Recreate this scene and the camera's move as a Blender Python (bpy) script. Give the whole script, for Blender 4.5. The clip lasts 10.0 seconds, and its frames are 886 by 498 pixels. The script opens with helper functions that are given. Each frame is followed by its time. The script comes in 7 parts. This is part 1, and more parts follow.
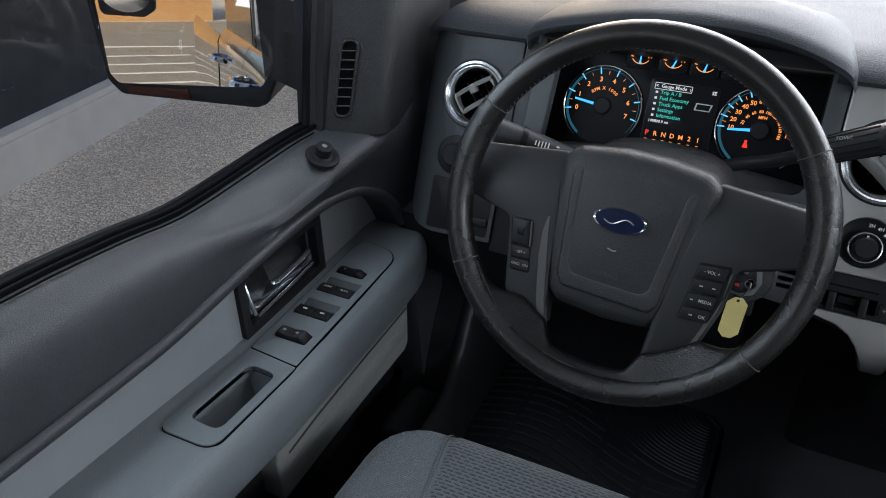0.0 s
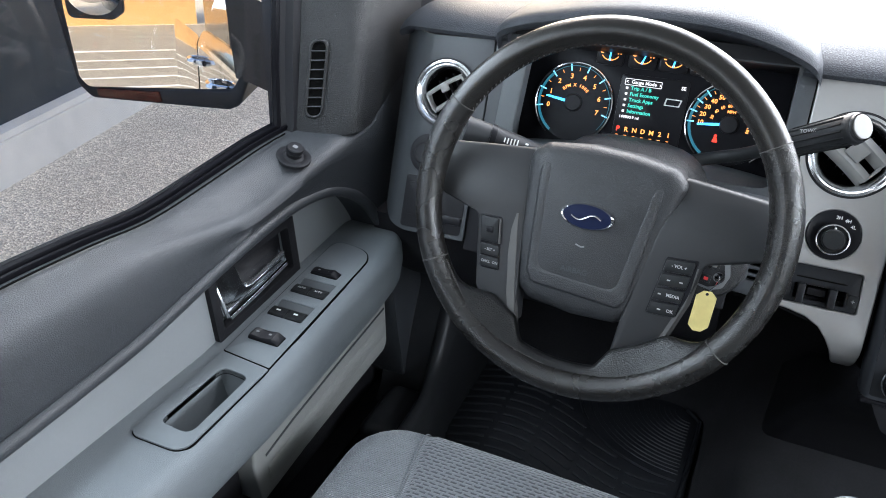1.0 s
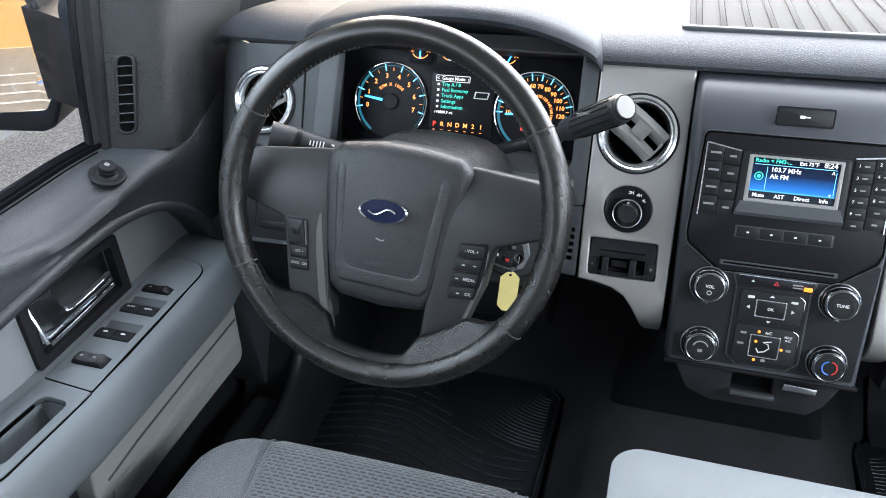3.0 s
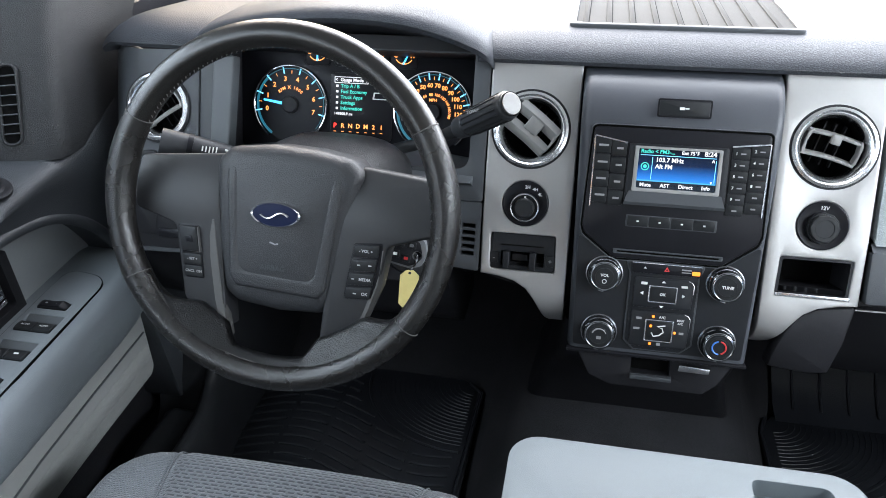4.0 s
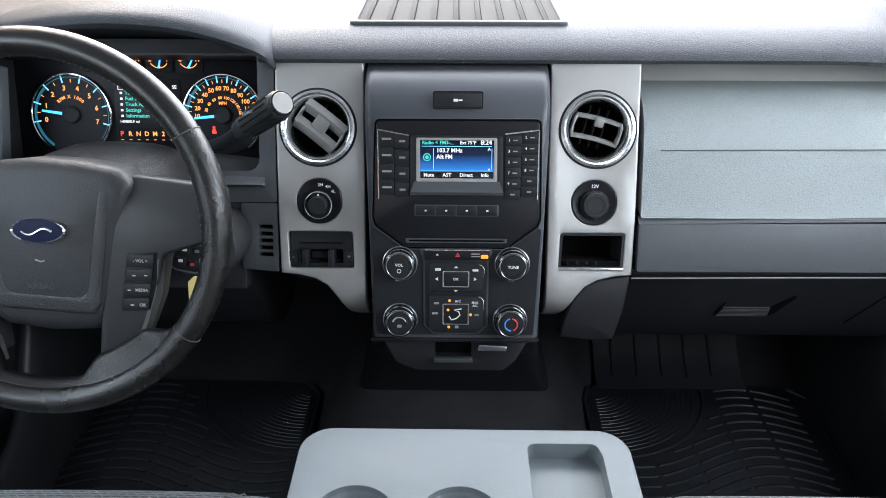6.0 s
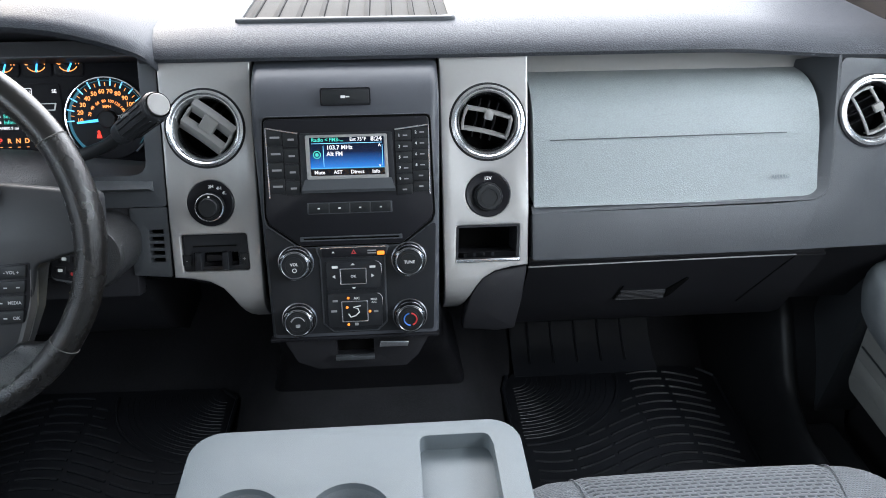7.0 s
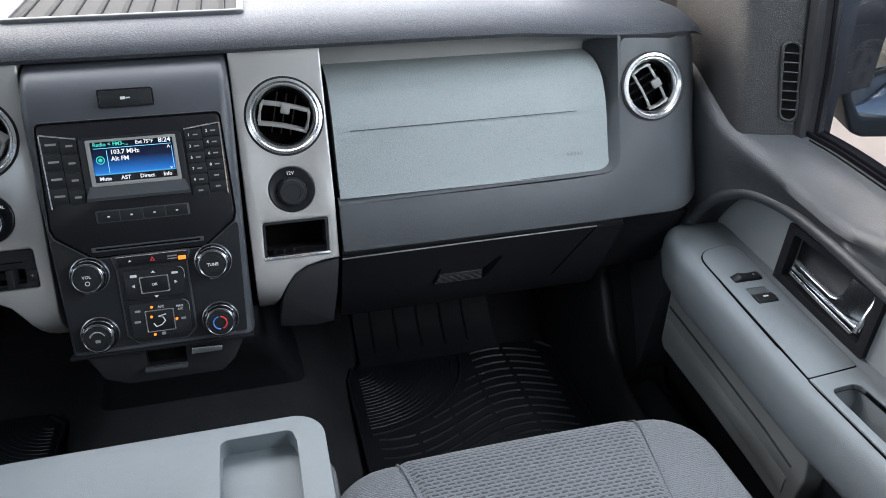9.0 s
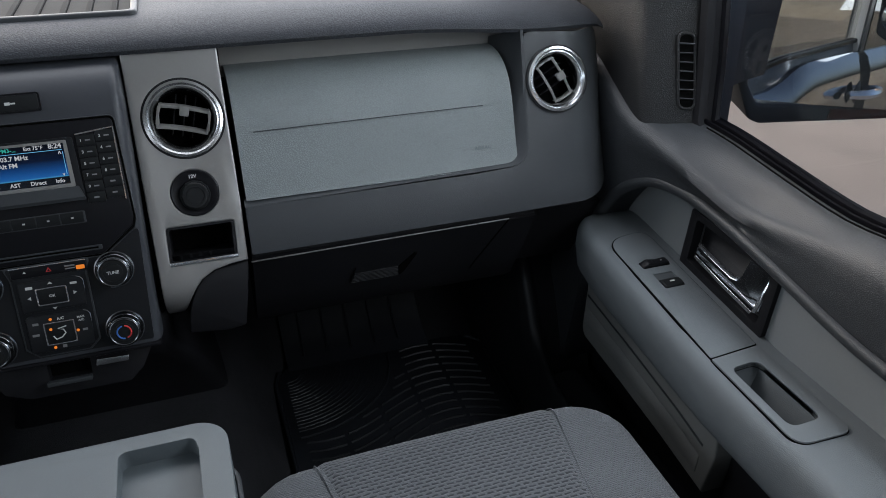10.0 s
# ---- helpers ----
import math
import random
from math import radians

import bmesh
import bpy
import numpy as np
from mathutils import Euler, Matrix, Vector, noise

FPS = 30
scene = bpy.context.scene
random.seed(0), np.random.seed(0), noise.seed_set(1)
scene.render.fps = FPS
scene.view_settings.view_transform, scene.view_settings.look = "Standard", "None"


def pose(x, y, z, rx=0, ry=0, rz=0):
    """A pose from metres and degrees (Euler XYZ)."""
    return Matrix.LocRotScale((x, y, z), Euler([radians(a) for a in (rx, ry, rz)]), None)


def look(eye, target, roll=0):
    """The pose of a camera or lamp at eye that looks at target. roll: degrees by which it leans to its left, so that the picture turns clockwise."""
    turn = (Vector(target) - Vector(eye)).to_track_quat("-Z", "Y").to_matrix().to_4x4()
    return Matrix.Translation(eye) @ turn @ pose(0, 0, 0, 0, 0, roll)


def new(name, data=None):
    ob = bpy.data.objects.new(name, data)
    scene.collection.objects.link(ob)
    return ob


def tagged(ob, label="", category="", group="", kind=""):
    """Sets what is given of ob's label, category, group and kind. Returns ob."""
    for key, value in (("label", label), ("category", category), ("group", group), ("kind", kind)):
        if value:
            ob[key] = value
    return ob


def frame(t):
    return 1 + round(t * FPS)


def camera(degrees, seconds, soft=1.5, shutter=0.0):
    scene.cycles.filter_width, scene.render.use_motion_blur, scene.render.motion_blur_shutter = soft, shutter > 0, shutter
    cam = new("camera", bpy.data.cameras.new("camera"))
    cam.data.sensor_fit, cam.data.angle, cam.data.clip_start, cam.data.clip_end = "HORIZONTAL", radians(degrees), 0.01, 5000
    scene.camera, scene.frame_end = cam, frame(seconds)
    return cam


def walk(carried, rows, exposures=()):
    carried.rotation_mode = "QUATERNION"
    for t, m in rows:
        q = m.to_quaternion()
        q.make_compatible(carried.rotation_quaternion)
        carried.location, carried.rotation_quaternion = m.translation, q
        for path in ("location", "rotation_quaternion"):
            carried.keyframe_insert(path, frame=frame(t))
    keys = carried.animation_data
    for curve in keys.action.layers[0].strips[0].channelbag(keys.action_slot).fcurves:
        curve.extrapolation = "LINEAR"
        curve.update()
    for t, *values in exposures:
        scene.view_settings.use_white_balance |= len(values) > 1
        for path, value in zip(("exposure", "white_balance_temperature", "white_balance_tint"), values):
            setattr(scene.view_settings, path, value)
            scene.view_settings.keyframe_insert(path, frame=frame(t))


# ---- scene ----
# camera: truck coordinates, x to the passenger side, y ahead, z up from the ground
cam = camera(62.1, 10.0, 0.9)
PATH = [
    (0, (-0.311, -0.888, 1.617), (-1.072, 0.666, 0.613), 0.5),
    (0.5, (-0.309, -0.885, 1.615), (-1.062, 0.671, 0.609), 0.4),
    (1, (-0.29, -0.878, 1.615), (-1.025, 0.688, 0.612), 0.0),
    (1.5, (-0.258, -0.873, 1.619), (-0.958, 0.711, 0.618), -0.5),
    (2, (-0.223, -0.867, 1.618), (-0.877, 0.739, 0.621), -1.0),
    (2.5, (-0.191, -0.86, 1.619), (-0.784, 0.768, 0.622), -1.2),
    (4, (-0.114, -0.849, 1.62), (-0.473, 0.846, 0.62), -1.0),
    (4.5, (-0.084, -0.848, 1.621), (-0.369, 0.86, 0.621), -0.9),
    (5, (-0.054, -0.849, 1.626), (-0.257, 0.868, 0.62), -0.7),
    (5.5, (-0.03, -0.851, 1.624), (-0.143, 0.876, 0.621), -0.3),
    (7, (0.057, -0.858, 1.621), (0.189, 0.863, 0.61), 0.1),
    (7.5, (0.088, -0.856, 1.622), (0.301, 0.85, 0.599), 0.2),
    (8, (0.112, -0.859, 1.625), (0.406, 0.828, 0.593), 0.5),
    (8.5, (0.131, -0.869, 1.623), (0.505, 0.805, 0.595), 0.7),
    (9, (0.153, -0.875, 1.623), (0.604, 0.779, 0.594), 1.0),
    (9.5, (0.177, -0.88, 1.62), (0.703, 0.752, 0.592), 1.2),
    (10, (0.204, -0.892, 1.622), (0.788, 0.719, 0.591), 1.1),
]
BASE = 2.3
EXPOSURES = [(t, BASE + e) for t, e in ((0, -0.98), (0.15, -0.3), (0.35, 0.25), (2.5, 0.28), (5.0, -0.02), (7.0, -0.2), (9.0, -0.48), (9.5, -0.58), (9.8, -0.9), (10, -1.7))]
walk(cam, [(t, look(eye, target, roll)) for t, eye, target, roll in PATH], EXPOSURES)

# ---- light ----
GROUND = -0.15
world = bpy.data.worlds.new("sky")
scene.world = world
world.use_nodes = True
wn = world.node_tree.nodes
sky = wn.new("ShaderNodeTexSky")
sky.sky_type, sky.sun_disc = "NISHITA", False
sky.sun_elevation, sky.sun_rotation = radians(16), radians(-38)
sky.air_density, sky.dust_density, sky.ozone_density = 0.5, 5.0, 0.4
world.node_tree.links.new(sky.outputs[0], wn["Background"].inputs[0])
wn["Background"].inputs[1].default_value = 0.15
sun_data = bpy.data.lights.new("sun", "SUN")
sun_data.energy, sun_data.angle, sun_data.color = 0.6, radians(3.0), (1.0, 0.92, 0.80)
sun = new("sun", sun_data)
# low sun ahead of the truck on the driver's side, screened from the cab by the shop front
sun.matrix_world = look((-0.62 * 9, 0.78 * 9, 2.85), (0, 0, 0))


def window_light(name, at, target, w, h, watts, tint=(0.86, 0.93, 1.02)):
    """An added area lamp that stands in for sky light at a cab opening."""
    data = bpy.data.lights.new(name, "AREA")
    data.shape, data.size, data.size_y, data.energy, data.color = "RECTANGLE", w, h, watts, tint
    ob = new(name, data)
    ob.matrix_world = look(at, target)
    return ob


window_light("windscreen_light", (0.06, 0.42, 1.62), (-0.02, -0.25, 0.95), 1.40, 0.66, 8.2, (0.90, 0.93, 0.99))
window_light("side_window_light", (-0.925, -0.52, 1.615), (0, -0.40, 1.22), 1.0, 0.24, 1.6, (0.80, 0.93, 1.06))
window_light("side_window_light", (0.925, -0.52, 1.615), (0, -0.35, 1.20), 1.0, 0.24, 3.8, (0.85, 0.93, 1.02))
# fill lamps added inside the cab, before the closed rear side walls
window_light("rear_side_fill", (-0.90, -1.5, 1.48), (0, -1.40, 1.1), 0.7, 0.36, 1.0)
window_light("rear_side_fill", (0.90, -1.5, 1.48), (0, -1.35, 1.1), 0.7, 0.36, 1.5)


# ---- materials ----
def nodes_of(name):
    m = bpy.data.materials.new(name)
    m.use_nodes = True
    nt = m.node_tree
    return m, nt, nt.nodes["Principled BSDF"]


def link(nt, a, b):
    nt.links.new(a, b)


def coords(nt, scale=(1, 1, 1)):
    tc = nt.nodes.new("ShaderNodeTexCoord")
    mp = nt.nodes.new("ShaderNodeMapping")
    mp.inputs["Scale"].default_value = scale
    link(nt, tc.outputs["Object"], mp.inputs[0])
    return mp.outputs[0]


def surface(name, col, rough=0.5, metal=0.0, grain=0, depth=0.2, cells=False, wear=0.12, wear_scale=7.0, coat=0.0, spec=0.5, stretch=(1, 1, 1), pits=0.45):
    """A worn real surface: base colour with soft large patches, fine speckle, grain as bump, its grooves shaded in
    colour.
    """
    m, nt, b = nodes_of(name)
    v = coords(nt)
    big = nt.nodes.new("ShaderNodeTexNoise")
    big.inputs["Scale"].default_value, big.inputs["Detail"].default_value = wear_scale, 6
    link(nt, v, big.inputs["Vector"])
    fine = nt.nodes.new("ShaderNodeTexNoise")
    fine.inputs["Scale"].default_value, fine.inputs["Detail"].default_value = 240, 3
    link(nt, v, fine.inputs["Vector"])
    add = nt.nodes.new("ShaderNodeMath")
    add.operation = "MULTIPLY_ADD"
    add.inputs[1].default_value = 0.35
    link(nt, fine.outputs[0], add.inputs[0])
    link(nt, big.outputs[0], add.inputs[2])
    ramp = nt.nodes.new("ShaderNodeValToRGB")
    ramp.color_ramp.elements[0].position, ramp.color_ramp.elements[1].position = 0.35, 1.0
    ramp.color_ramp.elements[0].color = (*[c * (1 - wear) for c in col], 1)
    ramp.color_ramp.elements[1].color = (*[min(1, c * (1 + wear)) for c in col], 1)
    link(nt, add.outputs[0], ramp.inputs[0])
    link(nt, ramp.outputs[0], b.inputs["Base Color"])
    rr = nt.nodes.new("ShaderNodeMapRange")
    rr.inputs["To Min"].default_value, rr.inputs["To Max"].default_value = max(0.02, rough - 0.08), min(1, rough + 0.1)
    link(nt, big.outputs[0], rr.inputs[0])
    link(nt, rr.outputs[0], b.inputs["Roughness"])
    b.inputs["Metallic"].default_value = metal
    b.inputs["Specular IOR Level"].default_value = spec
    b.inputs["Coat Weight"].default_value = coat
    b.inputs["Coat Roughness"].default_value = 0.05
    if grain:
        vs = coords(nt, stretch)
        if cells:
            warp = nt.nodes.new("ShaderNodeTexNoise")
            warp.inputs["Scale"].default_value, warp.inputs["Detail"].default_value = grain * 0.35, 2
            link(nt, vs, warp.inputs["Vector"])
            bend = nt.nodes.new("ShaderNodeMixRGB")
            bend.blend_type = "LINEAR_LIGHT"
            bend.inputs[0].default_value = 0.25 / grain
            link(nt, vs, bend.inputs[1])
            link(nt, warp.outputs["Color"], bend.inputs[2])
            vs = bend.outputs[0]
            g = nt.nodes.new("ShaderNodeTexVoronoi")
            g.feature = "DISTANCE_TO_EDGE"
            g.inputs["Scale"].default_value = grain
            link(nt, vs, g.inputs["Vector"])
            dome = nt.nodes.new("ShaderNodeMapRange")
            dome.interpolation_type = "SMOOTHERSTEP"
            dome.inputs["From Max"].default_value = 0.30
            link(nt, g.outputs["Distance"], dome.inputs[0])
            height = dome.outputs[0]
            # crease shade painted in: base colour darkened along the grain's grooves
            pit = nt.nodes.new("ShaderNodeMapRange")
            pit.inputs["From Max"].default_value = 0.16
            pit.inputs["To Min"].default_value, pit.inputs["To Max"].default_value = 1.0 - pits, 1.0 + pits * 0.15
            link(nt, g.outputs["Distance"], pit.inputs[0])
            groove_shade = nt.nodes.new("ShaderNodeMixRGB")
            groove_shade.blend_type = "MULTIPLY"
            groove_shade.inputs[0].default_value = 1.0
            link(nt, ramp.outputs[0], groove_shade.inputs[1])
            link(nt, pit.outputs[0], groove_shade.inputs[2])
            link(nt, groove_shade.outputs[0], b.inputs["Base Color"])
        else:
            g = nt.nodes.new("ShaderNodeTexNoise")
            g.inputs["Scale"].default_value, g.inputs["Detail"].default_value = grain, 2
            link(nt, vs, g.inputs["Vector"])
            height = g.outputs[0]
        bp = nt.nodes.new("ShaderNodeBump")
        bp.inputs["Strength"].default_value, bp.inputs["Distance"].default_value = depth, 0.0003 if cells else 0.0012
        link(nt, height, bp.inputs["Height"])
        link(nt, bp.outputs[0], b.inputs["Normal"])
    return m


def glow(name, col, strength):
    m, nt, b = nodes_of(name)
    b.inputs["Base Color"].default_value = (0.01, 0.01, 0.01, 1)
    b.inputs["Emission Color"].default_value = (*col, 1)
    b.inputs["Emission Strength"].default_value = strength
    return m


def weave(name, light, dark, w, h, gap):
    """Seat cloth: rows of short dark stitches sunk in a lighter knit."""
    m, nt, b = nodes_of(name)
    v = coords(nt)
    br = nt.nodes.new("ShaderNodeTexBrick")
    br.offset = 0.5
    br.inputs["Color1"].default_value = (*dark, 1)
    br.inputs["Color2"].default_value = (*[c * 1.25 for c in dark], 1)
    br.inputs["Mortar"].default_value = (*light, 1)
    br.inputs["Scale"].default_value = 1.0
    br.inputs["Brick Width"].default_value, br.inputs["Row Height"].default_value = w, h
    br.inputs["Mortar Size"].default_value, br.inputs["Mortar Smooth"].default_value = gap, 0.6
    wob = nt.nodes.new("ShaderNodeTexNoise")
    wob.inputs["Scale"].default_value = 130
    mixv = nt.nodes.new("ShaderNodeMixRGB")
    mixv.blend_type = "LINEAR_LIGHT"
    mixv.inputs[0].default_value = 0.0018
    link(nt, v, wob.inputs["Vector"])
    link(nt, v, mixv.inputs[1])
    link(nt, wob.outputs["Color"], mixv.inputs[2])
    link(nt, mixv.outputs[0], br.inputs["Vector"])
    knit = nt.nodes.new("ShaderNodeTexNoise")
    knit.inputs["Scale"].default_value, knit.inputs["Detail"].default_value = 900, 3
    link(nt, v, knit.inputs["Vector"])
    mx = nt.nodes.new("ShaderNodeMixRGB")
    mx.blend_type = "OVERLAY"
    mx.inputs[0].default_value = 0.45
    link(nt, br.outputs["Color"], mx.inputs[1])
    link(nt, knit.outputs["Fac"], mx.inputs[2])
    link(nt, mx.outputs[0], b.inputs["Base Color"])
    b.inputs["Roughness"].default_value = 0.95
    b.inputs["Sheen Weight"].default_value = 0.25
    bp = nt.nodes.new("ShaderNodeBump")
    bp.inputs["Strength"].default_value, bp.inputs["Distance"].default_value = 0.7, 0.0015
    link(nt, br.outputs["Fac"], bp.inputs["Height"])
    link(nt, bp.outputs[0], b.inputs["Normal"])
    return m


def screen_glow(name):
    """Lit colour screen: black above, blue rising towards the lower edge."""
    m, nt, b = nodes_of(name)
    tc = nt.nodes.new("ShaderNodeTexCoord")
    sep = nt.nodes.new("ShaderNodeSeparateXYZ")
    link(nt, tc.outputs["Generated"], sep.inputs[0])
    ramp = nt.nodes.new("ShaderNodeValToRGB")
    e = ramp.color_ramp.elements
    e[0].position, e[0].color = 0.0, (0.002, 0.004, 0.008, 1)
    e[1].position, e[1].color = 1.0, (0.002, 0.004, 0.008, 1)
    for p, c in ((0.19, (0.002, 0.004, 0.008, 1)), (0.205, (0.10, 0.55, 1.0, 1)), (0.235, (0.02, 0.22, 0.75, 1)), (0.42, (0.006, 0.10, 0.40, 1)), (0.62, (0.002, 0.012, 0.05, 1))):
        k = e.new(p)
        k.color = c
    link(nt, sep.outputs[2], ramp.inputs[0])
    b.inputs["Base Color"].default_value = (0.005, 0.005, 0.006, 1)
    b.inputs["Roughness"].default_value = 0.12
    link(nt, ramp.outputs[0], b.inputs["Emission Color"])
    b.inputs["Emission Strength"].default_value = 0.26
    return m


def pebbles(name, tone=1.0):
    """Weathered asphalt: packed small stones in warm greys, broad stains."""
    m, nt, b = nodes_of(name)
    v = coords(nt)
    st = nt.nodes.new("ShaderNodeTexVoronoi")
    st.inputs["Scale"].default_value = 85
    link(nt, v, st.inputs["Vector"])
    sep = nt.nodes.new("ShaderNodeSeparateColor")
    link(nt, st.outputs["Color"], sep.inputs[0])
    ramp = nt.nodes.new("ShaderNodeValToRGB")
    e = ramp.color_ramp.elements
    e[0].color, e[1].color = (0.42 * tone, 0.365 * tone, 0.29 * tone, 1), (0.86 * tone, 0.765 * tone, 0.62 * tone, 1)
    k = e.new(0.55)
    k.color = (0.63 * tone, 0.545 * tone, 0.425 * tone, 1)
    link(nt, sep.outputs[0], ramp.inputs[0])
    big = nt.nodes.new("ShaderNodeTexNoise")
    big.inputs["Scale"].default_value, big.inputs["Detail"].default_value = 1.3, 8
    link(nt, v, big.inputs["Vector"])
    mr = nt.nodes.new("ShaderNodeMapRange")
    mr.inputs["To Min"].default_value, mr.inputs["To Max"].default_value = 0.75, 1.3
    link(nt, big.outputs[0], mr.inputs[0])
    mx = nt.nodes.new("ShaderNodeMixRGB")
    mx.blend_type = "MULTIPLY"
    mx.inputs[0].default_value = 1.0
    link(nt, ramp.outputs[0], mx.inputs[1])
    link(nt, mr.outputs[0], mx.inputs[2])
    link(nt, mx.outputs[0], b.inputs["Base Color"])
    b.inputs["Roughness"].default_value = 0.9
    bp = nt.nodes.new("ShaderNodeBump")
    bp.inputs["Strength"].default_value, bp.inputs["Distance"].default_value = 1.0, 0.0045
    link(nt, st.outputs["Distance"], bp.inputs["Height"])
    link(nt, bp.outputs[0], b.inputs["Normal"])
    return m


def glass_mat(name, tint, rough=0.0):
    m, nt, b = nodes_of(name)
    b.inputs["Base Color"].default_value = (*tint, 1)
    b.inputs["Transmission Weight"].default_value = 1.0
    b.inputs["Roughness"].default_value = rough
    b.inputs["IOR"].default_value = 1.4
    return m


FLANGE = surface("spoke_cuff_leather", (0.008, 0.008, 0.0083), 0.30, grain=400, depth=0.6, cells=True, wear=0.15, wear_scale=30, spec=0.32, pits=0.5)
DOORPAD = surface("door_top_vinyl", (0.037, 0.0405, 0.045), 0.40, grain=430, depth=0.6, cells=True, wear=0.08, spec=0.45, pits=0.4)
FASCIA = surface("fascia_satin_grey", (0.042, 0.0455, 0.052), 0.38, grain=1200, depth=0.1, wear=0.06, spec=0.32)
STALKM = surface("stalk_black", (0.022, 0.023, 0.025), 0.45, grain=900, depth=0.15, wear=0.1, spec=0.3)
CHARCOAL = surface("charcoal_vinyl", (0.021, 0.0215, 0.0225), 0.42, grain=420, depth=0.9, cells=True, wear=0.12, spec=0.4, pits=0.5)
PAD = surface("dash_vinyl", (0.043, 0.0465, 0.053), 0.56, grain=460, depth=0.7, cells=True, wear=0.08, spec=0.18, stretch=(0.5, 1, 1), pits=0.3)
SLATE = surface("slate_plastic", (0.046, 0.050, 0.054), 0.44, grain=900, depth=0.2, wear=0.08, spec=0.28)
STONE = surface("stone_grey_vinyl", (0.155, 0.172, 0.182), 0.60, grain=600, depth=0.5, cells=True, wear=0.08, spec=0.26, pits=0.2)
STONE_CLOTH = surface("grey_door_cloth", (0.215, 0.228, 0.236), 0.85, grain=1400, depth=0.35, wear=0.06)
BAGSKIN = surface("grey_dash_skin", (0.205, 0.228, 0.231), 0.54, grain=460, depth=0.6, cells=True, wear=0.06, spec=0.36, stretch=(0.6, 1, 1), pits=0.18)
SILVER = surface("satin_silver_paint", (0.335, 0.33, 0.32), 0.40, metal=0.55, grain=2500, depth=0.08, wear=0.05)
STACKM = surface("stack_satin_black", (0.014, 0.015, 0.017), 0.36, grain=1600, depth=0.08, wear=0.08, spec=0.2)
GLOSS = surface("gloss_black", (0.010, 0.010, 0.012), 0.32, wear=0.15, spec=0.16)
LOWER = surface("pale_lower_vinyl", (0.235, 0.238, 0.230), 0.55, grain=640, depth=0.3, cells=True, wear=0.06, spec=0.36, pits=0.1)
TRAYM = surface("tray_rubber", (0.045, 0.0445, 0.043), 0.8, grain=900, depth=0.15, spec=0.06)
BLACK = surface("matt_black_plastic", (0.014, 0.014, 0.016), 0.5, grain=900, depth=0.25, wear=0.15, spec=0.2)
KEYM = surface("key_rubber", (0.013, 0.014, 0.015), 0.42, grain=1500, depth=0.1, wear=0.1, spec=0.22)
# near-black that stands in for the shade inside openings, notches and gaps
VOID = surface("gap_shade_black", (0.003, 0.003, 0.003), 0.8, spec=0.05)
CHROME = surface("chrome", (0.82, 0.83, 0.85), 0.07, metal=1.0, wear=0.04)
KNOBRING = surface("dark_chrome", (0.24, 0.25, 0.26), 0.22, metal=1.0, wear=0.1)
SATIN = surface("satin_chrome", (0.62, 0.63, 0.64), 0.24, metal=1.0, wear=0.06)
VANE = surface("vane_grey", (0.22, 0.216, 0.208), 0.34, wear=0.06)
LEATHER = surface("black_leather", (0.0085, 0.0078, 0.0072), 0.26, grain=400, depth=0.55, cells=True, wear=0.15, wear_scale=30, spec=0.5, pits=0.5)
LEATHER_SMOOTH = surface("worn_smooth_leather", (0.011, 0.010, 0.009), 0.22, grain=800, depth=0.25, cells=True, wear=0.3, wear_scale=25, spec=0.5, pits=0.3)
PADW = surface("wheel_plastic", (0.025, 0.0262, 0.0283), 0.44, grain=520, depth=0.5, cells=True, wear=0.1, spec=0.40, pits=0.35)
WELT = surface("pebbled_welt", (0.027, 0.028, 0.030), 0.40, grain=520, depth=0.7, cells=True, wear=0.15, spec=0.45, pits=0.5)
SPOKE = surface("wheel_spoke_paint", (0.020, 0.0207, 0.0222), 0.48, grain=1400, depth=0.1, wear=0.12, spec=0.36)
THREAD = surface("grey_thread", (0.055, 0.052, 0.05), 0.8)
LIDM = surface("smooth_console_vinyl", (0.105, 0.122, 0.130), 0.46, grain=700, depth=0.14, cells=True, wear=0.06, spec=0.36, pits=0.06)
CLOTH = weave("grey_seat_cloth", (0.118, 0.127, 0.137), (0.066, 0.070, 0.077), 0.0046, 0.0031, 0.0013)
INSERT = weave("seat_insert_knit", (0.108, 0.115, 0.124), (0.033, 0.036, 0.041), 0.0125, 0.0062, 0.0023)
CARPET = surface("black_carpet", (0.025, 0.025, 0.027), 0.95, grain=900, depth=1.0, wear=0.4, spec=0.08)
# stone grey darkened for the shade in the switch wells; also on cluster trim
WELL = surface("well_shade_grey", (0.075, 0.082, 0.087), 0.5, grain=700, depth=0.2, wear=0.08, spec=0.35)
STRIP = surface("spoke_strip_satin", (0.065, 0.064, 0.062), 0.38, wear=0.12, spec=0.4)
RUBBER = surface("rubber_mat", (0.0105, 0.0115, 0.014), 0.42, grain=600, depth=0.25, wear=0.25, spec=0.35)
PAINT = surface("navy_paint", (0.012, 0.014, 0.021), 0.08, metal=0.2, coat=1.0, wear=0.1)
SHELL = surface("mirror_shell_navy", (0.007, 0.009, 0.0135), 0.42, grain=900, depth=0.1, spec=0.2)
SEAL = surface("black_rubber_seal", (0.003, 0.003, 0.0045), 0.35, spec=0.10)
TRIMBLACK = surface("outer_black_trim", (0.02, 0.022, 0.026), 0.45, grain=900, depth=0.2)
TINTED = surface("tinted_glass", (0.006, 0.007, 0.008), 0.08, wear=0.02)
MIRROR = surface("mirror_glass", (0.62, 0.64, 0.64), 0.01, metal=1.0, wear=0.01)
MIRROR.node_tree.nodes["Principled BSDF"].inputs["Roughness"].links[0].from_node.inputs["To Max"].default_value = 0.012
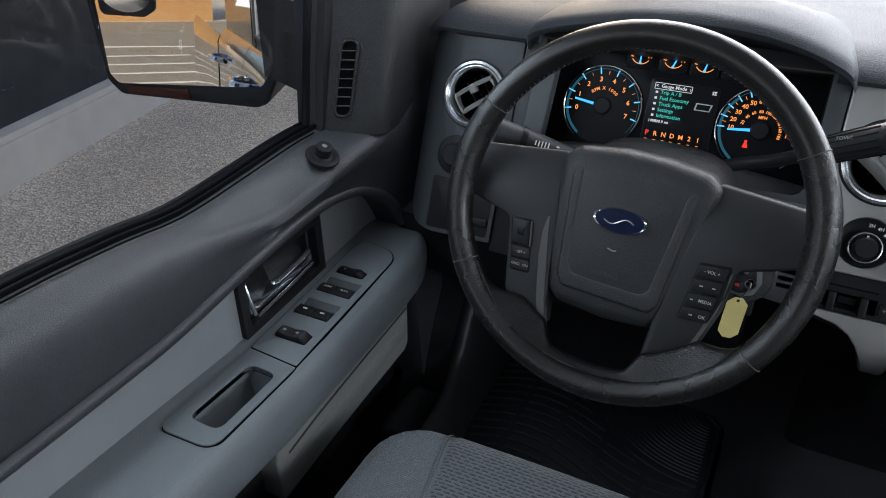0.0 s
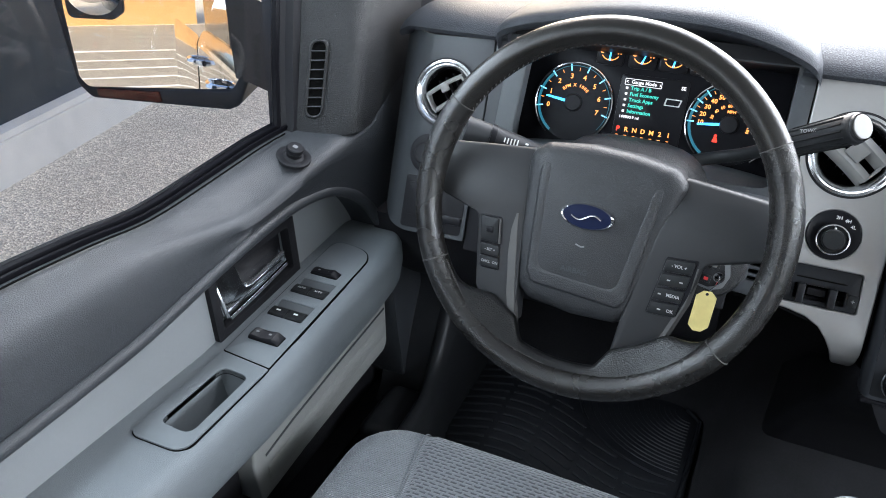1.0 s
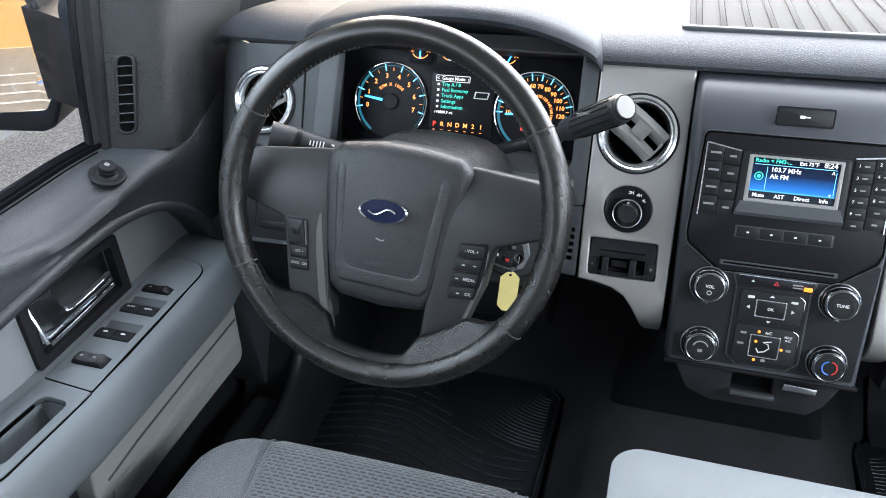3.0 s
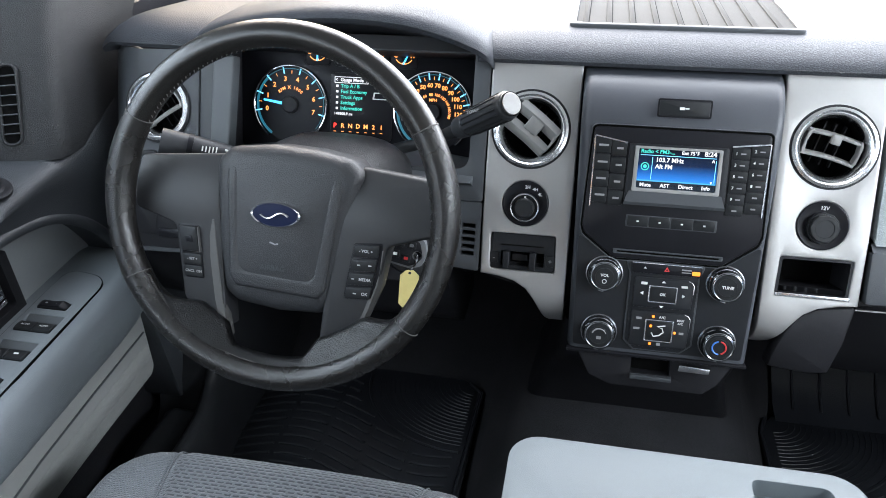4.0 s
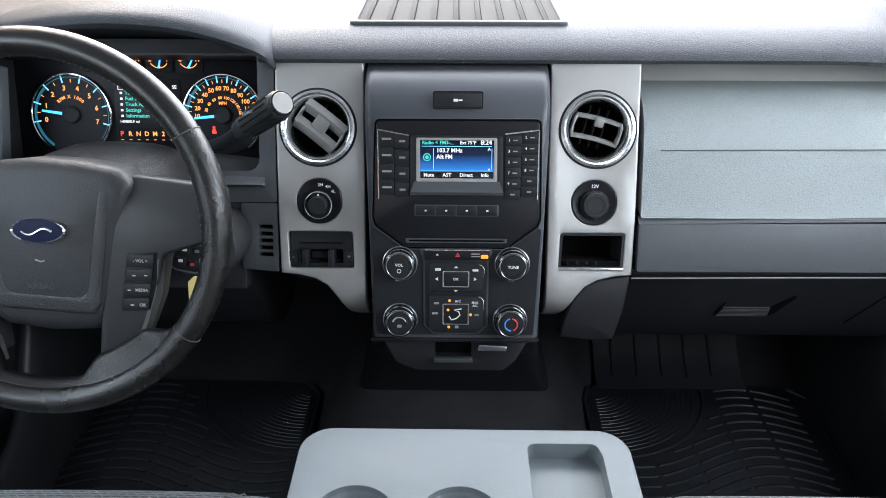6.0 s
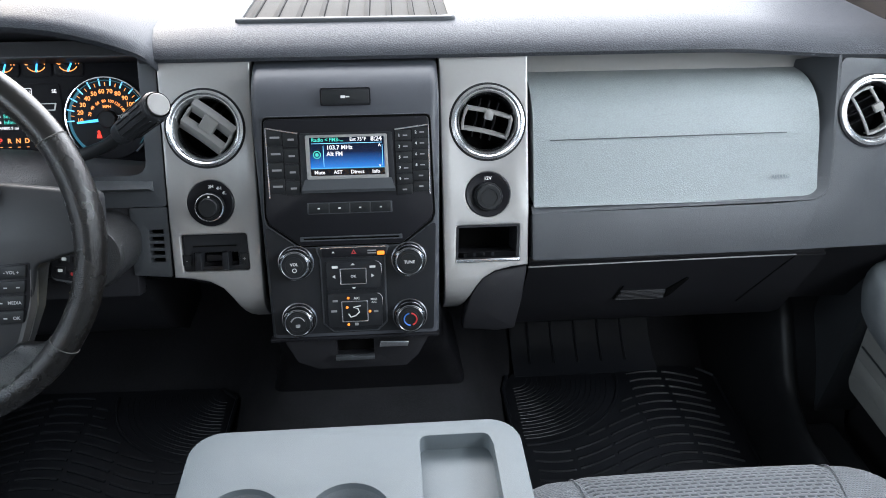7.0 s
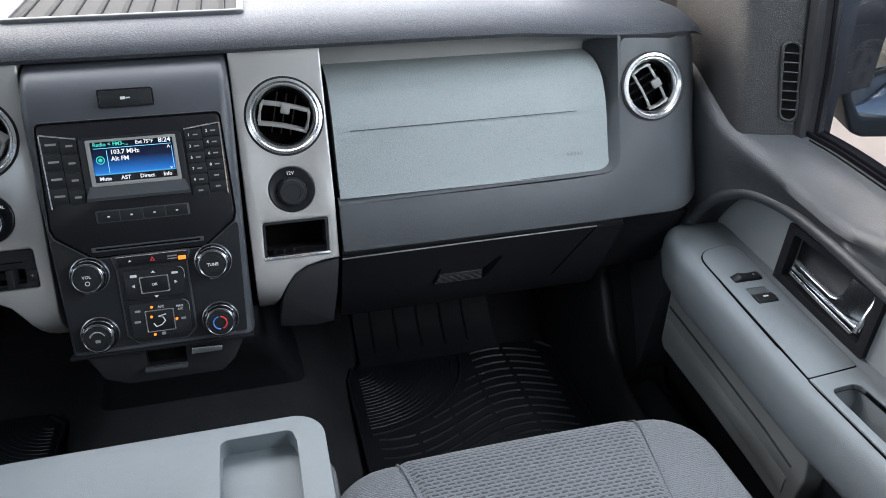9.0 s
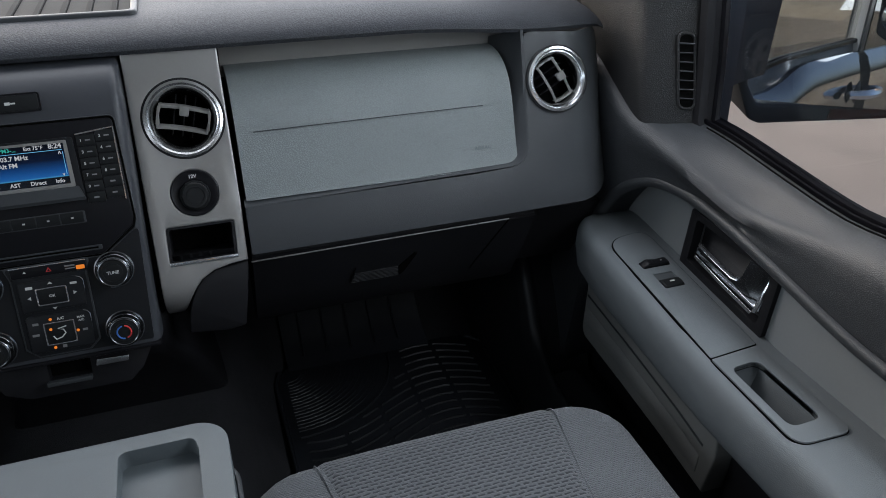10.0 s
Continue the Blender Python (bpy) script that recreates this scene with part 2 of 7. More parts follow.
MIRROR.node_tree.nodes["Principled BSDF"].inputs["Roughness"].links[0].from_node.inputs["To Min"].default_value = 0.008
AMBER_LENS = surface("dark_red_lens", (0.03, 0.005, 0.004), 0.2, wear=0.4, wear_scale=60, spec=0.25)
BLUE_ENAMEL = surface("blue_enamel", (0.003, 0.007, 0.030), 0.45, spec=0.15)
FOB = surface("fob_shell", (0.13, 0.135, 0.14), 0.28, grain=900, depth=0.1, wear=0.1, spec=0.6)
SILLM = surface("sill_plastic", (0.016, 0.017, 0.019), 0.42, grain=700, depth=0.15, wear=0.15, spec=0.35)
LEVER = surface("lever_chrome", (0.80, 0.82, 0.85), 0.17, metal=1.0, wear=0.05)
# brighter chrome for the window reflections laid on the lever's edges
BRIGHT = surface("edge_glint_chrome", (0.88, 0.89, 0.92), 0.17, metal=0.95, wear=0.05)
TAG = surface("yellow_tag_card", (0.62, 0.52, 0.20), 0.6, wear=0.1, wear_scale=40)
HEADLINER = surface("headliner_cloth", (0.42, 0.42, 0.41), 0.95, grain=900, depth=0.3)
LABEL = surface("white_print", (0.62, 0.62, 0.60), 0.5)
LABEL_MID = surface("pale_grey_print", (0.34, 0.34, 0.34), 0.5)
LABEL_DIM = surface("grey_print", (0.22, 0.22, 0.22), 0.5)
RED_PRINT = surface("red_print", (0.5, 0.03, 0.03), 0.5)
BLUE_PRINT = surface("blue_print", (0.04, 0.16, 0.5), 0.5)
DIAL = surface("dial_black", (0.007, 0.007, 0.009), 0.40, spec=0.12)
G_CYAN = glow("cyan_light", (0.05, 0.45, 1.0), 0.55)
G_HALO = glow("dim_cyan_light", (0.03, 0.34, 0.52), 0.09)
G_PALE = glow("pale_blue_light", (0.18, 0.62, 1.0), 0.42)
G_ORANGE = glow("orange_light", (1.0, 0.33, 0.075), 0.42)
G_AMBER = glow("amber_light", (1.0, 0.26, 0.02), 0.45)
G_RED = glow("red_light", (1.0, 0.04, 0.02), 0.381)
G_TEAL = glow("teal_light", (0.05, 0.75, 0.62), 0.245)
G_WHITE = glow("white_light", (0.9, 0.93, 1.0), 0.272)
SCREEN = screen_glow("audio_display")
REARPANE = glass_mat("rear_tinted_glass", (0.48, 0.50, 0.49))
PANE = glass_mat("side_glass", (0.97, 0.985, 0.98))
ASPHALT = pebbles("gravel_asphalt")
# the same asphalt at under half its tone
LOT = pebbles("dark_brown_asphalt", 0.45)
PALE = surface("pale_worn_concrete", (0.50, 0.455, 0.42), 0.9, grain=90, depth=0.35, wear=0.14, wear_scale=2.2, spec=0.2)
CONCRETE = surface("white_plinth", (0.72, 0.66, 0.57), 0.7, grain=30, depth=0.3)
DARKWALL = surface("dark_glazed_wall", (0.018, 0.026, 0.032), 0.12, wear=0.2, wear_scale=0.6)
TANWALL = surface("tan_stucco", (0.27, 0.155, 0.064), 0.85, grain=40, depth=0.5, wear=0.08, wear_scale=1.5)
LINE = surface("parking_paint", (0.75, 0.74, 0.70), 0.7)
FARTREE = surface("far_trees", (0.05, 0.06, 0.045), 0.9, grain=3, depth=0.5, wear=0.4, wear_scale=0.5)


# ---- mesh helpers ----
def part(name, bm, material, parent=None, label="", smooth=35):
    bmesh.ops.remove_doubles(bm, verts=bm.verts, dist=0.00001)
    bmesh.ops.recalc_face_normals(bm, faces=bm.faces)
    me = bpy.data.meshes.new(name)
    bm.to_mesh(me)
    bm.free()
    me.materials.append(material)
    me.shade_smooth()
    me.set_sharp_from_angle(angle=radians(smooth))
    ob = new(name, me)
    if parent is not None:
        ob.parent = parent
        base = parent
        inv = Matrix.Identity(4)
        while base is not None:
            if base.type == "EMPTY":
                inv = Matrix.Translation(-base.location)
            base = base.parent
        ob.matrix_parent_inverse = inv if parent.type == "EMPTY" else Matrix.Identity(4)
    if label:
        ob["label"] = label
    return ob


def thing(name, label, category, at=(0, 0, 0), group="", kind=""):
    ob = new(name)
    ob.location = at
    ob.empty_display_size = 0.05
    return tagged(ob, label, category, group, kind)


def joined(*meshes):
    """Several bmeshes as one."""
    out = bmesh.new()
    for b in meshes:
        me = bpy.data.meshes.new("tmp")
        b.to_mesh(me)
        b.free()
        out.from_mesh(me)
        bpy.data.meshes.remove(me)
    return out


def rp(pts, r=0.003, n=4):
    """A polygon with rounded corners; r one radius or one for each corner."""
    out = []
    k = len(pts)
    for i in range(k):
        p = Vector(pts[i]).to_2d()
        a, b = Vector(pts[i - 1]).to_2d() - p, Vector(pts[(i + 1) % k]).to_2d() - p
        rad = r[i] if isinstance(r, (list, tuple)) else r
        cosv = max(-0.999, min(0.999, a.normalized().dot(b.normalized())))
        half = math.acos(cosv) / 2
        t = min(rad / math.tan(half), a.length * 0.48, b.length * 0.48) if rad > 0 else 0
        if t <= 1e-6:
            out.append((p.x, p.y))
            continue
        s, e = p + a.normalized() * t, p + b.normalized() * t
        for j in range(n + 1):
            f = j / n
            q = s * (1 - f) ** 2 + p * 2 * f * (1 - f) + e * f ** 2
            out.append((q.x, q.y))
    return out


def rect(u0, v0, u1, v1, r=0.003, n=4):
    return rp([(u0, v0), (u1, v0), (u1, v1), (u0, v1)], r, n)


def circ(u, v, r, n=40):
    return [(u + r * math.cos(2 * math.pi * i / n), v + r * math.sin(2 * math.pi * i / n)) for i in range(n)]


def plate(outer, d0, d1, M=None, holes=(), bev=0.0, seg=2):
    """A flat piece with an outline and holes, from depth d0 to d1 along the frame's normal, its front edges rounded."""
    bm = bmesh.new()
    if holes:
        edges = []
        for loop in (outer, *holes):
            vs = [bm.verts.new((u, v, d0)) for u, v in loop]
            edges += [bm.edges.new((vs[i - 1], vs[i])) for i in range(len(vs))]
        bmesh.ops.triangle_fill(bm, use_beauty=True, use_dissolve=False, edges=edges)
        faces = bm.faces[:]
    else:
        faces = [bm.faces.new([bm.verts.new((u, v, d0)) for u, v in outer])]
    got = bmesh.ops.extrude_face_region(bm, geom=faces)
    for v in got["geom"]:
        if isinstance(v, bmesh.types.BMVert):
            v.co.z = d1
    bmesh.ops.recalc_face_normals(bm, faces=bm.faces)
    if bev:
        es = [e for e in bm.edges if len(e.link_faces) == 2 and abs(e.verts[0].co.z - d1) < 1e-6 and abs(e.verts[1].co.z - d1) < 1e-6
              and e.link_faces[0].normal.dot(e.link_faces[1].normal) < 0.5]
        bmesh.ops.bevel(bm, geom=es, offset=bev, segments=seg, affect="EDGES", profile=0.5, clamp_overlap=True)
    if M is not None:
        bm.transform(M)
    return bm


def lathe(profile, M=None, seg=40):
    bm = bmesh.new()
    rings = []
    for r, d in profile:
        if r < 1e-6:
            rings.append([bm.verts.new((0, 0, d))])
        else:
            rings.append([bm.verts.new((r * math.cos(2 * math.pi * i / seg), r * math.sin(2 * math.pi * i / seg), d)) for i in range(seg)])
    for a, b in zip(rings, rings[1:]):
        for i in range(seg):
            j = (i + 1) % seg
            q = [a[i % len(a)], a[j % len(a)], b[j % len(b)], b[i % len(b)]]
            q = list(dict.fromkeys(q))
            if len(q) > 2:
                bm.faces.new(q)
    if M is not None:
        bm.transform(M)
    return bm


def loft(sections, closed=True, caps=True):
    bm = bmesh.new()
    rows = [[bm.verts.new(p) for p in s] for s in sections]
    n = len(rows[0])
    for a, b in zip(rows, rows[1:]):
        for i in range(n if closed else n - 1):
            j = (i + 1) % n
            bm.faces.new((a[i], a[j], b[j], b[i]))
    if caps and closed:
        bm.faces.new(rows[0])
        bm.faces.new(rows[-1])
    return bm


def tube(path, radius, seg=10, closed=False, flat=1.0):
    pts = [Vector(p) for p in path]
    n = len(pts)
    secs = []
    up = None
    for i, p in enumerate(pts):
        if closed:
            d = pts[(i + 1) % n] - pts[i - 1]
        else:
            d = pts[min(i + 1, n - 1)] - pts[max(i - 1, 0)]
        d.normalize()
        if up is None:
            up = Vector((0, 0, 1)) if abs(d.z) < 0.9 else Vector((0, 1, 0))
        s = d.cross(up).normalized()
        up = s.cross(d).normalized()
        r = radius[i] if isinstance(radius, (list, tuple)) else radius
        secs.append([p + (s * math.cos(2 * math.pi * k / seg) + up * math.sin(2 * math.pi * k / seg) * flat) * r for k in range(seg)])
    if closed:
        secs.append(secs[0])
    return loft(secs, True, not closed)


def curve_pts(ctrl, n=8):
    """A smooth line through the points."""
    p = [Vector(c) for c in ctrl]
    p = [p[0] * 2 - p[1]] + p + [p[-1] * 2 - p[-2]]
    out = []
    for i in range(1, len(p) - 2):
        for j in range(n):
            t = j / n
            a, b, c, d = p[i - 1], p[i], p[i + 1], p[i + 2]
            out.append(0.5 * ((2 * b) + (c - a) * t + (2 * a - 5 * b + 4 * c - d) * t * t + (3 * b - a - 3 * c + d) * t ** 3))
    out.append(p[-2])
    return out


def lerp_at(table, x):
    """Straight-line interpolation in rows of (x, value...), x rising."""
    if x <= table[0][0]:
        return table[0][1:] if len(table[0]) > 2 else table[0][1]
    for a, b in zip(table, table[1:]):
        if x <= b[0]:
            f = (x - a[0]) / (b[0] - a[0])
            v = [p * (1 - f) + q * f for p, q in zip(a[1:], b[1:])]
            return v if len(v) > 1 else v[0]
    return table[-1][1:] if len(table[-1]) > 2 else table[-1][1]


def rr_loop(x0, x1, y0, y1, r, n=6):
    r = max(0.0005, min(r, (x1 - x0) / 2 - 1e-4, (y1 - y0) / 2 - 1e-4))
    out = []
    for cx, cy, a0 in ((x1 - r, y0 + r, -90), (x1 - r, y1 - r, 0), (x0 + r, y1 - r, 90), (x0 + r, y0 + r, 180)):
        for j in range(n + 1):
            a = radians(a0 + 90 * j / n)
            out.append((cx + r * math.cos(a), cy + r * math.sin(a)))
    return out


def pillow(x0, x1, y0, y1, cr, z0, z1, r, crown=0.0, bulge=0.0, rings=7):
    """A cushion: rounded plan, rolled edges, crowned top."""
    secs = [[Vector((x, y, z0)) for x, y in rr_loop(x0 + bulge, x1 - bulge, y0 + bulge, y1 - bulge, cr)]]
    for k in range(rings + 1):
        a = math.pi / 2 * k / rings
        ins, z = r * (1 - math.cos(a)), z1 - r + r * math.sin(a)
        secs.append([Vector((x, y, z)) for x, y in rr_loop(x0 + ins, x1 - ins, y0 + ins, y1 - ins, cr - ins * 0.6)])
    half = min(x1 - x0, y1 - y0) / 2 - r
    for k in range(1, 7):
        f = k / 6.5
        ins = r + half * f
        secs.append([Vector((x, y, z1 + crown * (1 - (1 - f) ** 2))) for x, y in rr_loop(x0 + ins, x1 - ins, y0 + ins, y1 - ins, (cr - r * 0.6) * (1 - f))])
    return loft(secs)


def text_bm(items, M=None, d=0.0):
    """Lettering as flat meshes: rows of (string, height, u, v, align, turn)."""
    out = bmesh.new()
    for s, size, u, v, *more in items:
        cu = bpy.data.curves.new("t", "FONT")
        cu.body, cu.size, cu.resolution_u, cu.offset = s, size * 1.4, 2, size * 0.035
        cu.align_x, cu.align_y = (more[0] if more else "CENTER"), "CENTER"
        ob = bpy.data.objects.new("t", cu)
        me = bpy.data.meshes.new_from_object(ob)
        me.transform(Matrix.Translation((u, v, d)) @ pose(0, 0, 0, 0, 0, more[1] if len(more) > 1 else 0))
        out.from_mesh(me)
        bpy.data.meshes.remove(me)
        bpy.data.objects.remove(ob)
        bpy.data.curves.remove(cu)
    if M is not None:
        out.transform(M)
    return out


def marks(name, items, M, d, material, parent, thick=0.0002):
    for u, v, w, h in items:
        part(name, plate(rect(u - w / 2, v - h / 2, u + w / 2, v + h / 2, min(w, h) * 0.2, 2), d - thick, d + thick, M), material, parent)


def bars(items, M=None, d=0.0, thick=0.0004):
    """Small printed bars: rows of (u, v, width, height)."""
    return joined(*[plate(rect(u - w / 2, v - h / 2, u + w / 2, v + h / 2, min(w, h) * 0.2, 2), d - thick, d + thick, M) for u, v, w, h in items])


# ---- cabin shell ----
def box_bm(x0, x1, y0, y1, z0, z1):
    bm = bmesh.new()
    bmesh.ops.create_cube(bm, size=1)
    bm.transform(Matrix.Translation(((x0 + x1) / 2, (y0 + y1) / 2, (z0 + z1) / 2)) @ Matrix.Diagonal((x1 - x0, y1 - y0, z1 - z0, 1)))
    return bm


def setting(name, bm, material, label, category):
    return tagged(part(name, bm, material), label, category, kind="structure")


# floor with the transmission hump, toe board rising ahead
rows = []
for y, base, hump in ((-1.9, 0.50, 0.60), (-0.3, 0.50, 0.62), (0.05, 0.50, 0.63), (0.30, 0.50, 0.68), (0.42, 0.51, 0.72), (0.52, 0.58, 0.76), (0.66, 0.78, 0.84), (0.70, 1.05, 1.05)):
    row = []
    for x in (-0.90, -0.80, -0.62, -0.45, -0.33, -0.27, -0.22, -0.16, -0.08, 0.0, 0.08, 0.16, 0.22, 0.27, 0.33, 0.45, 0.62, 0.80, 0.90):
        k = max(0.0, min(1.0, (0.31 - abs(x)) / 0.13))
        k = k * k * (3 - 2 * k)
        row.append(Vector((x, y, base + (hump - base) * k)))
    rows.append(row)
fl = loft(rows, closed=False)
floor_ob = setting("floor", fl, CARPET, "black carpeted cab floor with a raised centre hump", "floor")
sol = floor_ob.modifiers.new("thick", "SOLIDIFY")
sol.thickness, sol.offset = 0.03, -1
setting("wall_front", box_bm(-0.95, 0.95, 0.72, 0.76, 0.45, 1.36), BLACK, "dark bulkhead behind the dashboard", "wall")
setting("wall_rear", plate([(-0.95, 0.40), (0.95, 0.40), (0.95, 1.80), (-0.95, 1.80)], 1.92, 1.98, pose(0, 0, 0, 90), [rect(-0.70, 1.24, 0.70, 1.66, 0.06, 6)]), SLATE, "rear cab wall with a wide tinted window", "wall")
rear_pane = setting("window_1", plate(rect(-0.72, 1.22, 0.72, 1.68, 0.06, 6), 1.948, 1.952, pose(0, 0, 0, 90)), REARPANE, "dark tinted rear window pane", "window")
rear_pane.visible_shadow = False
setting("ceiling", joined(box_bm(-0.88, 0.88, -1.92, 0.02, 1.76, 1.80)), HEADLINER, "light grey headliner over the cab", "ceiling")
for s, nm in ((-1, "wall_left"), (1, "wall_right")):
    setting(nm, joined(box_bm(min(s * 0.93, s * 0.96), max(s * 0.93, s * 0.96), -1.92, -1.06, 0.40, 1.80)), HEADLINER, "plain rear side wall of the cab", "wall")

for s, nm in ((-1, "wall_left_front"), (1, "wall_right_front")):
    setting(nm, box_bm(min(s * 0.905, s * 0.955), max(s * 0.905, s * 0.955), 0.24, 0.76, 0.42, 1.36), BLACK, "dark kick wall beside the footwell", "wall")

# ---- dashboard ----
S = pose(0, 0.022, 1.07, 90 - 21.8)     # plane of the silver panels, v = (z - 1.07) / 0.9285
K = pose(0, 0.004, 1.094, 90 - 17.2)    # plane of the centre stack, v = (z - 1.094) / 0.955


def sv(z):
    return (z - 1.07) / 0.9285


def kv(z):
    return (z - 1.094) / 0.955


dash = thing("dashboard", "dark grey truck dashboard with silver trim panels and round air vents", "dashboard", (0, 0.3, 1.0))

# soft top pad: lip, then a gently falling top towards the windscreen
xs = [-0.838, -0.832, -0.80, -0.72, -0.6, -0.45, -0.3, -0.15, 0.0, 0.15, 0.3, 0.45, 0.6, 0.72, 0.80, 0.832, 0.838]


def lip(x):
    if -0.656 < x < -0.268:      # cut away under the instrument hood
        return 0.25, 1.342
    k = max(0.0, min(1.0, (x - 0.50) / 0.25))
    return 0.120 + 0.012 * max(0.0, (abs(x) - 0.6) / 0.25) ** 2, 1.3525 - 0.013 * k * k * (3 - 2 * k)


def pad_section(x):
    ly, lz = lip(x)
    prof = [(ly + 0.03, lz - 0.012), (ly + 0.004, lz - 0.010), (ly, lz - 0.004), (ly + 0.003, lz + 0.002), (ly + 0.011, lz + 0.009), (ly + 0.028, lz + 0.0165), (ly + 0.056, lz + 0.0225), (ly + 0.09, lz + 0.0245),
            (0.30, 1.3765), (0.45, 1.373), (0.62, 1.368), (0.80, 1.36), (0.80, 1.33), (0.30, 1.33)]
    drop = 0.012 * max(0.0, (abs(x) - 0.815) / 0.023) ** 2
    side = 1 if x > 0 else -1
    out = []
    for y, z in prof:
        g = lerp_at([(0.13, 1.0), (0.20, 0.93), (0.30, 0.80), (0.50, 0.62), (0.80, 0.5)], y)
        xx = x if abs(x) < 0.6 else side * (0.6 + (abs(x) - 0.6) * g)
        out.append(Vector((xx, y, z - (drop if z > 1.335 else 0.0))))
    return out


top = loft([pad_section(x) for x in sorted([*np.interp(np.linspace(0, 16, 65), range(17), xs), -0.6565, -0.6555, -0.2685, -0.2675])])
part("top_pad", top, PAD, dash, "grained soft dark top pad", smooth=50)

# storage tray set in the pad, ribbed floor, raised rim
TR = pose(0, 0.192, 1.3808, 0)
rim_o, rim_i = rp([(-0.152, 0), (0.155, 0), (0.157, 0.27), (-0.154, 0.27)], 0.012), rp([(-0.143, 0.010), (0.146, 0.010), (0.147, 0.26), (-0.144, 0.26)], 0.010)
tray = part("tray", plate(rim_o, -0.006, 0.0012, TR, [rim_i], 0.003, 3), SLATE, dash, "ribbed open tray in the top pad")
part("tray_floor", plate(rim_i, -0.006, -0.0035, TR), TRAYM, tray)
for i in range(9):
    u = -0.128 + i * 0.032
    part("rib", plate(rp([(u - 0.006, 0.013), (u + 0.0012, 0.013), (u + 0.0012, 0.256), (u - 0.006, 0.256)], 0.001, 2), -0.0036, -0.0010, TR, bev=0.0008), TRAYM, tray)
    part("rib_joint", plate(rect(u + 0.0013, 0.013, u + 0.0028, 0.256, 0.0003, 1), -0.0036, -0.0030, TR), VOID, tray)

# hood over the instruments
hood_line = [(-0.672, 1.352), (-0.664, 1.372), (-0.64, 1.385), (-0.60, 1.397), (-0.53, 1.411), (-0.46, 1.417), (-0.39, 1.415), (-0.34, 1.408), (-0.30, 1.396), (-0.274, 1.384), (-0.258, 1.374), (-0.249, 1.362), (-0.245, 1.350)]
secs = []
for p in curve_pts([(x, 0, z) for x, z in hood_line], 4):
    x, z = p.x, p.z
    low = min(z - 0.020, 1.39)
    f = max(0.0, min(1.0, (z - 1.35) / 0.06))
    yl = 0.076 + 0.045 * (1 - f) ** 1.5
    prof = [(0.21, 1.345), (yl + 0.02, z - 0.022), (yl + 0.005, z - 0.020), (yl, z - 0.012), (yl + 0.004, z - 0.004), (yl + 0.018, z), (yl + 0.05, z + 0.006 * f), (yl + 0.12, z + 0.006 * f), (0.30, z - 0.010 * f), (0.42, 1.352 + 0.02 * f), (0.50, 1.34), (0.30, 1.335)]
    secs.append([Vector((x, y, zz)) for y, zz in prof])
part("hood", loft(secs), PAD, dash, "curved hood over the instruments", smooth=55)

# binnacle frame round the instruments
bin_o = rp([(-0.676, sv(1.165)), (-0.2495, sv(1.165)), (-0.2495, sv(1.352)), (-0.676, sv(1.352))], 0.004)
bin_i = rp([(-0.648, sv(1.205)), (-0.272, sv(1.205)), (-0.272, sv(1.352) - 0.002), (-0.648, sv(1.352) - 0.002)], [0.02, 0.02, 0.002, 0.002])
part("binnacle_frame", plate(bin_o, -0.02, 0.0, S, [bin_i], 0.003), SLATE, dash, "grey frame round the instruments")
deep_o = rp([(-0.652, sv(1.20)), (-0.268, sv(1.20)), (-0.268, sv(1.37)), (-0.652, sv(1.37))], 0.01)
part("binnacle_wall", plate(deep_o, -0.11, -0.006, S, [bin_i]), BLACK, dash)
# light on the binnacle's inner wall, painted as a paler strip
part("lit_wall_strip", plate(rp([(-0.660, sv(1.208)), (-0.630, sv(1.206)), (-0.624, sv(1.336)), (-0.656, sv(1.336))], 0.004), -0.02, 0.001, S, bev=0.008, seg=4), WELL, dash, "paler strip standing in for the lit inner wall beside the gauges")

# outer vent panels
for s in (-1, 1):
    o = [(s * 0.834, sv(1.058)), (s * 0.678, sv(1.062)), (s * 0.678, sv(1.341)), (s * 0.842, sv(1.338))]
    if s > 0:
        o = [(0.848, sv(1.083)), (0.842, sv(1.323)), (0.692, sv(1.331)), (0.685, sv(1.147)), (0.60, sv(1.1430)), (0.252, sv(1.1400)), (0.252, sv(1.0785)), (0.64, sv(1.0800))]
    else:
        o = o[::-1]
    rad = [0.03, 0.025, 0.012, 0.012] if s < 0 else [0.03, 0.03, 0.012, 0.034, 0.02, 0.004, 0.003, 0.002]
    rad = rad if s > 0 else [0.02, 0.004, 0.004, 0.03]
    ep = plate(rp(o, rad, 6), -0.05, 0.006 if s > 0 else 0.002, S, [circ(s * 0.742, sv(1.262), 0.0475)], 0.0045 if s > 0 else 0.006, 3)
    for co, no in [((s * x, 0, 0), (1, 0, 0)) for x in (0.775, 0.79, 0.80, 0.81, 0.82, 0.83, 0.838)] + [((0, 0, z), (0, 0, 1)) for z in (1.282, 1.288, 1.294, 1.300, 1.306, 1.312, 1.318)]:
        bmesh.ops.bisect_plane(ep, geom=ep.verts[:] + ep.edges[:] + ep.faces[:], plane_co=co, plane_no=no)
    for v in ep.verts:
        k = max(0.0, (abs(v.co.x) - 0.77) / 0.075)
        v.co.y += 0.055 * k ** 1.7
    part("end_panel", ep, SLATE, dash, "smooth dark blue-grey panel round a vent")

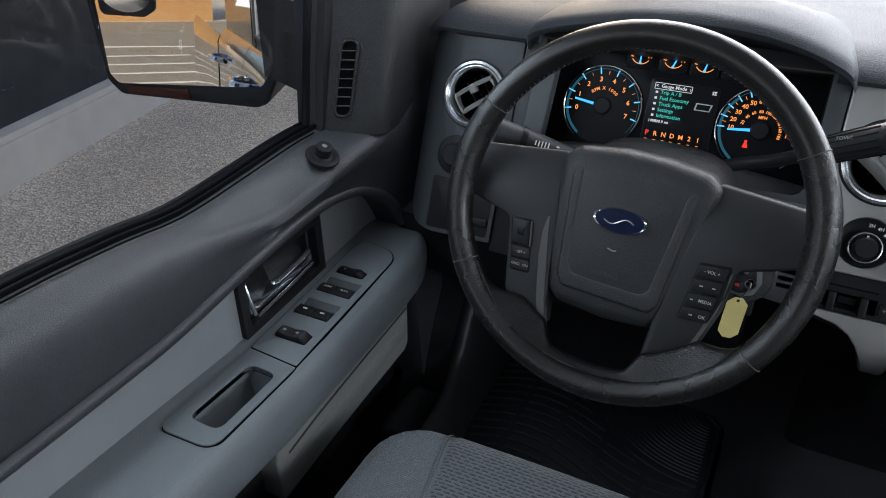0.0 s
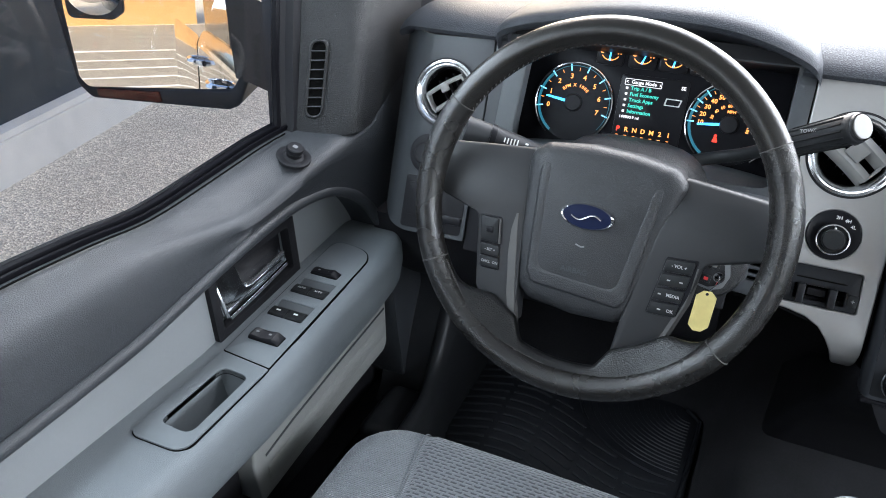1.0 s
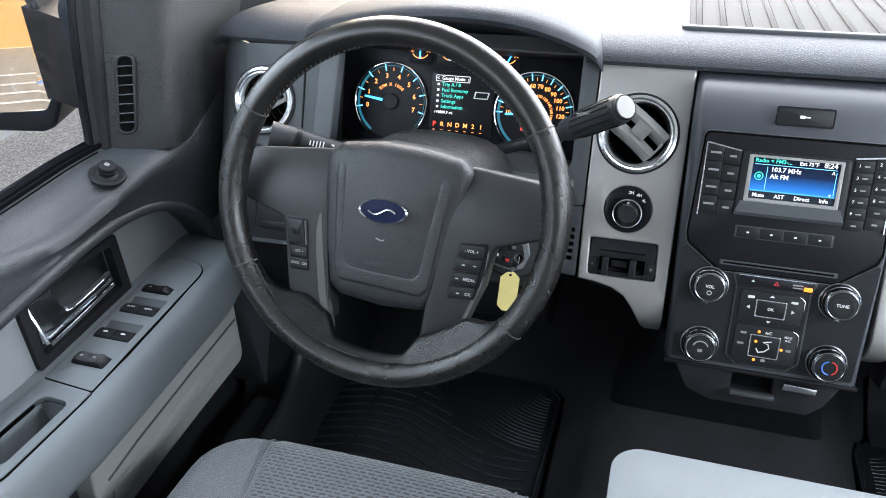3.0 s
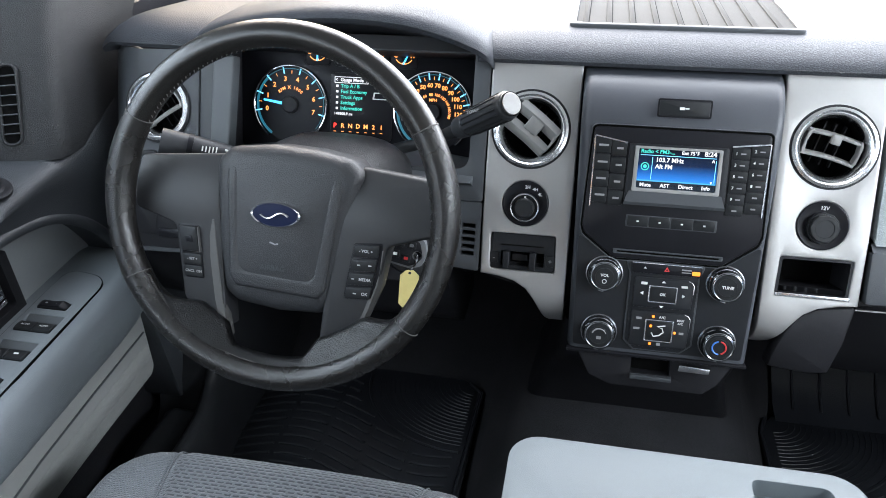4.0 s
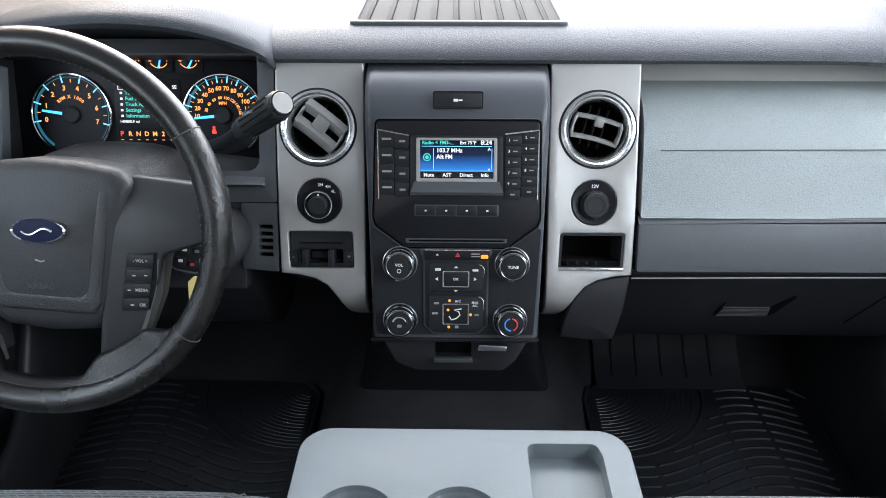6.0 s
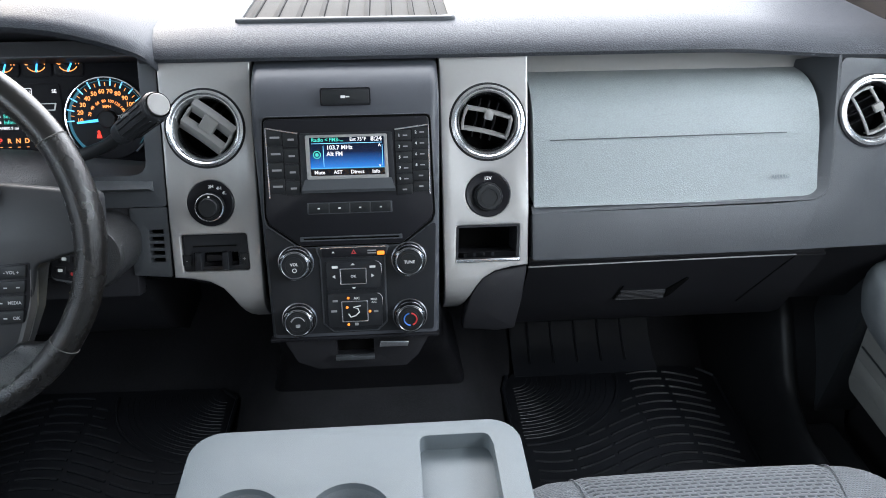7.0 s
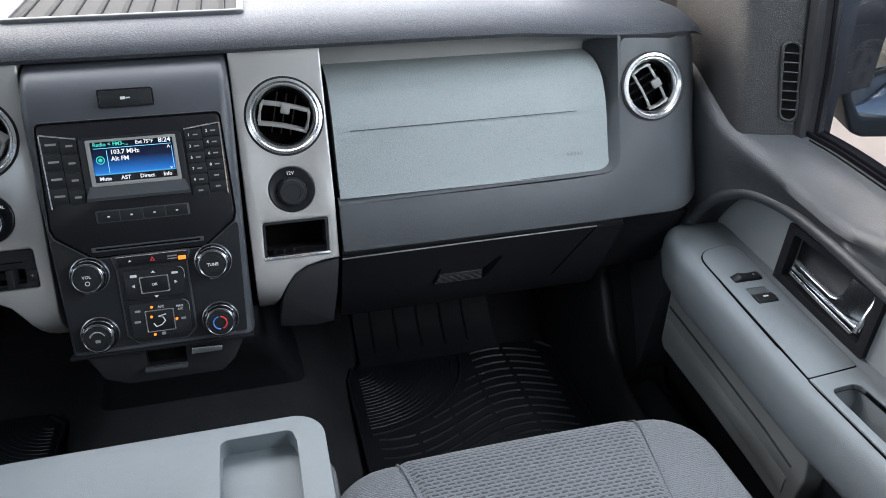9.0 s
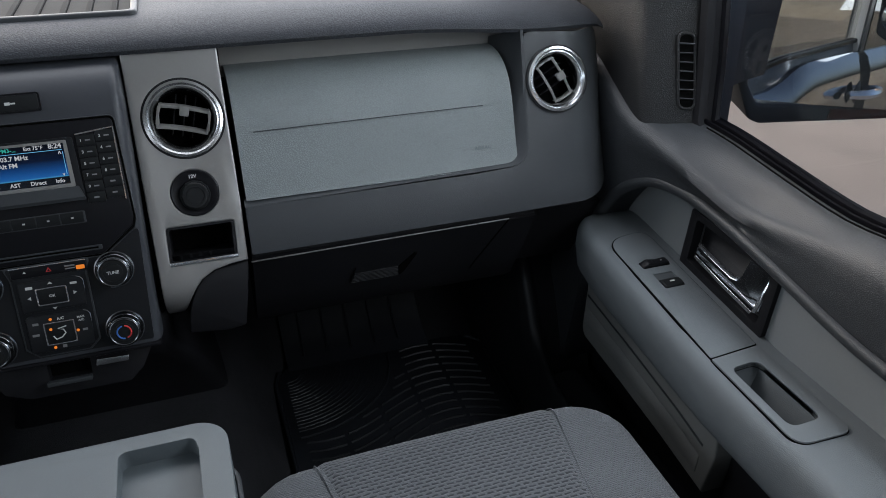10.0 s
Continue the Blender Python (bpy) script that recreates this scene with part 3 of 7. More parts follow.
# chamfer that leads from the panel down to the airbag cover
och = rp([(0.692, sv(1.336)), (0.685, sv(1.147)), (0.252, sv(1.1400))], [0.0, 0.034, 0.0], 8)
ich = rp([(0.668, sv(1.336)), (0.662, sv(1.157)), (0.252, sv(1.1500))], [0.0, 0.022, 0.0], 8)
secs = []
for (ua, va), (ub, vb) in zip(och, ich):
    deep = -0.004 - 0.9 * max(0.0, vb - sv(1.262)) ** 1.0
    secs.append([S @ Vector((ua + 0.003, va - 0.002, 0.0015)), S @ Vector((ua, va, 0.0058)), S @ Vector((ua * 0.85 + ub * 0.15, va * 0.85 + vb * 0.15, 0.0052)), S @ Vector((ub * 0.85 + ua * 0.15, vb * 0.85 + va * 0.15, deep * 0.8)), S @ Vector((ub, vb, deep)), S @ Vector((ub, vb, deep - 0.02))])
mid = []
for a, b in zip(secs, secs[1:]):
    mid += [[p.lerp(q, k / 6) for p, q in zip(a, b)] for k in range(6)]
chamfer = loft(mid + [secs[-1]], closed=False)
part("recess_chamfer", chamfer, SLATE, dash, "sloping edge round the airbag cover", smooth=50)

# passenger airbag cover: grey skin that rolls forward at the top
bag_prof = [(0.050, 1.1495), (0.054, 1.152), (0.071, 1.19), (0.089, 1.235), (0.104, 1.262), (0.122, 1.281), (0.146, 1.293), (0.172, 1.298), (0.20, 1.298)]
bp3 = curve_pts([(0, y, z) for y, z in bag_prof], 4)
secs = []
for i in range(33):
    u = i / 32
    row = []
    for p in bp3:
        h = (p.z - 1.15) / 0.148
        right = 0.668
        row.append(Vector((0.2555 + (right - 0.2555) * u, p.y, p.z)))
    row += [Vector((row[-1].x, 0.20, 1.27)), Vector((row[0].x, 0.12, 1.15))]
    secs.append(row)
bag = part("airbag_cover", loft(secs), BAGSKIN, dash, "grained light grey airbag cover")
seam = [Vector((0.278 + i * 0.34 / 20, 0.0868 - 0.0006 * i / 20, 1.2345 + 0.003 * i / 20)) for i in range(21)]
part("tear_seam", tube(seam, 0.0007, 6), SLATE, bag)
part("lettering", text_bm([("AIRBAG", 0.0055, 0.612, sv(1.178))], S, 0.0016), STONE, bag)
part("shelf_back", box_bm(0.252, 0.70, 0.196, 0.20, 1.28, 1.345), VANE, dash, "pale strip behind the airbag cover")

# glove box and lower panels run forward and down
def slope_panel(x0, x1, prof, r=0.0):
    return loft([[Vector((x, y, z)) for y, z in prof] for x in (x0, x0 + 0.004, x1 - 0.004, x1)])


glove = part("glove_box", slope_panel(0.252, 0.70, [(0.0400, 1.0600), (0.0470, 1.047), (0.085, 0.97), (0.118, 0.905), (0.14, 0.885), (0.19, 0.88), (0.19, 1.09), (0.052, 1.09), (0.045, 1.062)]), BLACK, dash, "dark glove box lid with a recessed pull")
GB = pose(0.444, 0.0875, 0.963, 90 + 27)
part("pull", plate(rp([(-0.043, -0.004), (0.038, -0.004), (0.035, 0.0225), (-0.037, 0.0225)], 0.002), -0.004, 0.0016, GB, bev=0.0006), BLACK, glove, "ridged pull of the lid")
for i in range(6):
    part("grip_ridge", tube([GB @ Vector((-0.041 + 0.0009 * i, -0.0015 + 0.0042 * i, 0.0016)), GB @ Vector((0.037 - 0.0005 * i, -0.0015 + 0.0042 * i, 0.0016))], 0.0011, 6), BLACK, glove)
# flat black patch in place of the notch's shade
part("pull_recess", plate(rp([(0.0385, -0.003), (0.046, 0.006), (0.062, 0.057), (0.058, 0.057), (0.036, 0.0235)], 0.001, 2), -0.004, 0.0014, GB), VOID, glove)
part("pull_edge", tube([GB @ Vector(p) for p in ((-0.0435, 0.0, 0.0008), (-0.037, 0.040, 0.0008))], 0.0012, 5), VOID, glove)
# pale tube paints the thin highlight along the lid's upper edge
part("lid_edge_glint", tube([(0.25, 0.0375, 1.0590), (0.45, 0.0385, 1.0610), (0.652, 0.0390, 1.0625)], 0.0012, 6), VANE, glove)
part("lid_gap", tube([(0.652, 0.0405, 1.0600), (0.640, 0.0580, 1.0250), (0.622, 0.0840, 0.9720), (0.612, 0.1000, 0.9400)], 0.0016, 6), VOID, glove)
part("lower_end", slope_panel(0.702, 0.86, [(0.075, 1.050), (0.10, 1.0), (0.16, 0.90), (0.25, 0.86), (0.25, 1.05)]), BLACK, dash)
part("knee_panel", slope_panel(-0.86, -0.30, [(0.052, 1.062), (0.055, 1.05), (0.065, 1.02), (0.11, 0.93), (0.20, 0.86), (0.30, 0.86), (0.30, 1.06)]), BLACK, dash)
part("under_cluster_panel", plate(rect(-0.678, sv(1.05), -0.296, sv(1.168), 0.004), -0.03, -0.004, S, bev=0.002), BLACK, dash)
side = part("column_side_panel", plate(rp([(-0.300, sv(1.078)), (-0.2495, sv(1.074)), (-0.2495, sv(1.164)), (-0.300, sv(1.164))], 0.003), -0.03, -0.001, S, [rect(-0.2765, sv(1.094) + 0.0098 * i, -0.2570, sv(1.094) + 0.0098 * i + 0.0058, 0.001, 2) for i in range(5)], 0.0015), SLATE, dash, "small slotted panel beside the column")
part("slot_back", plate(rect(-0.29, sv(1.07), -0.252, sv(1.15), 0.002), -0.032, -0.018, S), VOID, side)

# little lidded pocket and dimmer dial beside the driver's door
part("switch_panel", plate(rp([(-0.786, sv(1.066)), (-0.684, sv(1.068)), (-0.684, sv(1.142)), (-0.786, sv(1.142))], 0.006), -0.01, 0.003, S @ Matrix.Translation((0, 0, 0)), bev=0.001), BLACK, dash)
fp = part("fuse_flap", plate(rect(-0.780, sv(1.085), -0.745, sv(1.132), 0.004), 0.0, 0.0042, S, bev=0.0006), BLACK, dash)
part("dimmer_dial", lathe([(0.030, 0.002), (0.030, 0.006), (0.027, 0.008), (0.018, 0.008), (0.017, 0.018), (0.015, 0.020), (0, 0.020)], S @ Matrix.Translation((-0.755, sv(1.175), 0))), BLACK, dash, "round black light switch dial")
part("switch_strip", plate(rect(-0.74, sv(1.082), -0.685, sv(1.094), 0.003), 0.0, 0.006, S, bev=0.0015), GLOSS, dash)


def air_vent(u, v, M, r, turn, tilt, shut, parent):
    """A round vent: chrome ring, dark barrel, two vanes and a tab."""
    F = M @ Matrix.Translation((u, v, 0))
    ring = part("air_vent", lathe([(r, -0.004), (r + 0.0005, 0.001), (r - 0.001, 0.0045), (r - 0.0045, 0.0055), (r - 0.007, 0.003), (r - 0.0085, 0.0035), (r - 0.0105, 0.001), (r - 0.013, -0.006), (r - 0.0135, -0.016), (r - 0.012, -0.02)], F, 56), SATIN, parent, "round air vent with a satin chrome ring")
    part("gasket", lathe([(r + 0.0022, 0.0005), (r + 0.002, 0.0022), (r - 0.0005, 0.0022), (r - 0.0005, -0.004)], F, 56), BLACK, ring)
    # barrel colour carries the shade deep in the duct
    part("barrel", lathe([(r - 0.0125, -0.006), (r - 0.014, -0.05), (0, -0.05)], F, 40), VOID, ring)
    ri = r - 0.0145
    V2 = F @ pose(0, 0, -0.008, 0, 0, turn) @ pose(0, 0, 0, tilt, 0, 0)
    for k in (-0.38, 0.38):
        h = math.sqrt(max(0.01, 1 - k * k)) * ri * 0.97
        hh = 0.0108 if shut > 30 else 0.0023
        arc = [(-h, -0.0015), (-h * 0.5, 0.0), (0, 0.0006), (h * 0.5, 0.0), (h, -0.0015)]
        up = [(x, y + k * ri + hh) for x, y in arc[::-1]]
        lo = [(x, y + k * ri - 0.7 * hh) for x, y in arc]
        wide = 0.018 if not shut else 0.008
        m = V2 @ Matrix.Translation((0, k * ri, 0)) @ pose(0, 0, 0, shut, 0, 0) @ Matrix.Translation((0, -k * ri, 0))
        part("vane", plate(rp(lo + up, 0.0012, 2), -wide, 0.003, m, bev=0.001), VANE, ring)
    for k in (-1, 1):
        part("frame_bar", plate(rp([(k * ri * 0.84, -ri * 0.46), (k * ri * 0.93, -ri * 0.3), (k * ri * 0.93, ri * 0.3), (k * ri * 0.84, ri * 0.46), (k * ri * 0.79, ri * 0.44), (k * ri * 0.86, 0), (k * ri * 0.79, -ri * 0.44)], 0.001, 2), -0.012, 0.0035, V2, bev=0.0008), VANE, ring)
    tw_ = 0.0105 if shut > 30 else 0.006
    part("tab", plate(rect(-tw_, 0.38 * ri - 1.6 * tw_, tw_, 0.38 * ri + 0.6 * tw_, 0.002), 0.0, 0.007, V2, bev=0.0015), VANE, ring)
    for k in (-0.35, 0.0, 0.35):
        part("fin", plate(rect(k * ri - 0.0008, -ri * 0.75, k * ri + 0.0008, ri * 0.75, 0.0004, 1), -0.034, -0.022, V2), BLACK, ring)
    return ring


air_vent(-0.190, sv(1.2605), S, 0.0515, -38, 12, 40, dash)
air_vent(0.1915, sv(1.2595), S, 0.0515, -14, 10, 10, dash)
air_vent(-0.742, sv(1.262), S @ Matrix.Translation((0, 0, 0.003)), 0.0500, 34, 8, 25, dash)
air_vent(0.742, sv(1.262), S @ Matrix.Translation((0, 0, 0.0065)), 0.0500, -62, 12, 15, dash)

# silver panels each side of the stack
for s in (-1, 1):
    o = [(s * 0.1265, sv(1.345))] + [(s * 0.1265, sv(z)) for z in (1.06, 1.045, 1.03, 1.015, 1.0, 0.985, 0.97, 0.955, 0.94, 0.925)]
    o += [(s * x, sv(z)) for x, z in ((0.136, 0.925), (0.141, 0.94), (0.144, 0.955), (0.146, 0.97), (0.149, 0.985), (0.153, 1.000), (0.157, 1.015), (0.162, 1.030), (0.170, 1.045), (0.181, 1.057), (0.198, 1.066), (0.222, 1.071), (0.2455, 1.073), (0.2475, 1.15), (0.2475, 1.345))]
    if s < 0:
        o = o[::-1]
    hole = rp([(s * 0.143, sv(1.080)), (s * 0.2325, sv(1.080)), (s * 0.2345, sv(1.1275)), (s * 0.145, sv(1.1275))], 0.004)
    tp = plate(o, -0.02, 0.002, S, [circ(s * 0.1905, sv(1.2602), 0.0500), circ(s * 0.1900, sv(1.1672), 0.0312), hole], 0.0022, 3)
    for z in (1.295, 1.303, 1.311, 1.319, 1.327, 1.335):
        bmesh.ops.bisect_plane(tp, geom=tp.verts[:] + tp.edges[:] + tp.faces[:], plane_co=(0, 0, z), plane_no=(0, 0, 1))
    for v in tp.verts:
        v.co.y += 6.0 * max(0.0, 1.045 - v.co.z) ** 1.6
    part("trim_panel", tp, SILVER, dash, "satin silver trim panel")
    fk_ = plate([(u, v) for u, v in ([(s * 0.128, sv(1.09)), (s * 0.128, sv(0.93)), (s * 0.138, sv(0.93)), (s * 0.146, sv(0.985)), (s * 0.158, sv(1.03)), (s * 0.178, sv(1.056)), (s * 0.2465, sv(1.072)), (s * 0.2465, sv(1.09))][::s])], -0.09, -0.010, S)
    for v in fk_.verts:
        v.co.y += 6.0 * max(0.0, 1.045 - v.co.z) ** 1.6
    part("flank", fk_, BLACK, dash)
    if s > 0:
        cover = plate(rp([(0.2460, sv(1.0715)), (0.200, sv(1.0655)), (0.183, sv(1.0575)), (0.172, sv(1.046)), (0.164, sv(1.031)), (0.159, sv(1.016)), (0.1545, sv(0.998)), (0.152, sv(0.975)), (0.205, sv(0.968)), (0.2300, sv(0.972))], 0.004, 3), -0.03, -0.0045, S, bev=0.005, seg=3)
        bmesh.ops.bisect_plane(cover, geom=cover.verts[:] + cover.edges[:] + cover.faces[:], plane_co=(0, 0, 1.02), plane_no=(0, 0, 1))
        for v in cover.verts:
            v.co.y += 1.6 * max(0.0, 1.045 - v.co.z) ** 1.6
        part("leg_cover", cover, BLACK, dash, "dark curved cover beside the silver leg")

# dial bezels: four-wheel-drive knob and power socket
for s in (-1, 1):
    F = S @ Matrix.Translation((s * 0.1900, sv(1.1672), 0))
    bez = part("dial_bezel", lathe([(0.0315, -0.004), (0.0312, 0.0025), (0.0300, 0.0032), (0.021, 0.0005), (0, 0.0005)], F, 48), GLOSS, dash, "round black dial recess")
    if s < 0:
        kn = part("knob", lathe([(0.0195, 0.0006), (0.0195, 0.010), (0.0185, 0.012), (0.0165, 0.012), (0.0155, 0.0105), (0.0135, 0.0105), (0.0130, 0.020), (0.0115, 0.0215), (0, 0.0215)], F @ Matrix.Translation((0, -0.005, 0)), 28), KEYM, bez)
        part("pointer", plate(rect(-0.0012, 0.010, 0.0012, 0.0155, 0.0005, 2), 0.0105, 0.0128, F @ Matrix.Translation((0, -0.005, 0))), LABEL, kn)
        part("grip_arc", lathe([(0.0193, 0.012), (0.0193, 0.0125), (0.0178, 0.0128), (0.0172, 0.012)], F @ Matrix.Translation((0, -0.005, 0)), 28), SATIN, kn)
        part("lettering", text_bm([("2H", 0.0042, 0.002, 0.0225), ("4H", 0.0042, 0.0125, 0.020), ("4L", 0.0042, 0.0195, 0.0135)], F, 0.0032), LABEL, bez)
    else:
        kn = part("socket_cap", lathe([(0.0205, 0.0006), (0.0205, 0.006), (0.0195, 0.0075), (0.0180, 0.0075), (0.0178, 0.013), (0.0165, 0.0145), (0.0120, 0.0145), (0.0115, 0.0135), (0, 0.0135)], F @ Matrix.Translation((0, -0.003, 0)), 12), KEYM, bez)
        part("lettering", text_bm([("12V", 0.0048, 0, 0.0225)], F, 0.0032), LABEL, bez)

# open cubby on the passenger side of the stack
cub = rp([(0.143, sv(1.080)), (0.2325, sv(1.080)), (0.2345, sv(1.1275)), (0.145, sv(1.1275))], 0.004)
cin = rp([(0.1465, sv(1.0835)), (0.229, sv(1.0835)), (0.231, sv(1.1245)), (0.1485, sv(1.1245))], 0.003)
cb = part("cubby", plate(cub, -0.07, 0.0005, S, [cin]), BLACK, dash, "open black storage cubby")
# back wall blackened for the shade at the cubby's depth
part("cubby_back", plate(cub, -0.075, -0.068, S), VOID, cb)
part("cubby_lip", plate(rp([(0.143, sv(1.0785)), (0.2335, sv(1.0785)), (0.2335, sv(1.0835)), (0.143, sv(1.0835))], 0.001), 0.002, 0.0045, S, bev=0.001), SATIN, cb)
for i in range(4):
    u = 0.156 + i * 0.013
    part("liner_rib", plate(rect(u, sv(1.084), u + 0.004, sv(1.0895), 0.001, 2), -0.06, -0.01, S), RUBBER, cb)

# trailer brake controller
tb = thing("brake_controller", "black trailer brake controller with two small levers", "switch panel", (-0.188, 0.03, 1.10))
ob_ = rp([(-0.2335, sv(1.0805)), (-0.1435, sv(1.0805)), (-0.1455, sv(1.127)), (-0.2320, sv(1.127))], 0.004)
part("face", plate(ob_, -0.03, -0.002, S, [rect(-0.2185, sv(1.086), -0.1585, sv(1.104), 0.001, 2)], 0.001), STACKM, tb)
part("recess", plate(rect(-0.2195, sv(1.085), -0.1575, sv(1.105), 0.001, 2), -0.03, -0.016, S), VOID, tb)
part("groove", plate(rect(-0.219, sv(1.1115), -0.160, sv(1.113), 0.0005, 2), -0.002, -0.0008, S), VOID, tb)
for u, sgn in ((-0.228, "-"), (-0.1500, "+")):
    kb = part("button", plate(rect(u - 0.0058, sv(1.088), u + 0.0058, sv(1.102), 0.0015, 3), -0.004, 0.001, S, bev=0.0008), KEYM, tb)
    part("mark", text_bm([(sgn, 0.006, u, sv(1.0945))], S, 0.0013), LABEL_DIM, kb)
for u in (-0.2105, -0.1740):
    part("lever", plate(rect(u - 0.0045, sv(1.0825), u + 0.0045, sv(1.105), 0.0015, 3), -0.014, 0.010, S, bev=0.002), STACKM, tb)
part("slide", plate(rect(-0.203, sv(1.092), -0.181, sv(1.1005), 0.001, 2), -0.016, -0.006, S, bev=0.001), BLACK, tb)

# ---- centre stack ----
st = thing("centre_stack", "satin black centre stack with radio and climate controls", "control panel", (0, 0.02, 1.0))
fprof = [(0.998, -0.0258), (1.02, -0.0189), (1.06, -0.0065), (1.10, 0.0059), (1.15, 0.0214), (1.20, 0.0369), (1.25, 0.0524), (1.27, 0.0590), (1.285, 0.0650), (1.298, 0.0715), (1.309, 0.0790), (1.319, 0.0880), (1.327, 0.0980), (1.333, 0.1090), (1.337, 0.1220), (1.339, 0.14)]
secs = []
for u, dd in ((-1, -0.045), (-0.997, -0.022), (-0.985, -0.011), (-0.965, -0.0045), (-0.935, -0.001), (-0.89, 0.0), (0.0, 0.0), (0.89, 0.0), (0.935, -0.001), (0.965, -0.0045), (0.985, -0.011), (0.997, -0.022), (1, -0.045)):
    row = []
    for z, y in fprof:
        w = 0.1175 + 0.007 * min(1.0, (z - 0.998) / 0.30)
        row.append(Vector((u * w, y - dd * 0.955, z + dd * 0.296)))
    row += [Vector((u * 0.12, 0.16, 1.33)), Vector((u * 0.115, 0.05, 0.998))]
    secs.append(row)
part("fascia", loft(secs), FASCIA, st, "smooth dark grey rolled fascia", smooth=60)
# blacker plate puts the shade on the lower fascia into its colour
part("lower_face_shade", plate(rp([(-0.110, kv(1.003)), (0.108, kv(1.003)), (0.1145, kv(1.150)), (0.068, kv(1.1195)), (-0.068, kv(1.1195)), (-0.1145, kv(1.150))], 0.004), -0.002, 0.0006, K), STACKM, st)
bez = [(-0.106, kv(1.284)), (-0.1115, kv(1.163)), (-0.108, kv(1.152)), (-0.068, kv(1.1225)), (0.068, kv(1.1225)), (0.108, kv(1.152)), (0.1115, kv(1.163)), (0.108, kv(1.284))][::-1]
audio = part("audio_panel", plate(rp(bez, 0.007), -0.004, 0.0028, K, bev=0.0015), GLOSS, st, "glossy black audio panel with a small colour display")
part("panel_rim", plate(rp([(u * 1.018, v + (0.0022 if v > 0.1 else -0.0022)) for u, v in bez], 0.008), -0.004, 0.0012, K), VOID, st)
part("panel_edge", plate(rp([(u * 1.030, v + (0.0036 if v > 0.1 else -0.0036)) for u, v in bez], 0.009), -0.004, 0.0022, K, [rp([(u * 1.020, v + (0.0026 if v > 0.1 else -0.0026)) for u, v in bez], 0.008)], 0.0008), SLATE, st)
# traction button on the cap
tbn = part("traction_button", plate(rect(-0.0295, kv(1.3005), 0.0315, kv(1.3185), 0.002), 0.0, 0.0032, K, bev=0.001), KEYM, st)
part("button_frame", plate(rect(-0.0315, kv(1.2985), 0.0335, kv(1.3205), 0.003), 0.0, 0.0024, K), GLOSS, st)
marks("mark", [(-0.002, kv(1.3095), 0.006, 0.0035), (0.004, kv(1.3095), 0.005, 0.0018)], K, 0.0036, LABEL, tbn)
# display and its sloped surround
sur_o = rp([(-0.0605, kv(1.266)), (-0.0615, kv(1.194)), (0.0615, kv(1.194)), (0.0595, kv(1.266))][::-1], 0.003)
scr = rp([(-0.0485, kv(1.2605)), (-0.0485, kv(1.2125)), (0.0485, kv(1.2125)), (0.0485, kv(1.2605))][::-1], 0.0012)
sur = part("display_surround", plate(sur_o, 0.0, 0.0060, K, [scr], 0.0015), STACKM, audio)
rimb = rp([(-0.0535, kv(1.2635)), (-0.0535, kv(1.2085)), (0.0535, kv(1.2085)), (0.0525, kv(1.2635))][::-1], 0.002)
part("display_rim", plate(rimb, 0.0, 0.0066, K, [scr], 0.0015), VANE, sur, "pale satin rim")
disp = part("display", plate(scr, 0.0, 0.0032, K), SCREEN, audio, "lit blue and black radio display")
part("chin", loft([[K @ Vector(p) for p in ((u * 0.92, kv(1.2085), 0.0068), (u, kv(1.1955), 0.0105), (u * 1.01, kv(1.1915), 0.0080), (u, kv(1.193), 0.003), (u * 0.92, kv(1.2085), 0.003))] for u in (-0.0615, -0.03, 0.0, 0.03, 0.0615)]), SLATE, audio)
DZ = 0.0036
part("lettering_teal", text_bm([("Radio < FM3-...", 0.0048, -0.046, kv(1.2572), "LEFT")], K, DZ), G_TEAL, disp)
part("lettering", text_bm([("Ext 75\u00b0F", 0.0044, 0.0145, kv(1.2572)), ("8:24", 0.0062, 0.0385, kv(1.2575)), ("103.7 MHz", 0.0055, -0.027, kv(1.2475), "LEFT"), ("Alt FM", 0.0055, -0.027, kv(1.2395), "LEFT"),
                           ("Mute", 0.0048, -0.037, kv(1.2165)), ("AST", 0.0048, -0.013, kv(1.2165)), ("Direct", 0.0048, 0.0125, kv(1.2165)), ("Info", 0.0048, 0.037, kv(1.2165)), ("^", 0.006, 0.0425, kv(1.248)), ("v", 0.0042, 0.0425, kv(1.224))], K, DZ), G_WHITE, disp)
marks("rule", [(0, kv(1.2528), 0.092, 0.0006), (-0.031, kv(1.237), 0.0006, 0.028), (0.046, kv(1.237), 0.0006, 0.028)], K, DZ, G_PALE, disp)
part("tuner_icon", joined(lathe([(0.0052, 0), (0.0052, 0.0003), (0.0040, 0.0003), (0.0040, 0)], K @ Matrix.Translation((-0.0395, kv(1.239), DZ)), 24), lathe([(0.0024, 0), (0.0024, 0.0003), (0, 0.0003)], K @ Matrix.Translation((-0.0395, kv(1.239), DZ)), 16)), G_TEAL, disp)
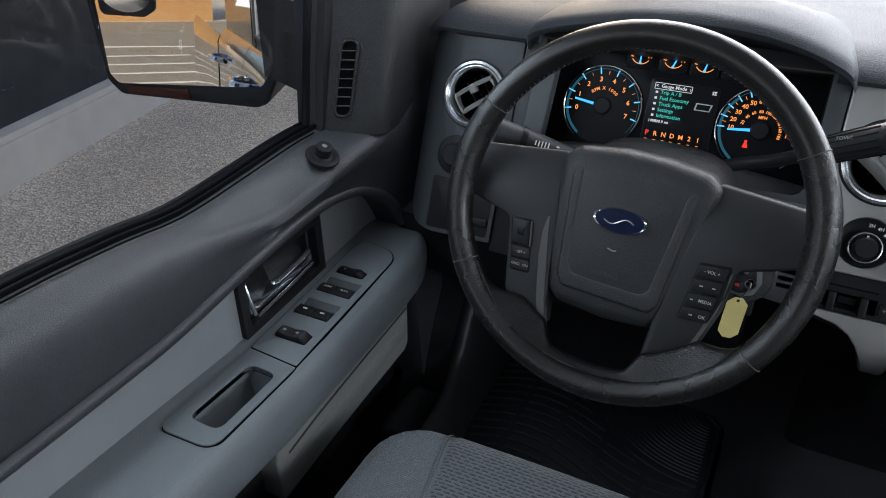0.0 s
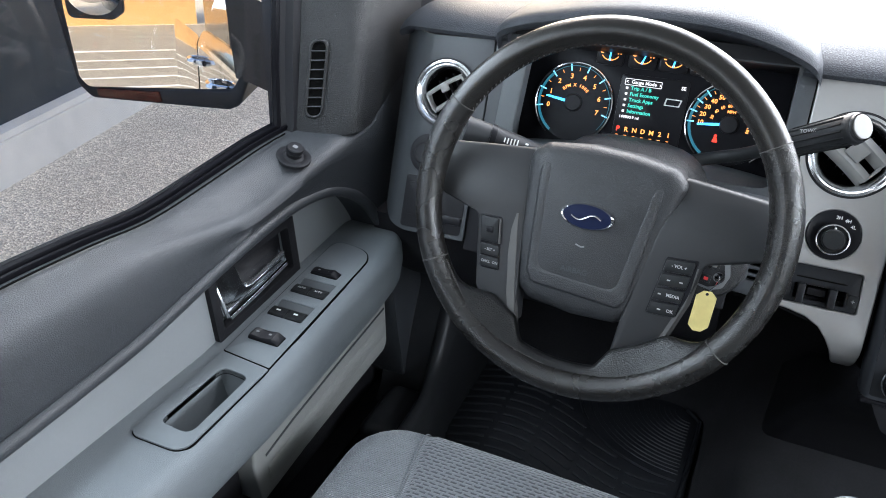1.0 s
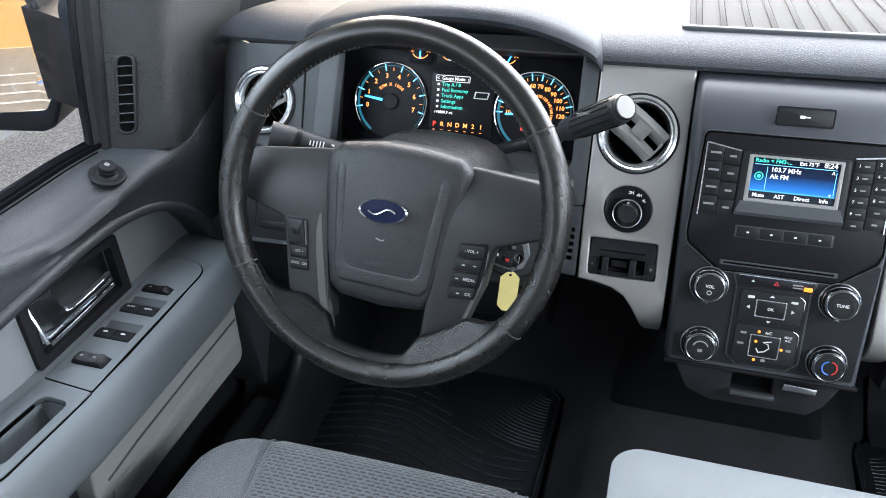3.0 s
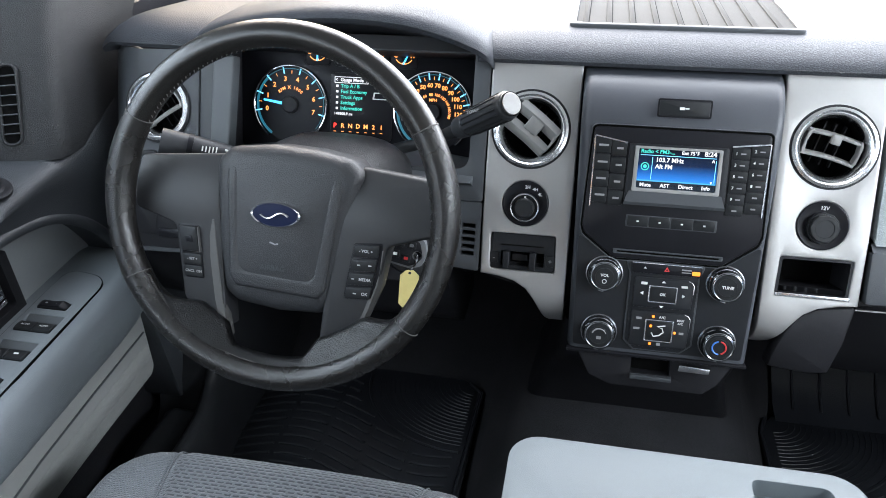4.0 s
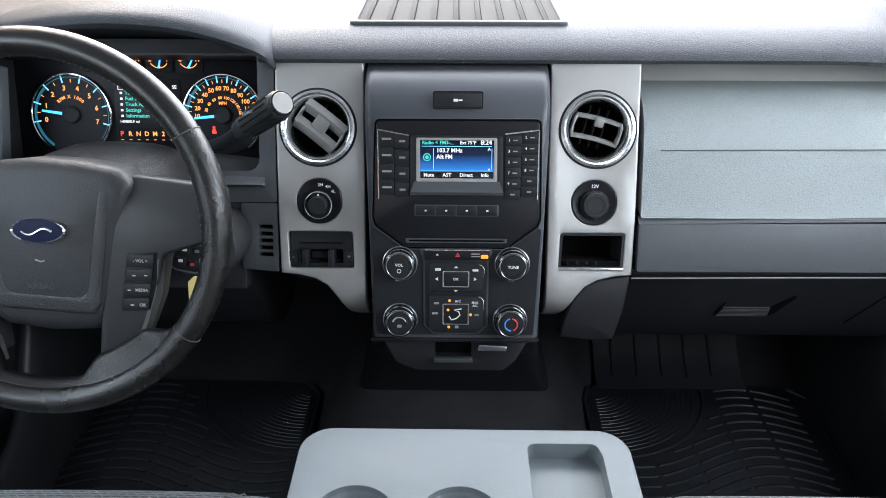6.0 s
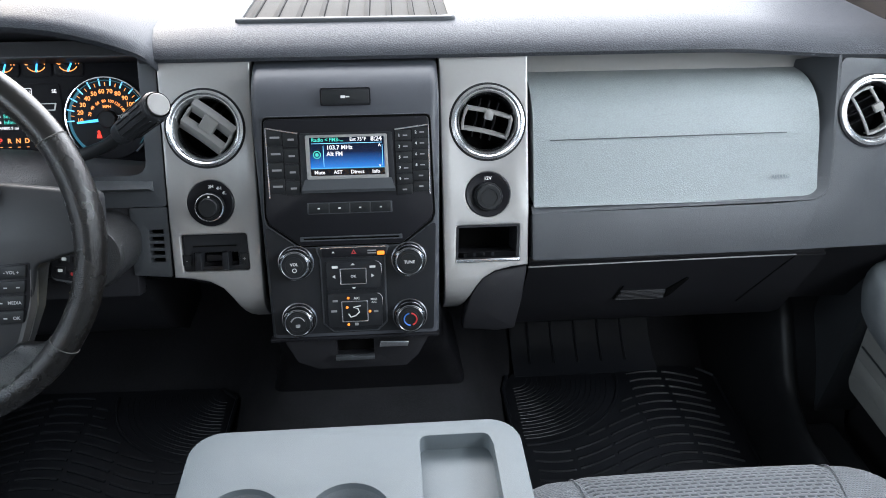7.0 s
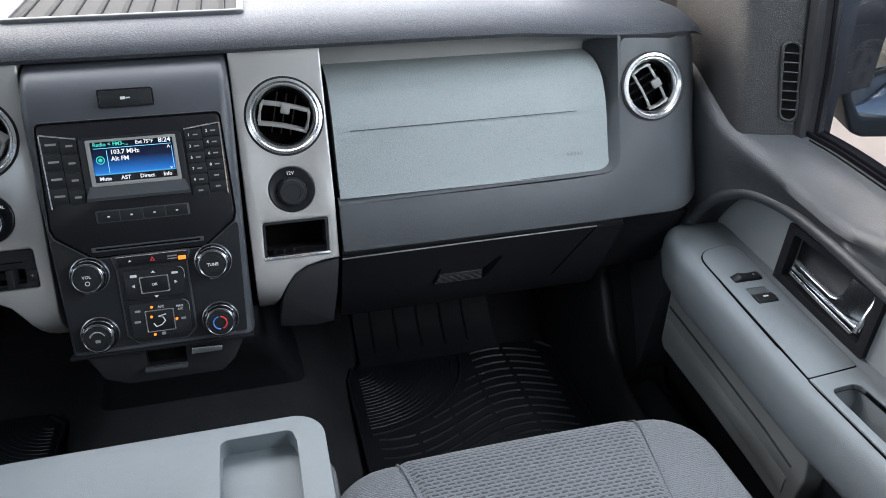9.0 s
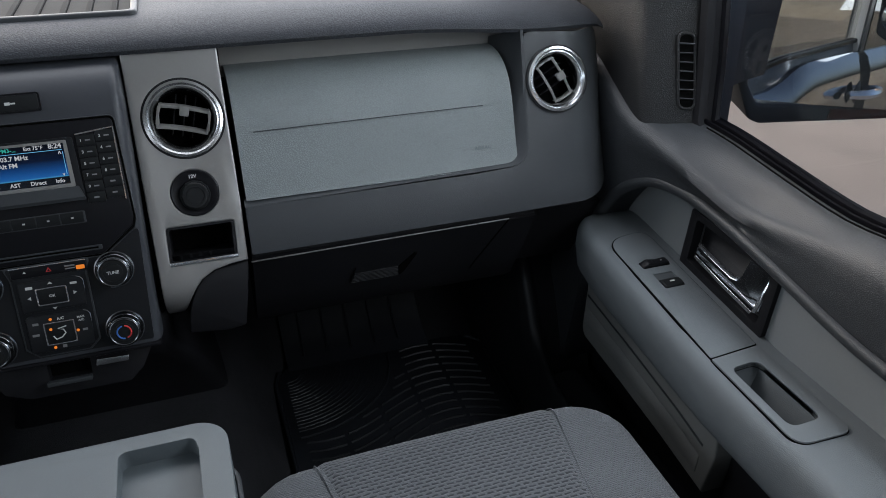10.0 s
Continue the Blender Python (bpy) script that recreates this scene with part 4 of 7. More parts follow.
# keys left of the display: two columns of four; right: two columns of six
for i in range(4):
    for j, (ua, ub) in enumerate(((-0.1035, -0.0835), (-0.0825, -0.0635))):
        v1 = kv(1.2715 - 0.0035 * j) - i * 0.0213
        v0 = v1 - 0.0203 + 0.0012 * j
        kk = part("key", plate(rp([(ua, v0), (ub, v0), (ub, v1), (ua, v1)], 0.0012, 2), 0.002, 0.0048, K, bev=0.0006), KEYM, audio)
        marks("mark", [((ua + ub) / 2 + 0.001, (v0 + v1) / 2, 0.0125 if j == 0 else 0.008, 0.0026)], K, 0.0050, LABEL_DIM, kk)
for i in range(6):
    for j, (ua, ub) in enumerate(((0.0635, 0.0845), (0.0855, 0.1065))):
        v1 = kv(1.2670 + 0.0035 * j) - i * 0.0143
        v0 = v1 - 0.0134
        kk = part("key", plate(rp([(ua, v0), (ub, v0), (ub, v1), (ua, v1)], 0.001, 2), 0.002, 0.0048, K, bev=0.0006), KEYM, audio)
        if i < 5 and i * 2 + j + 1 < 10:
            part("lettering", text_bm([(str(i * 2 + j + 1), 0.0036, ua + 0.005, (v0 + v1) / 2)], K, 0.0050), LABEL, kk)
            marks("mark", [(ua + 0.013, (v0 + v1) / 2, 0.006, 0.0016)], K, 0.0050, LABEL_DIM, kk)
        else:
            marks("mark", [((ua + ub) / 2, (v0 + v1) / 2, 0.006, 0.002)], K, 0.0050, LABEL_DIM, kk)
for ua in (-0.1040, 0.1074):
    part("edge_strip", plate(rect(ua - 0.0008, kv(1.186), ua + 0.0008, kv(1.273), 0.0005, 2), 0.002, 0.0055, K), SATIN, audio)
for ua, ub in ((-0.104, -0.063),):
    part("edge_strip", plate(rp([(ua, kv(1.2725)), (ub, kv(1.2655)), (ub, kv(1.267)), (ua, kv(1.2742))], 0.0004, 1), 0.002, 0.0055, K), SATIN, audio)
part("edge_strip", plate(rp([(0.063, kv(1.2675)), (0.107, kv(1.2725)), (0.107, kv(1.274)), (0.063, kv(1.269))], 0.0004, 1), 0.002, 0.0055, K), SATIN, audio)
# four soft keys under the display
part("preset_frame", plate(rect(-0.0565, kv(1.1635), 0.0565, kv(1.1785), 0.002), 0.002, 0.0036, K, bev=0.0006), SLATE, audio)
for i in range(4):
    u = -0.0413 + i * 0.0275
    kk = part("preset_key", plate(rect(u - 0.0133, kv(1.1645), u + 0.0133, kv(1.1775), 0.001, 2), 0.002, 0.0044, K, bev=0.0007), KEYM, audio)
    marks("mark", [(u, kv(1.171), 0.003, 0.002)], K, 0.0046, LABEL, kk)
# disc slot
part("disc_slot", plate(rect(-0.0685, kv(1.1285), 0.0685, kv(1.1345), 0.001, 2), 0.001, 0.0042, K, [rect(-0.064, kv(1.1302), 0.064, kv(1.1326), 0.0006, 2)], 0.0006), SLATE, st, "slim disc slot")
part("slot_dark", plate(rect(-0.065, kv(1.1298), 0.065, kv(1.133), 0.0006, 2), 0.0, 0.0032, K), VOID, st)
# middle column of switches, with its raised outline
col = [(-0.0505, kv(1.121)), (-0.0445, kv(1.105)), (-0.0445, kv(1.016)), (-0.031, kv(1.0045)), (0.031, kv(1.0045)), (0.0445, kv(1.016)), (0.0445, kv(1.105)), (0.0505, kv(1.121))][::-1]
part("column_rim", plate(rp(col, 0.004), -0.002, 0.0030, K, bev=0.001), SLATE, st)
part("column_face", plate(rp([(u * 0.955, v * 1.0 + (0.0016 if v < 0 else -0.0016)) for u, v in col], 0.004), -0.002, 0.0036, K, bev=0.0006), STACKM, st)
sb = part("switch_strip", plate(rect(-0.0415, kv(1.1065), 0.0455, kv(1.1195), 0.002), 0.003, 0.0055, K, bev=0.0008), GLOSS, st)
part("strip_line", plate(rect(-0.0425, kv(1.1190), 0.0455, kv(1.1202), 0.0005, 1), 0.003, 0.0060, K), SATIN, st)
part("eject_mark", plate([(-0.0275, kv(1.1125)), (-0.0235, kv(1.1125)), (-0.0255, kv(1.1150))], 0.0054, 0.0060, K), LABEL, sb)
part("hazard_mark", plate([(-0.0015, kv(1.1108)), (0.0055, kv(1.1108)), (0.002, kv(1.1165))], 0.0054, 0.0060, K, [[(0.0005, kv(1.1116)), (0.0035, kv(1.1116)), (0.002, kv(1.1145))]]), RED_PRINT, sb)
marks("mark", [(0.0265, kv(1.1145), 0.012, 0.0018), (0.0265, kv(1.1112), 0.012, 0.0014)], K, 0.0058, LABEL_DIM, sb)
part("warning_lamp", plate(rect(0.0335, kv(1.1085), 0.0435, kv(1.1135), 0.001, 2), 0.005, 0.0066, K, bev=0.0005), G_AMBER, sb, "lit amber airbag lamp")
for v0, v1, nm in ((1.0625, 1.101, "menu"), (1.0105, 1.0575, "climate")):
    pp = part(nm + "_pad", plate(rp([(-0.037, kv(v0)), (0.037, kv(v0)), (0.0385, kv(v1) - 0.006), (0.034, kv(v1)), (-0.037, kv(v1))], 0.004), 0.003, 0.0052, K, bev=0.0008), STACKM, st)
    part("edge_light", tube([K @ Vector((0.031, kv(v1) - 0.0006, 0.0054)), K @ Vector((0.0350, kv(v1) - 0.0022, 0.0054)), K @ Vector((0.0382, kv(v1) - 0.0060, 0.0054)), K @ Vector((0.0382, kv(v1) - 0.018, 0.0054))], 0.0006, 5), SATIN, pp)
    cvv = (kv(v0) + kv(v1)) / 2 - (0.001 if nm == "menu" else 0.001)
    hw, hh = (0.0165, 0.0098) if nm == "menu" else (0.0165, 0.0135)
    part("centre_frame", plate(rect(-hw - 0.0018, cvv - hh - 0.0018, hw + 0.0018, cvv + hh + 0.0018, 0.002), 0.005, 0.0068, K, [rect(-hw, cvv - hh, hw, cvv + hh, 0.001, 2)], 0.0005), SATIN, pp)
    cc = part("centre_key", plate(rect(-hw, cvv - hh, hw, cvv + hh, 0.001, 2), 0.005, 0.0062, K, bev=0.0005), KEYM, pp)
    if nm == "menu":
        part("lettering", text_bm([("OK", 0.0036, 0, cvv)], K, 0.0064), LABEL, cc)
        part("arrow_up", plate([(-0.0028, cvv + 0.0155), (0.0028, cvv + 0.0155), (0, cvv + 0.0185)], 0.005, 0.0056, K), LABEL, pp)
        part("arrow_down", plate([(-0.0028, cvv - 0.0155), (0, cvv - 0.0185), (0.0028, cvv - 0.0155)], 0.005, 0.0056, K), LABEL, pp)
        part("arrow_left", plate([(-0.0245, cvv - 0.0025), (-0.0245, cvv + 0.0025), (-0.0285, cvv)], 0.005, 0.0056, K), LABEL, pp)
        part("arrow_right", plate([(0.0245, cvv - 0.0025), (0.0285, cvv), (0.0245, cvv + 0.0025)], 0.005, 0.0056, K), LABEL, pp)
        marks("mark", [(-0.0245, cvv + 0.0135, 0.008, 0.0036), (0.0265, cvv + 0.0125, 0.008, 0.003)], K, 0.0055, LABEL, pp)
    else:
        part("figure_mark", tube([K @ Vector(p) for p in ((-0.009, cvv - 0.003, 0.0066), (-0.006, cvv - 0.008, 0.0066), (0.001, cvv - 0.006, 0.0066), (0.006, cvv - 0.001, 0.0066), (0.004, cvv + 0.004, 0.0066), (-0.002, cvv + 0.006, 0.0066), (0.008, cvv + 0.008, 0.0066))], 0.0009, 5), LABEL, cc)
        part("lettering", text_bm([("A/C", 0.0036, 0.003, cvv + 0.0185), ("MAX", 0.003, 0.0265, cvv + 0.0165), ("A/C", 0.003, 0.0265, cvv + 0.0122)], K, 0.0056), LABEL, pp)
        marks("mark", [(-0.0265, cvv + 0.0155, 0.007, 0.003), (-0.0285, cvv + 0.001, 0.008, 0.003), (0.029, cvv - 0.001, 0.006, 0.003), (0.0015, cvv - 0.0185, 0.005, 0.004)], K, 0.0055, LABEL_DIM, pp)
        for u, v in ((-0.0085, 0.0195), (-0.0105, 0.0062), (0.0205, -0.0005), (-0.0095, -0.0185)):
            part("indicator", lathe([(0.0019, 0), (0.0019, 0.0006), (0, 0.0009)], K @ Matrix.Translation((u, cvv + v, 0.0062)), 12), G_AMBER, pp)
# four round knobs
for u, z, txt in ((-0.0765, 1.1005, "VOL"), (0.0765, 1.1005, "TUNE"), (-0.0768, 1.0235, "fan"), (0.0755, 1.0235, "temp")):
    F = K @ Matrix.Translation((u, kv(z), 0))
    kn = part("rotary_knob", lathe([(0.0245, -0.001), (0.0242, 0.0012), (0.0228, 0.0015), (0.0224, 0.006), (0.0214, 0.009), (0.0208, 0.0095)], F, 40), KNOBRING, st, "chrome-ringed rotary knob")
    part("grip", lathe([(0.0208, 0.006), (0.0203, 0.014), (0.0196, 0.0180), (0.0182, 0.0192)], F, 32), KNOBRING, kn)
    part("ring", lathe([(0.0186, 0.0188), (0.0182, 0.0200), (0.0174, 0.0203), (0.0166, 0.0199), (0.0162, 0.0190)], F, 40), KNOBRING, kn)
    part("cap", lathe([(0.0167, 0.0186), (0.0160, 0.0200), (0.0122, 0.0203), (0.0118, 0.0198), (0.0112, 0.0203), (0, 0.0203)], F, 32), KEYM, kn)
    for a in range(3):
        th = 2 * math.pi * a / 3 + 0.9
        part("grip_rib", plate(rect(-0.0035, 0.0186, 0.0035, 0.0212, 0.0008, 2), 0.008, 0.0175, F @ pose(0, 0, 0, 0, 0, math.degrees(th)), bev=0.0006), KNOBRING, kn)
    if txt in ("VOL", "TUNE"):
        part("lettering", text_bm([(txt, 0.0040, 0, 0.002 if txt == "VOL" else 0)], F, 0.0207), LABEL, kn)
        if txt == "VOL":
            part("power_mark", lathe([(0.0030, 0), (0.0030, 0.0003), (0.0022, 0.0003), (0.0022, 0)], F @ Matrix.Translation((0, -0.006, 0.0205)), 16), LABEL, kn)
    elif txt == "fan":
        part("mark", joined(bars([(0, -0.003, 0.006, 0.004)], F, 0.0207, 0.0002), tube([F @ Vector((0.0095 * math.cos(radians(a)), 0.0095 * math.sin(radians(a)), 0.0206)) for a in range(20, 161, 20)], [0.0006 + 0.0001 * i for i in range(8)], 5)), LABEL_DIM, kn)
    else:
        part("cold_mark", tube([F @ Vector((0.0085 * math.cos(radians(a)), 0.0085 * math.sin(radians(a)), 0.0206)) for a in range(100, 271, 17)], 0.0011, 5), BLUE_PRINT, kn)
        part("warm_mark", tube([F @ Vector((0.0085 * math.cos(radians(a)), 0.0085 * math.sin(radians(a)), 0.0206)) for a in range(-70, 81, 15)], 0.0011, 5), RED_PRINT, kn)
# lower edge, small pocket and badge bar, pedestal
part("lower_lip", plate(rect(-0.118, kv(0.9935), 0.116, kv(0.9985), 0.002), -0.01, 0.004, K, bev=0.0012), GLOSS, st)
low_o = rp([(-0.104, kv(0.993)), (-0.084, kv(0.958)), (-0.055, kv(0.947)), (0.068, kv(0.947)), (0.086, kv(0.962)), (0.104, kv(0.993))], 0.006)
lw = part("lower_tray", plate(low_o, -0.06, -0.014, K, [rect(-0.029, kv(0.967), 0.023, kv(0.991), 0.002)], 0.004), BLACK, st, "dark lower tray with a small pocket")
# pocket's inner shade put into the colour of its back
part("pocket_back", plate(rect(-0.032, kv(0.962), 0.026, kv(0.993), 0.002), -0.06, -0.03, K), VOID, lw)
part("pocket_lip", plate(rect(-0.030, kv(0.9635), 0.024, kv(0.969), 0.001), -0.006, 0.002, K, bev=0.0008), SLATE, lw)
part("badge_bar", plate(rp([(0.031, kv(0.9795)), (0.071, kv(0.9790)), (0.073, kv(0.9865)), (0.033, kv(0.988))], 0.001, 2), -0.004, -0.0005, K, bev=0.0008), SATIN, lw, "plain satin badge bar")
ped = []
for z, w, ya, yb in ((1.0, 0.124, 0.02, 0.12), (0.95, 0.128, 0.03, 0.13), (0.90, 0.132, 0.07, 0.2), (0.80, 0.150, 0.17, 0.35), (0.70, 0.175, 0.23, 0.45), (0.58, 0.21, 0.28, 0.5)):
    ped.append([Vector((x, y, z)) for x, y in rr_loop(-w, w, ya, yb, 0.03, 4)])
part("pedestal", loft(ped), BLACK, st)

# ---- instrument cluster ----
ic = thing("instrument_cluster", "lit instrument cluster with two round gauges and a message display", "gauges", (-0.455, 0.2, 1.2))
C = pose(-0.455, 0.176, 1.253, 90 - 19.3)   # v = (z - 1.253) / 0.944


def cv(z):
    return (z - 1.253) / 0.944


def arc_pts(u, v, r, a0, a1, n, d):
    return [C @ Vector((u + r * math.cos(radians(a0 + (a1 - a0) * i / n)), v + r * math.sin(radians(a0 + (a1 - a0) * i / n)), d)) for i in range(n + 1)]


part("back_plate", plate(rp([(-0.192, cv(1.175)), (0.180, cv(1.175)), (0.184, cv(1.365)), (-0.195, cv(1.365))], 0.02), -0.02, -0.002, C, bev=0.002), DIAL, ic)
part("lower_sill", loft([[C @ Vector((x, v, d)) for v, d in ((-0.095, 0.10), (cv(1.186) + 0.012 * (1 - (x / 0.2) ** 2) - 0.004, 0.045), (cv(1.186) + 0.016 * (1 - (x / 0.2) ** 2), 0.004), (cv(1.186) + 0.010 * (1 - (x / 0.2) ** 2), -0.004), (-0.12, 0.0))] for x in [-0.19 + 0.38 * i / 24 for i in range(25)]]), WELL, ic, "curved shelf below the gauges")


def big_gauge(u, v, r, name, nums, a_first, a_step, needle_at, sweep):
    F = C @ Matrix.Translation((u, v, 0))
    g = part(name, lathe([(r - 0.002, -0.002), (r - 0.0022, 0.0002), (0, 0.0002)], F, 56), DIAL, ic, "round black gauge with lit orange figures")
    # chrome rim, open towards the shelf below
    part("rim", tube(arc_pts(u, v, r, sweep[0], sweep[1], 60, 0.002), 0.0016, 8), CHROME, g)
    ticks, minor = [], []
    for i in range(len(nums)):
        a = a_first + a_step * i
        ticks.append(plate(rect(r - 0.0115, -0.0009, r - 0.001, 0.0009, 0.0004, 1), 0.0004, 0.0010, F @ pose(0, 0, 0, 0, 0, a)))
        if i < len(nums) - 1:
            minor.append(plate(rect(r - 0.012, -0.0004, r - 0.007, 0.0004, 0.0002, 1), 0.0004, 0.0010, F @ pose(0, 0, 0, 0, 0, a + a_step / 2)))
    for b_ in ticks:
        part("tick_mark", b_, G_PALE, g)
    for b_ in minor:
        part("minor_mark", b_, G_ORANGE, g)
    items = []
    for i, n in enumerate(nums):
        a = radians(a_first + a_step * i)
        items.append((n, 0.0071 if len(nums) < 9 else 0.0062, (r - 0.0198) * math.cos(a), (r - 0.0195) * math.sin(a)))
    for it in items:
        part("figure", text_bm([it], F, 0.0008), G_ORANGE, g)
    ring = [(r - 0.0032) * Vector((math.cos(radians(a)), math.sin(radians(a)))) for a in range(132, 239, 4)] + [(r - 0.0072) * Vector((math.cos(radians(a)), math.sin(radians(a)))) for a in range(236, 131, -4)]
    part("halo", plate([(p.x, p.y) for p in ring], 0.0003, 0.0006, F), G_HALO, g, "cyan lit edge of the dial")
    part("halo", tube(arc_pts(u, v, r - 0.0042, -40, 236, 60, 0.0010), 0.0005, 5), G_HALO, g)
    part("needle", plate(rp([(0.008, -0.0022), (r - 0.016, -0.0014), (r - 0.016, 0.0014), (0.008, 0.0022)], 0.0006, 2), 0.003, 0.0042, F @ pose(0, 0, 0, 0, 0, needle_at)), G_CYAN, g, "lit blue needle")
    part("hub", lathe([(0.0130, 0.0005), (0.0125, 0.005), (0.011, 0.0065), (0, 0.0068)], F, 28), BLACK, g)
    return g


tach = big_gauge(-0.112, cv(1.2495), 0.0585, "tachometer", [str(i) for i in range(8)], 191, -29.5, 172, (-48, 234))
part("lettering", text_bm([(c, 0.0048, -0.112 + 0.026 * math.cos(radians(a)), cv(1.2495) + 0.026 * math.sin(radians(a)), "CENTER", a - 90) for c, a in zip("RPM X 1000", [132 - 9.4 * i for i in range(10)])], C, 0.0008), G_ORANGE, tach)
speedo = big_gauge(0.112, cv(1.2495), 0.0585, "speedometer", [str(10 * i) for i in range(1, 13)], 182, -16.8, 186, (-52, 230))
part("inner_scale", text_bm([(str(20 * i), 0.0042, 0.112 + 0.0255 * math.cos(radians(184 - 21.5 * i)), cv(1.2495) + 0.0255 * math.sin(radians(184 - 21.5 * i)), "CENTER", 94 - 21.5 * i) for i in range(1, 10)] + [("MPH", 0.0042, 0.112, cv(1.2495) + 0.0175)], C, 0.0008), G_ORANGE, speedo)
part("belt_lamp", joined(lathe([(0.0022, 0), (0, 0.0006)], C @ Matrix.Translation((0.0975, cv(1.2495) - 0.0175, 0.001)), 12), plate(rp([(0.0935, cv(1.2495) - 0.0265), (0.1015, cv(1.2495) - 0.0265), (0.0995, cv(1.2495) - 0.0195), (0.0955, cv(1.2495) - 0.0195)], 0.001, 2), 0.0006, 0.0012, C)), G_RED, speedo, "red seat belt lamp")
for u, lo, hi, na in ((-0.069, "L", "H", 90), (-0.022, "C", "H", 70), (0.022, "E", "F", 78), (0.0655, "C", "H", 62)):
    sg = part("small_gauge", plate(rect(u - 0.020, cv(1.3065), u + 0.020, cv(1.3315), 0.006), -0.001, 0.0012, C, bev=0.0006), DIAL, ic, "small lit gauge")
    part("scale", tube(arc_pts(u, cv(1.327), 0.0145, 215, 325, 14, 0.0016), 0.0007, 5), G_ORANGE, sg)
    part("lettering", text_bm([(lo, 0.0062, u - 0.0128, cv(1.3245)), (hi, 0.0062, u + 0.0128, cv(1.3245))], C, 0.0016), G_ORANGE, sg)
    part("needle", plate(rp([(-0.002, -0.0013), (0.0125, -0.0009), (0.0125, 0.0009), (-0.002, 0.0013)], 0.0004, 1), 0.002, 0.0028, C @ Matrix.Translation((u, cv(1.3145), 0)) @ pose(0, 0, 0, 0, 0, na)), G_CYAN, sg)
    marks("symbol", [(u, cv(1.3145), 0.004, 0.003)], C, 0.0016, G_ORANGE, sg)
ms = part("message_display", plate(rect(-0.047, cv(1.205), 0.050, cv(1.298), 0.006), -0.002, 0.0012, C, bev=0.0006), GLOSS, ic, "message display with lit menu")
MU = -0.041
part("menu_frame", plate(rect(MU, cv(1.2835), MU + 0.053, cv(1.2925), 0.001, 2), 0.0012, 0.0018, C, [rect(MU + 0.0008, cv(1.2843), MU + 0.0522, cv(1.2917), 0.0006, 2)]), G_WHITE, ms)
part("heading", text_bm([("<  Gauge Mode  \u203a", 0.0050, MU + 0.0265, cv(1.288))], C, 0.0018), G_WHITE, ms)
for i, line in enumerate(("Trip A / B", "Fuel Economy", "Truck Apps", "Settings", "Information")):
    part("menu_line", text_bm([(line, 0.0052, MU + 0.010, cv(1.2795 - 0.0078 * i), "LEFT")], C, 0.0018), G_TEAL, ms)
marks("menu_icon", [(MU + 0.0045, cv(1.2795 - 0.0078 * i), 0.0036, 0.0034) for i in range(5)], C, 0.0018, G_WHITE, ms)
part("odometer", text_bm([("149800.9 mi", 0.0042, MU, cv(1.2405), "LEFT")], C, 0.0018), G_WHITE, ms)
part("compass_heading", text_bm([("SE", 0.0050, 0.0425, cv(1.2875))], C, 0.0018), G_WHITE, ms)
part("model_badge", plate(rp([(0.019, cv(1.2625)), (0.041, cv(1.2625)), (0.044, cv(1.2725)), (0.021, cv(1.2725))], 0.001, 2), 0.0012, 0.0018, C, [rp([(0.0215, cv(1.2640)), (0.0395, cv(1.2640)), (0.0415, cv(1.2710)), (0.0228, cv(1.2710))], 0.001, 2)]), LABEL, ms)
part("gear_selected", text_bm([("P", 0.0072, -0.039, cv(1.2235))], C, 0.0018), G_RED, ms)
for i, c in enumerate("RNDM21"):
    part("gear_letter", text_bm([(c, 0.0066, -0.039 + 0.0122 * (i + 1), cv(1.2235))], C, 0.0018), G_ORANGE, ms)
marks("gear_mark", [(-0.039 + 0.0122 * i, cv(1.2155), 0.004, 0.0008) for i in range(7)], C, 0.0018, G_ORANGE, ms)

# ---- steering wheel ----
W = pose(-0.4447, -0.175, 1.251, 90 - 20.4) @ pose(0, 0, 0, 0, 0, -1.5)
sw = thing("steering_wheel", "black leather-wrapped four-spoke steering wheel, worn at the rim", "steering wheel", (-0.441, -0.15, 1.25))


def rim_arc(a0, a1, n, swell=None, seg=20):
    secs = []
    for i in range(n + 1):
        a = radians(a0 + (a1 - a0) * i / n)
        sc = swell(math.degrees(a)) if swell else 1.0
        ring = []
        for k in range(seg):
            b = 2 * math.pi * k / seg
            rr = 0.1912 + 0.0152 * sc * math.cos(b)
            ring.append(W @ Vector((rr * math.cos(a), rr * math.sin(a), 0.0172 * sc * math.sin(b))))
        secs.append(ring)
    return loft(secs)


def grip_swell(c):
    return lambda a: 1.0 + 0.07 * math.exp(-((a - c) / 14) ** 2)


part("rim_top", rim_arc(32.6, 151, 70), LEATHER_SMOOTH, sw, "smooth worn upper rim")
part("rim_side", rim_arc(-34.8, 32.2, 44, grip_swell(10)), LEATHER, sw)
part("rim_side", rim_arc(151.4, 208, 36, grip_swell(168)), LEATHER, sw)
part("rim_bottom", rim_arc(208.4, 324.8, 66), LEATHER, sw)
for a in (32.4, 151.2, 208.2, -35.0):
    part("seam", tube([W @ Vector(((0.1912 + 0.0154 * math.cos(radians(b))) * math.cos(radians(a)), (0.1912 + 0.0154 * math.cos(radians(b))) * math.sin(radians(a)), 0.0174 * math.sin(radians(b)))) for b in range(0, 360, 18)], 0.0007, 5, closed=True), THREAD, sw)
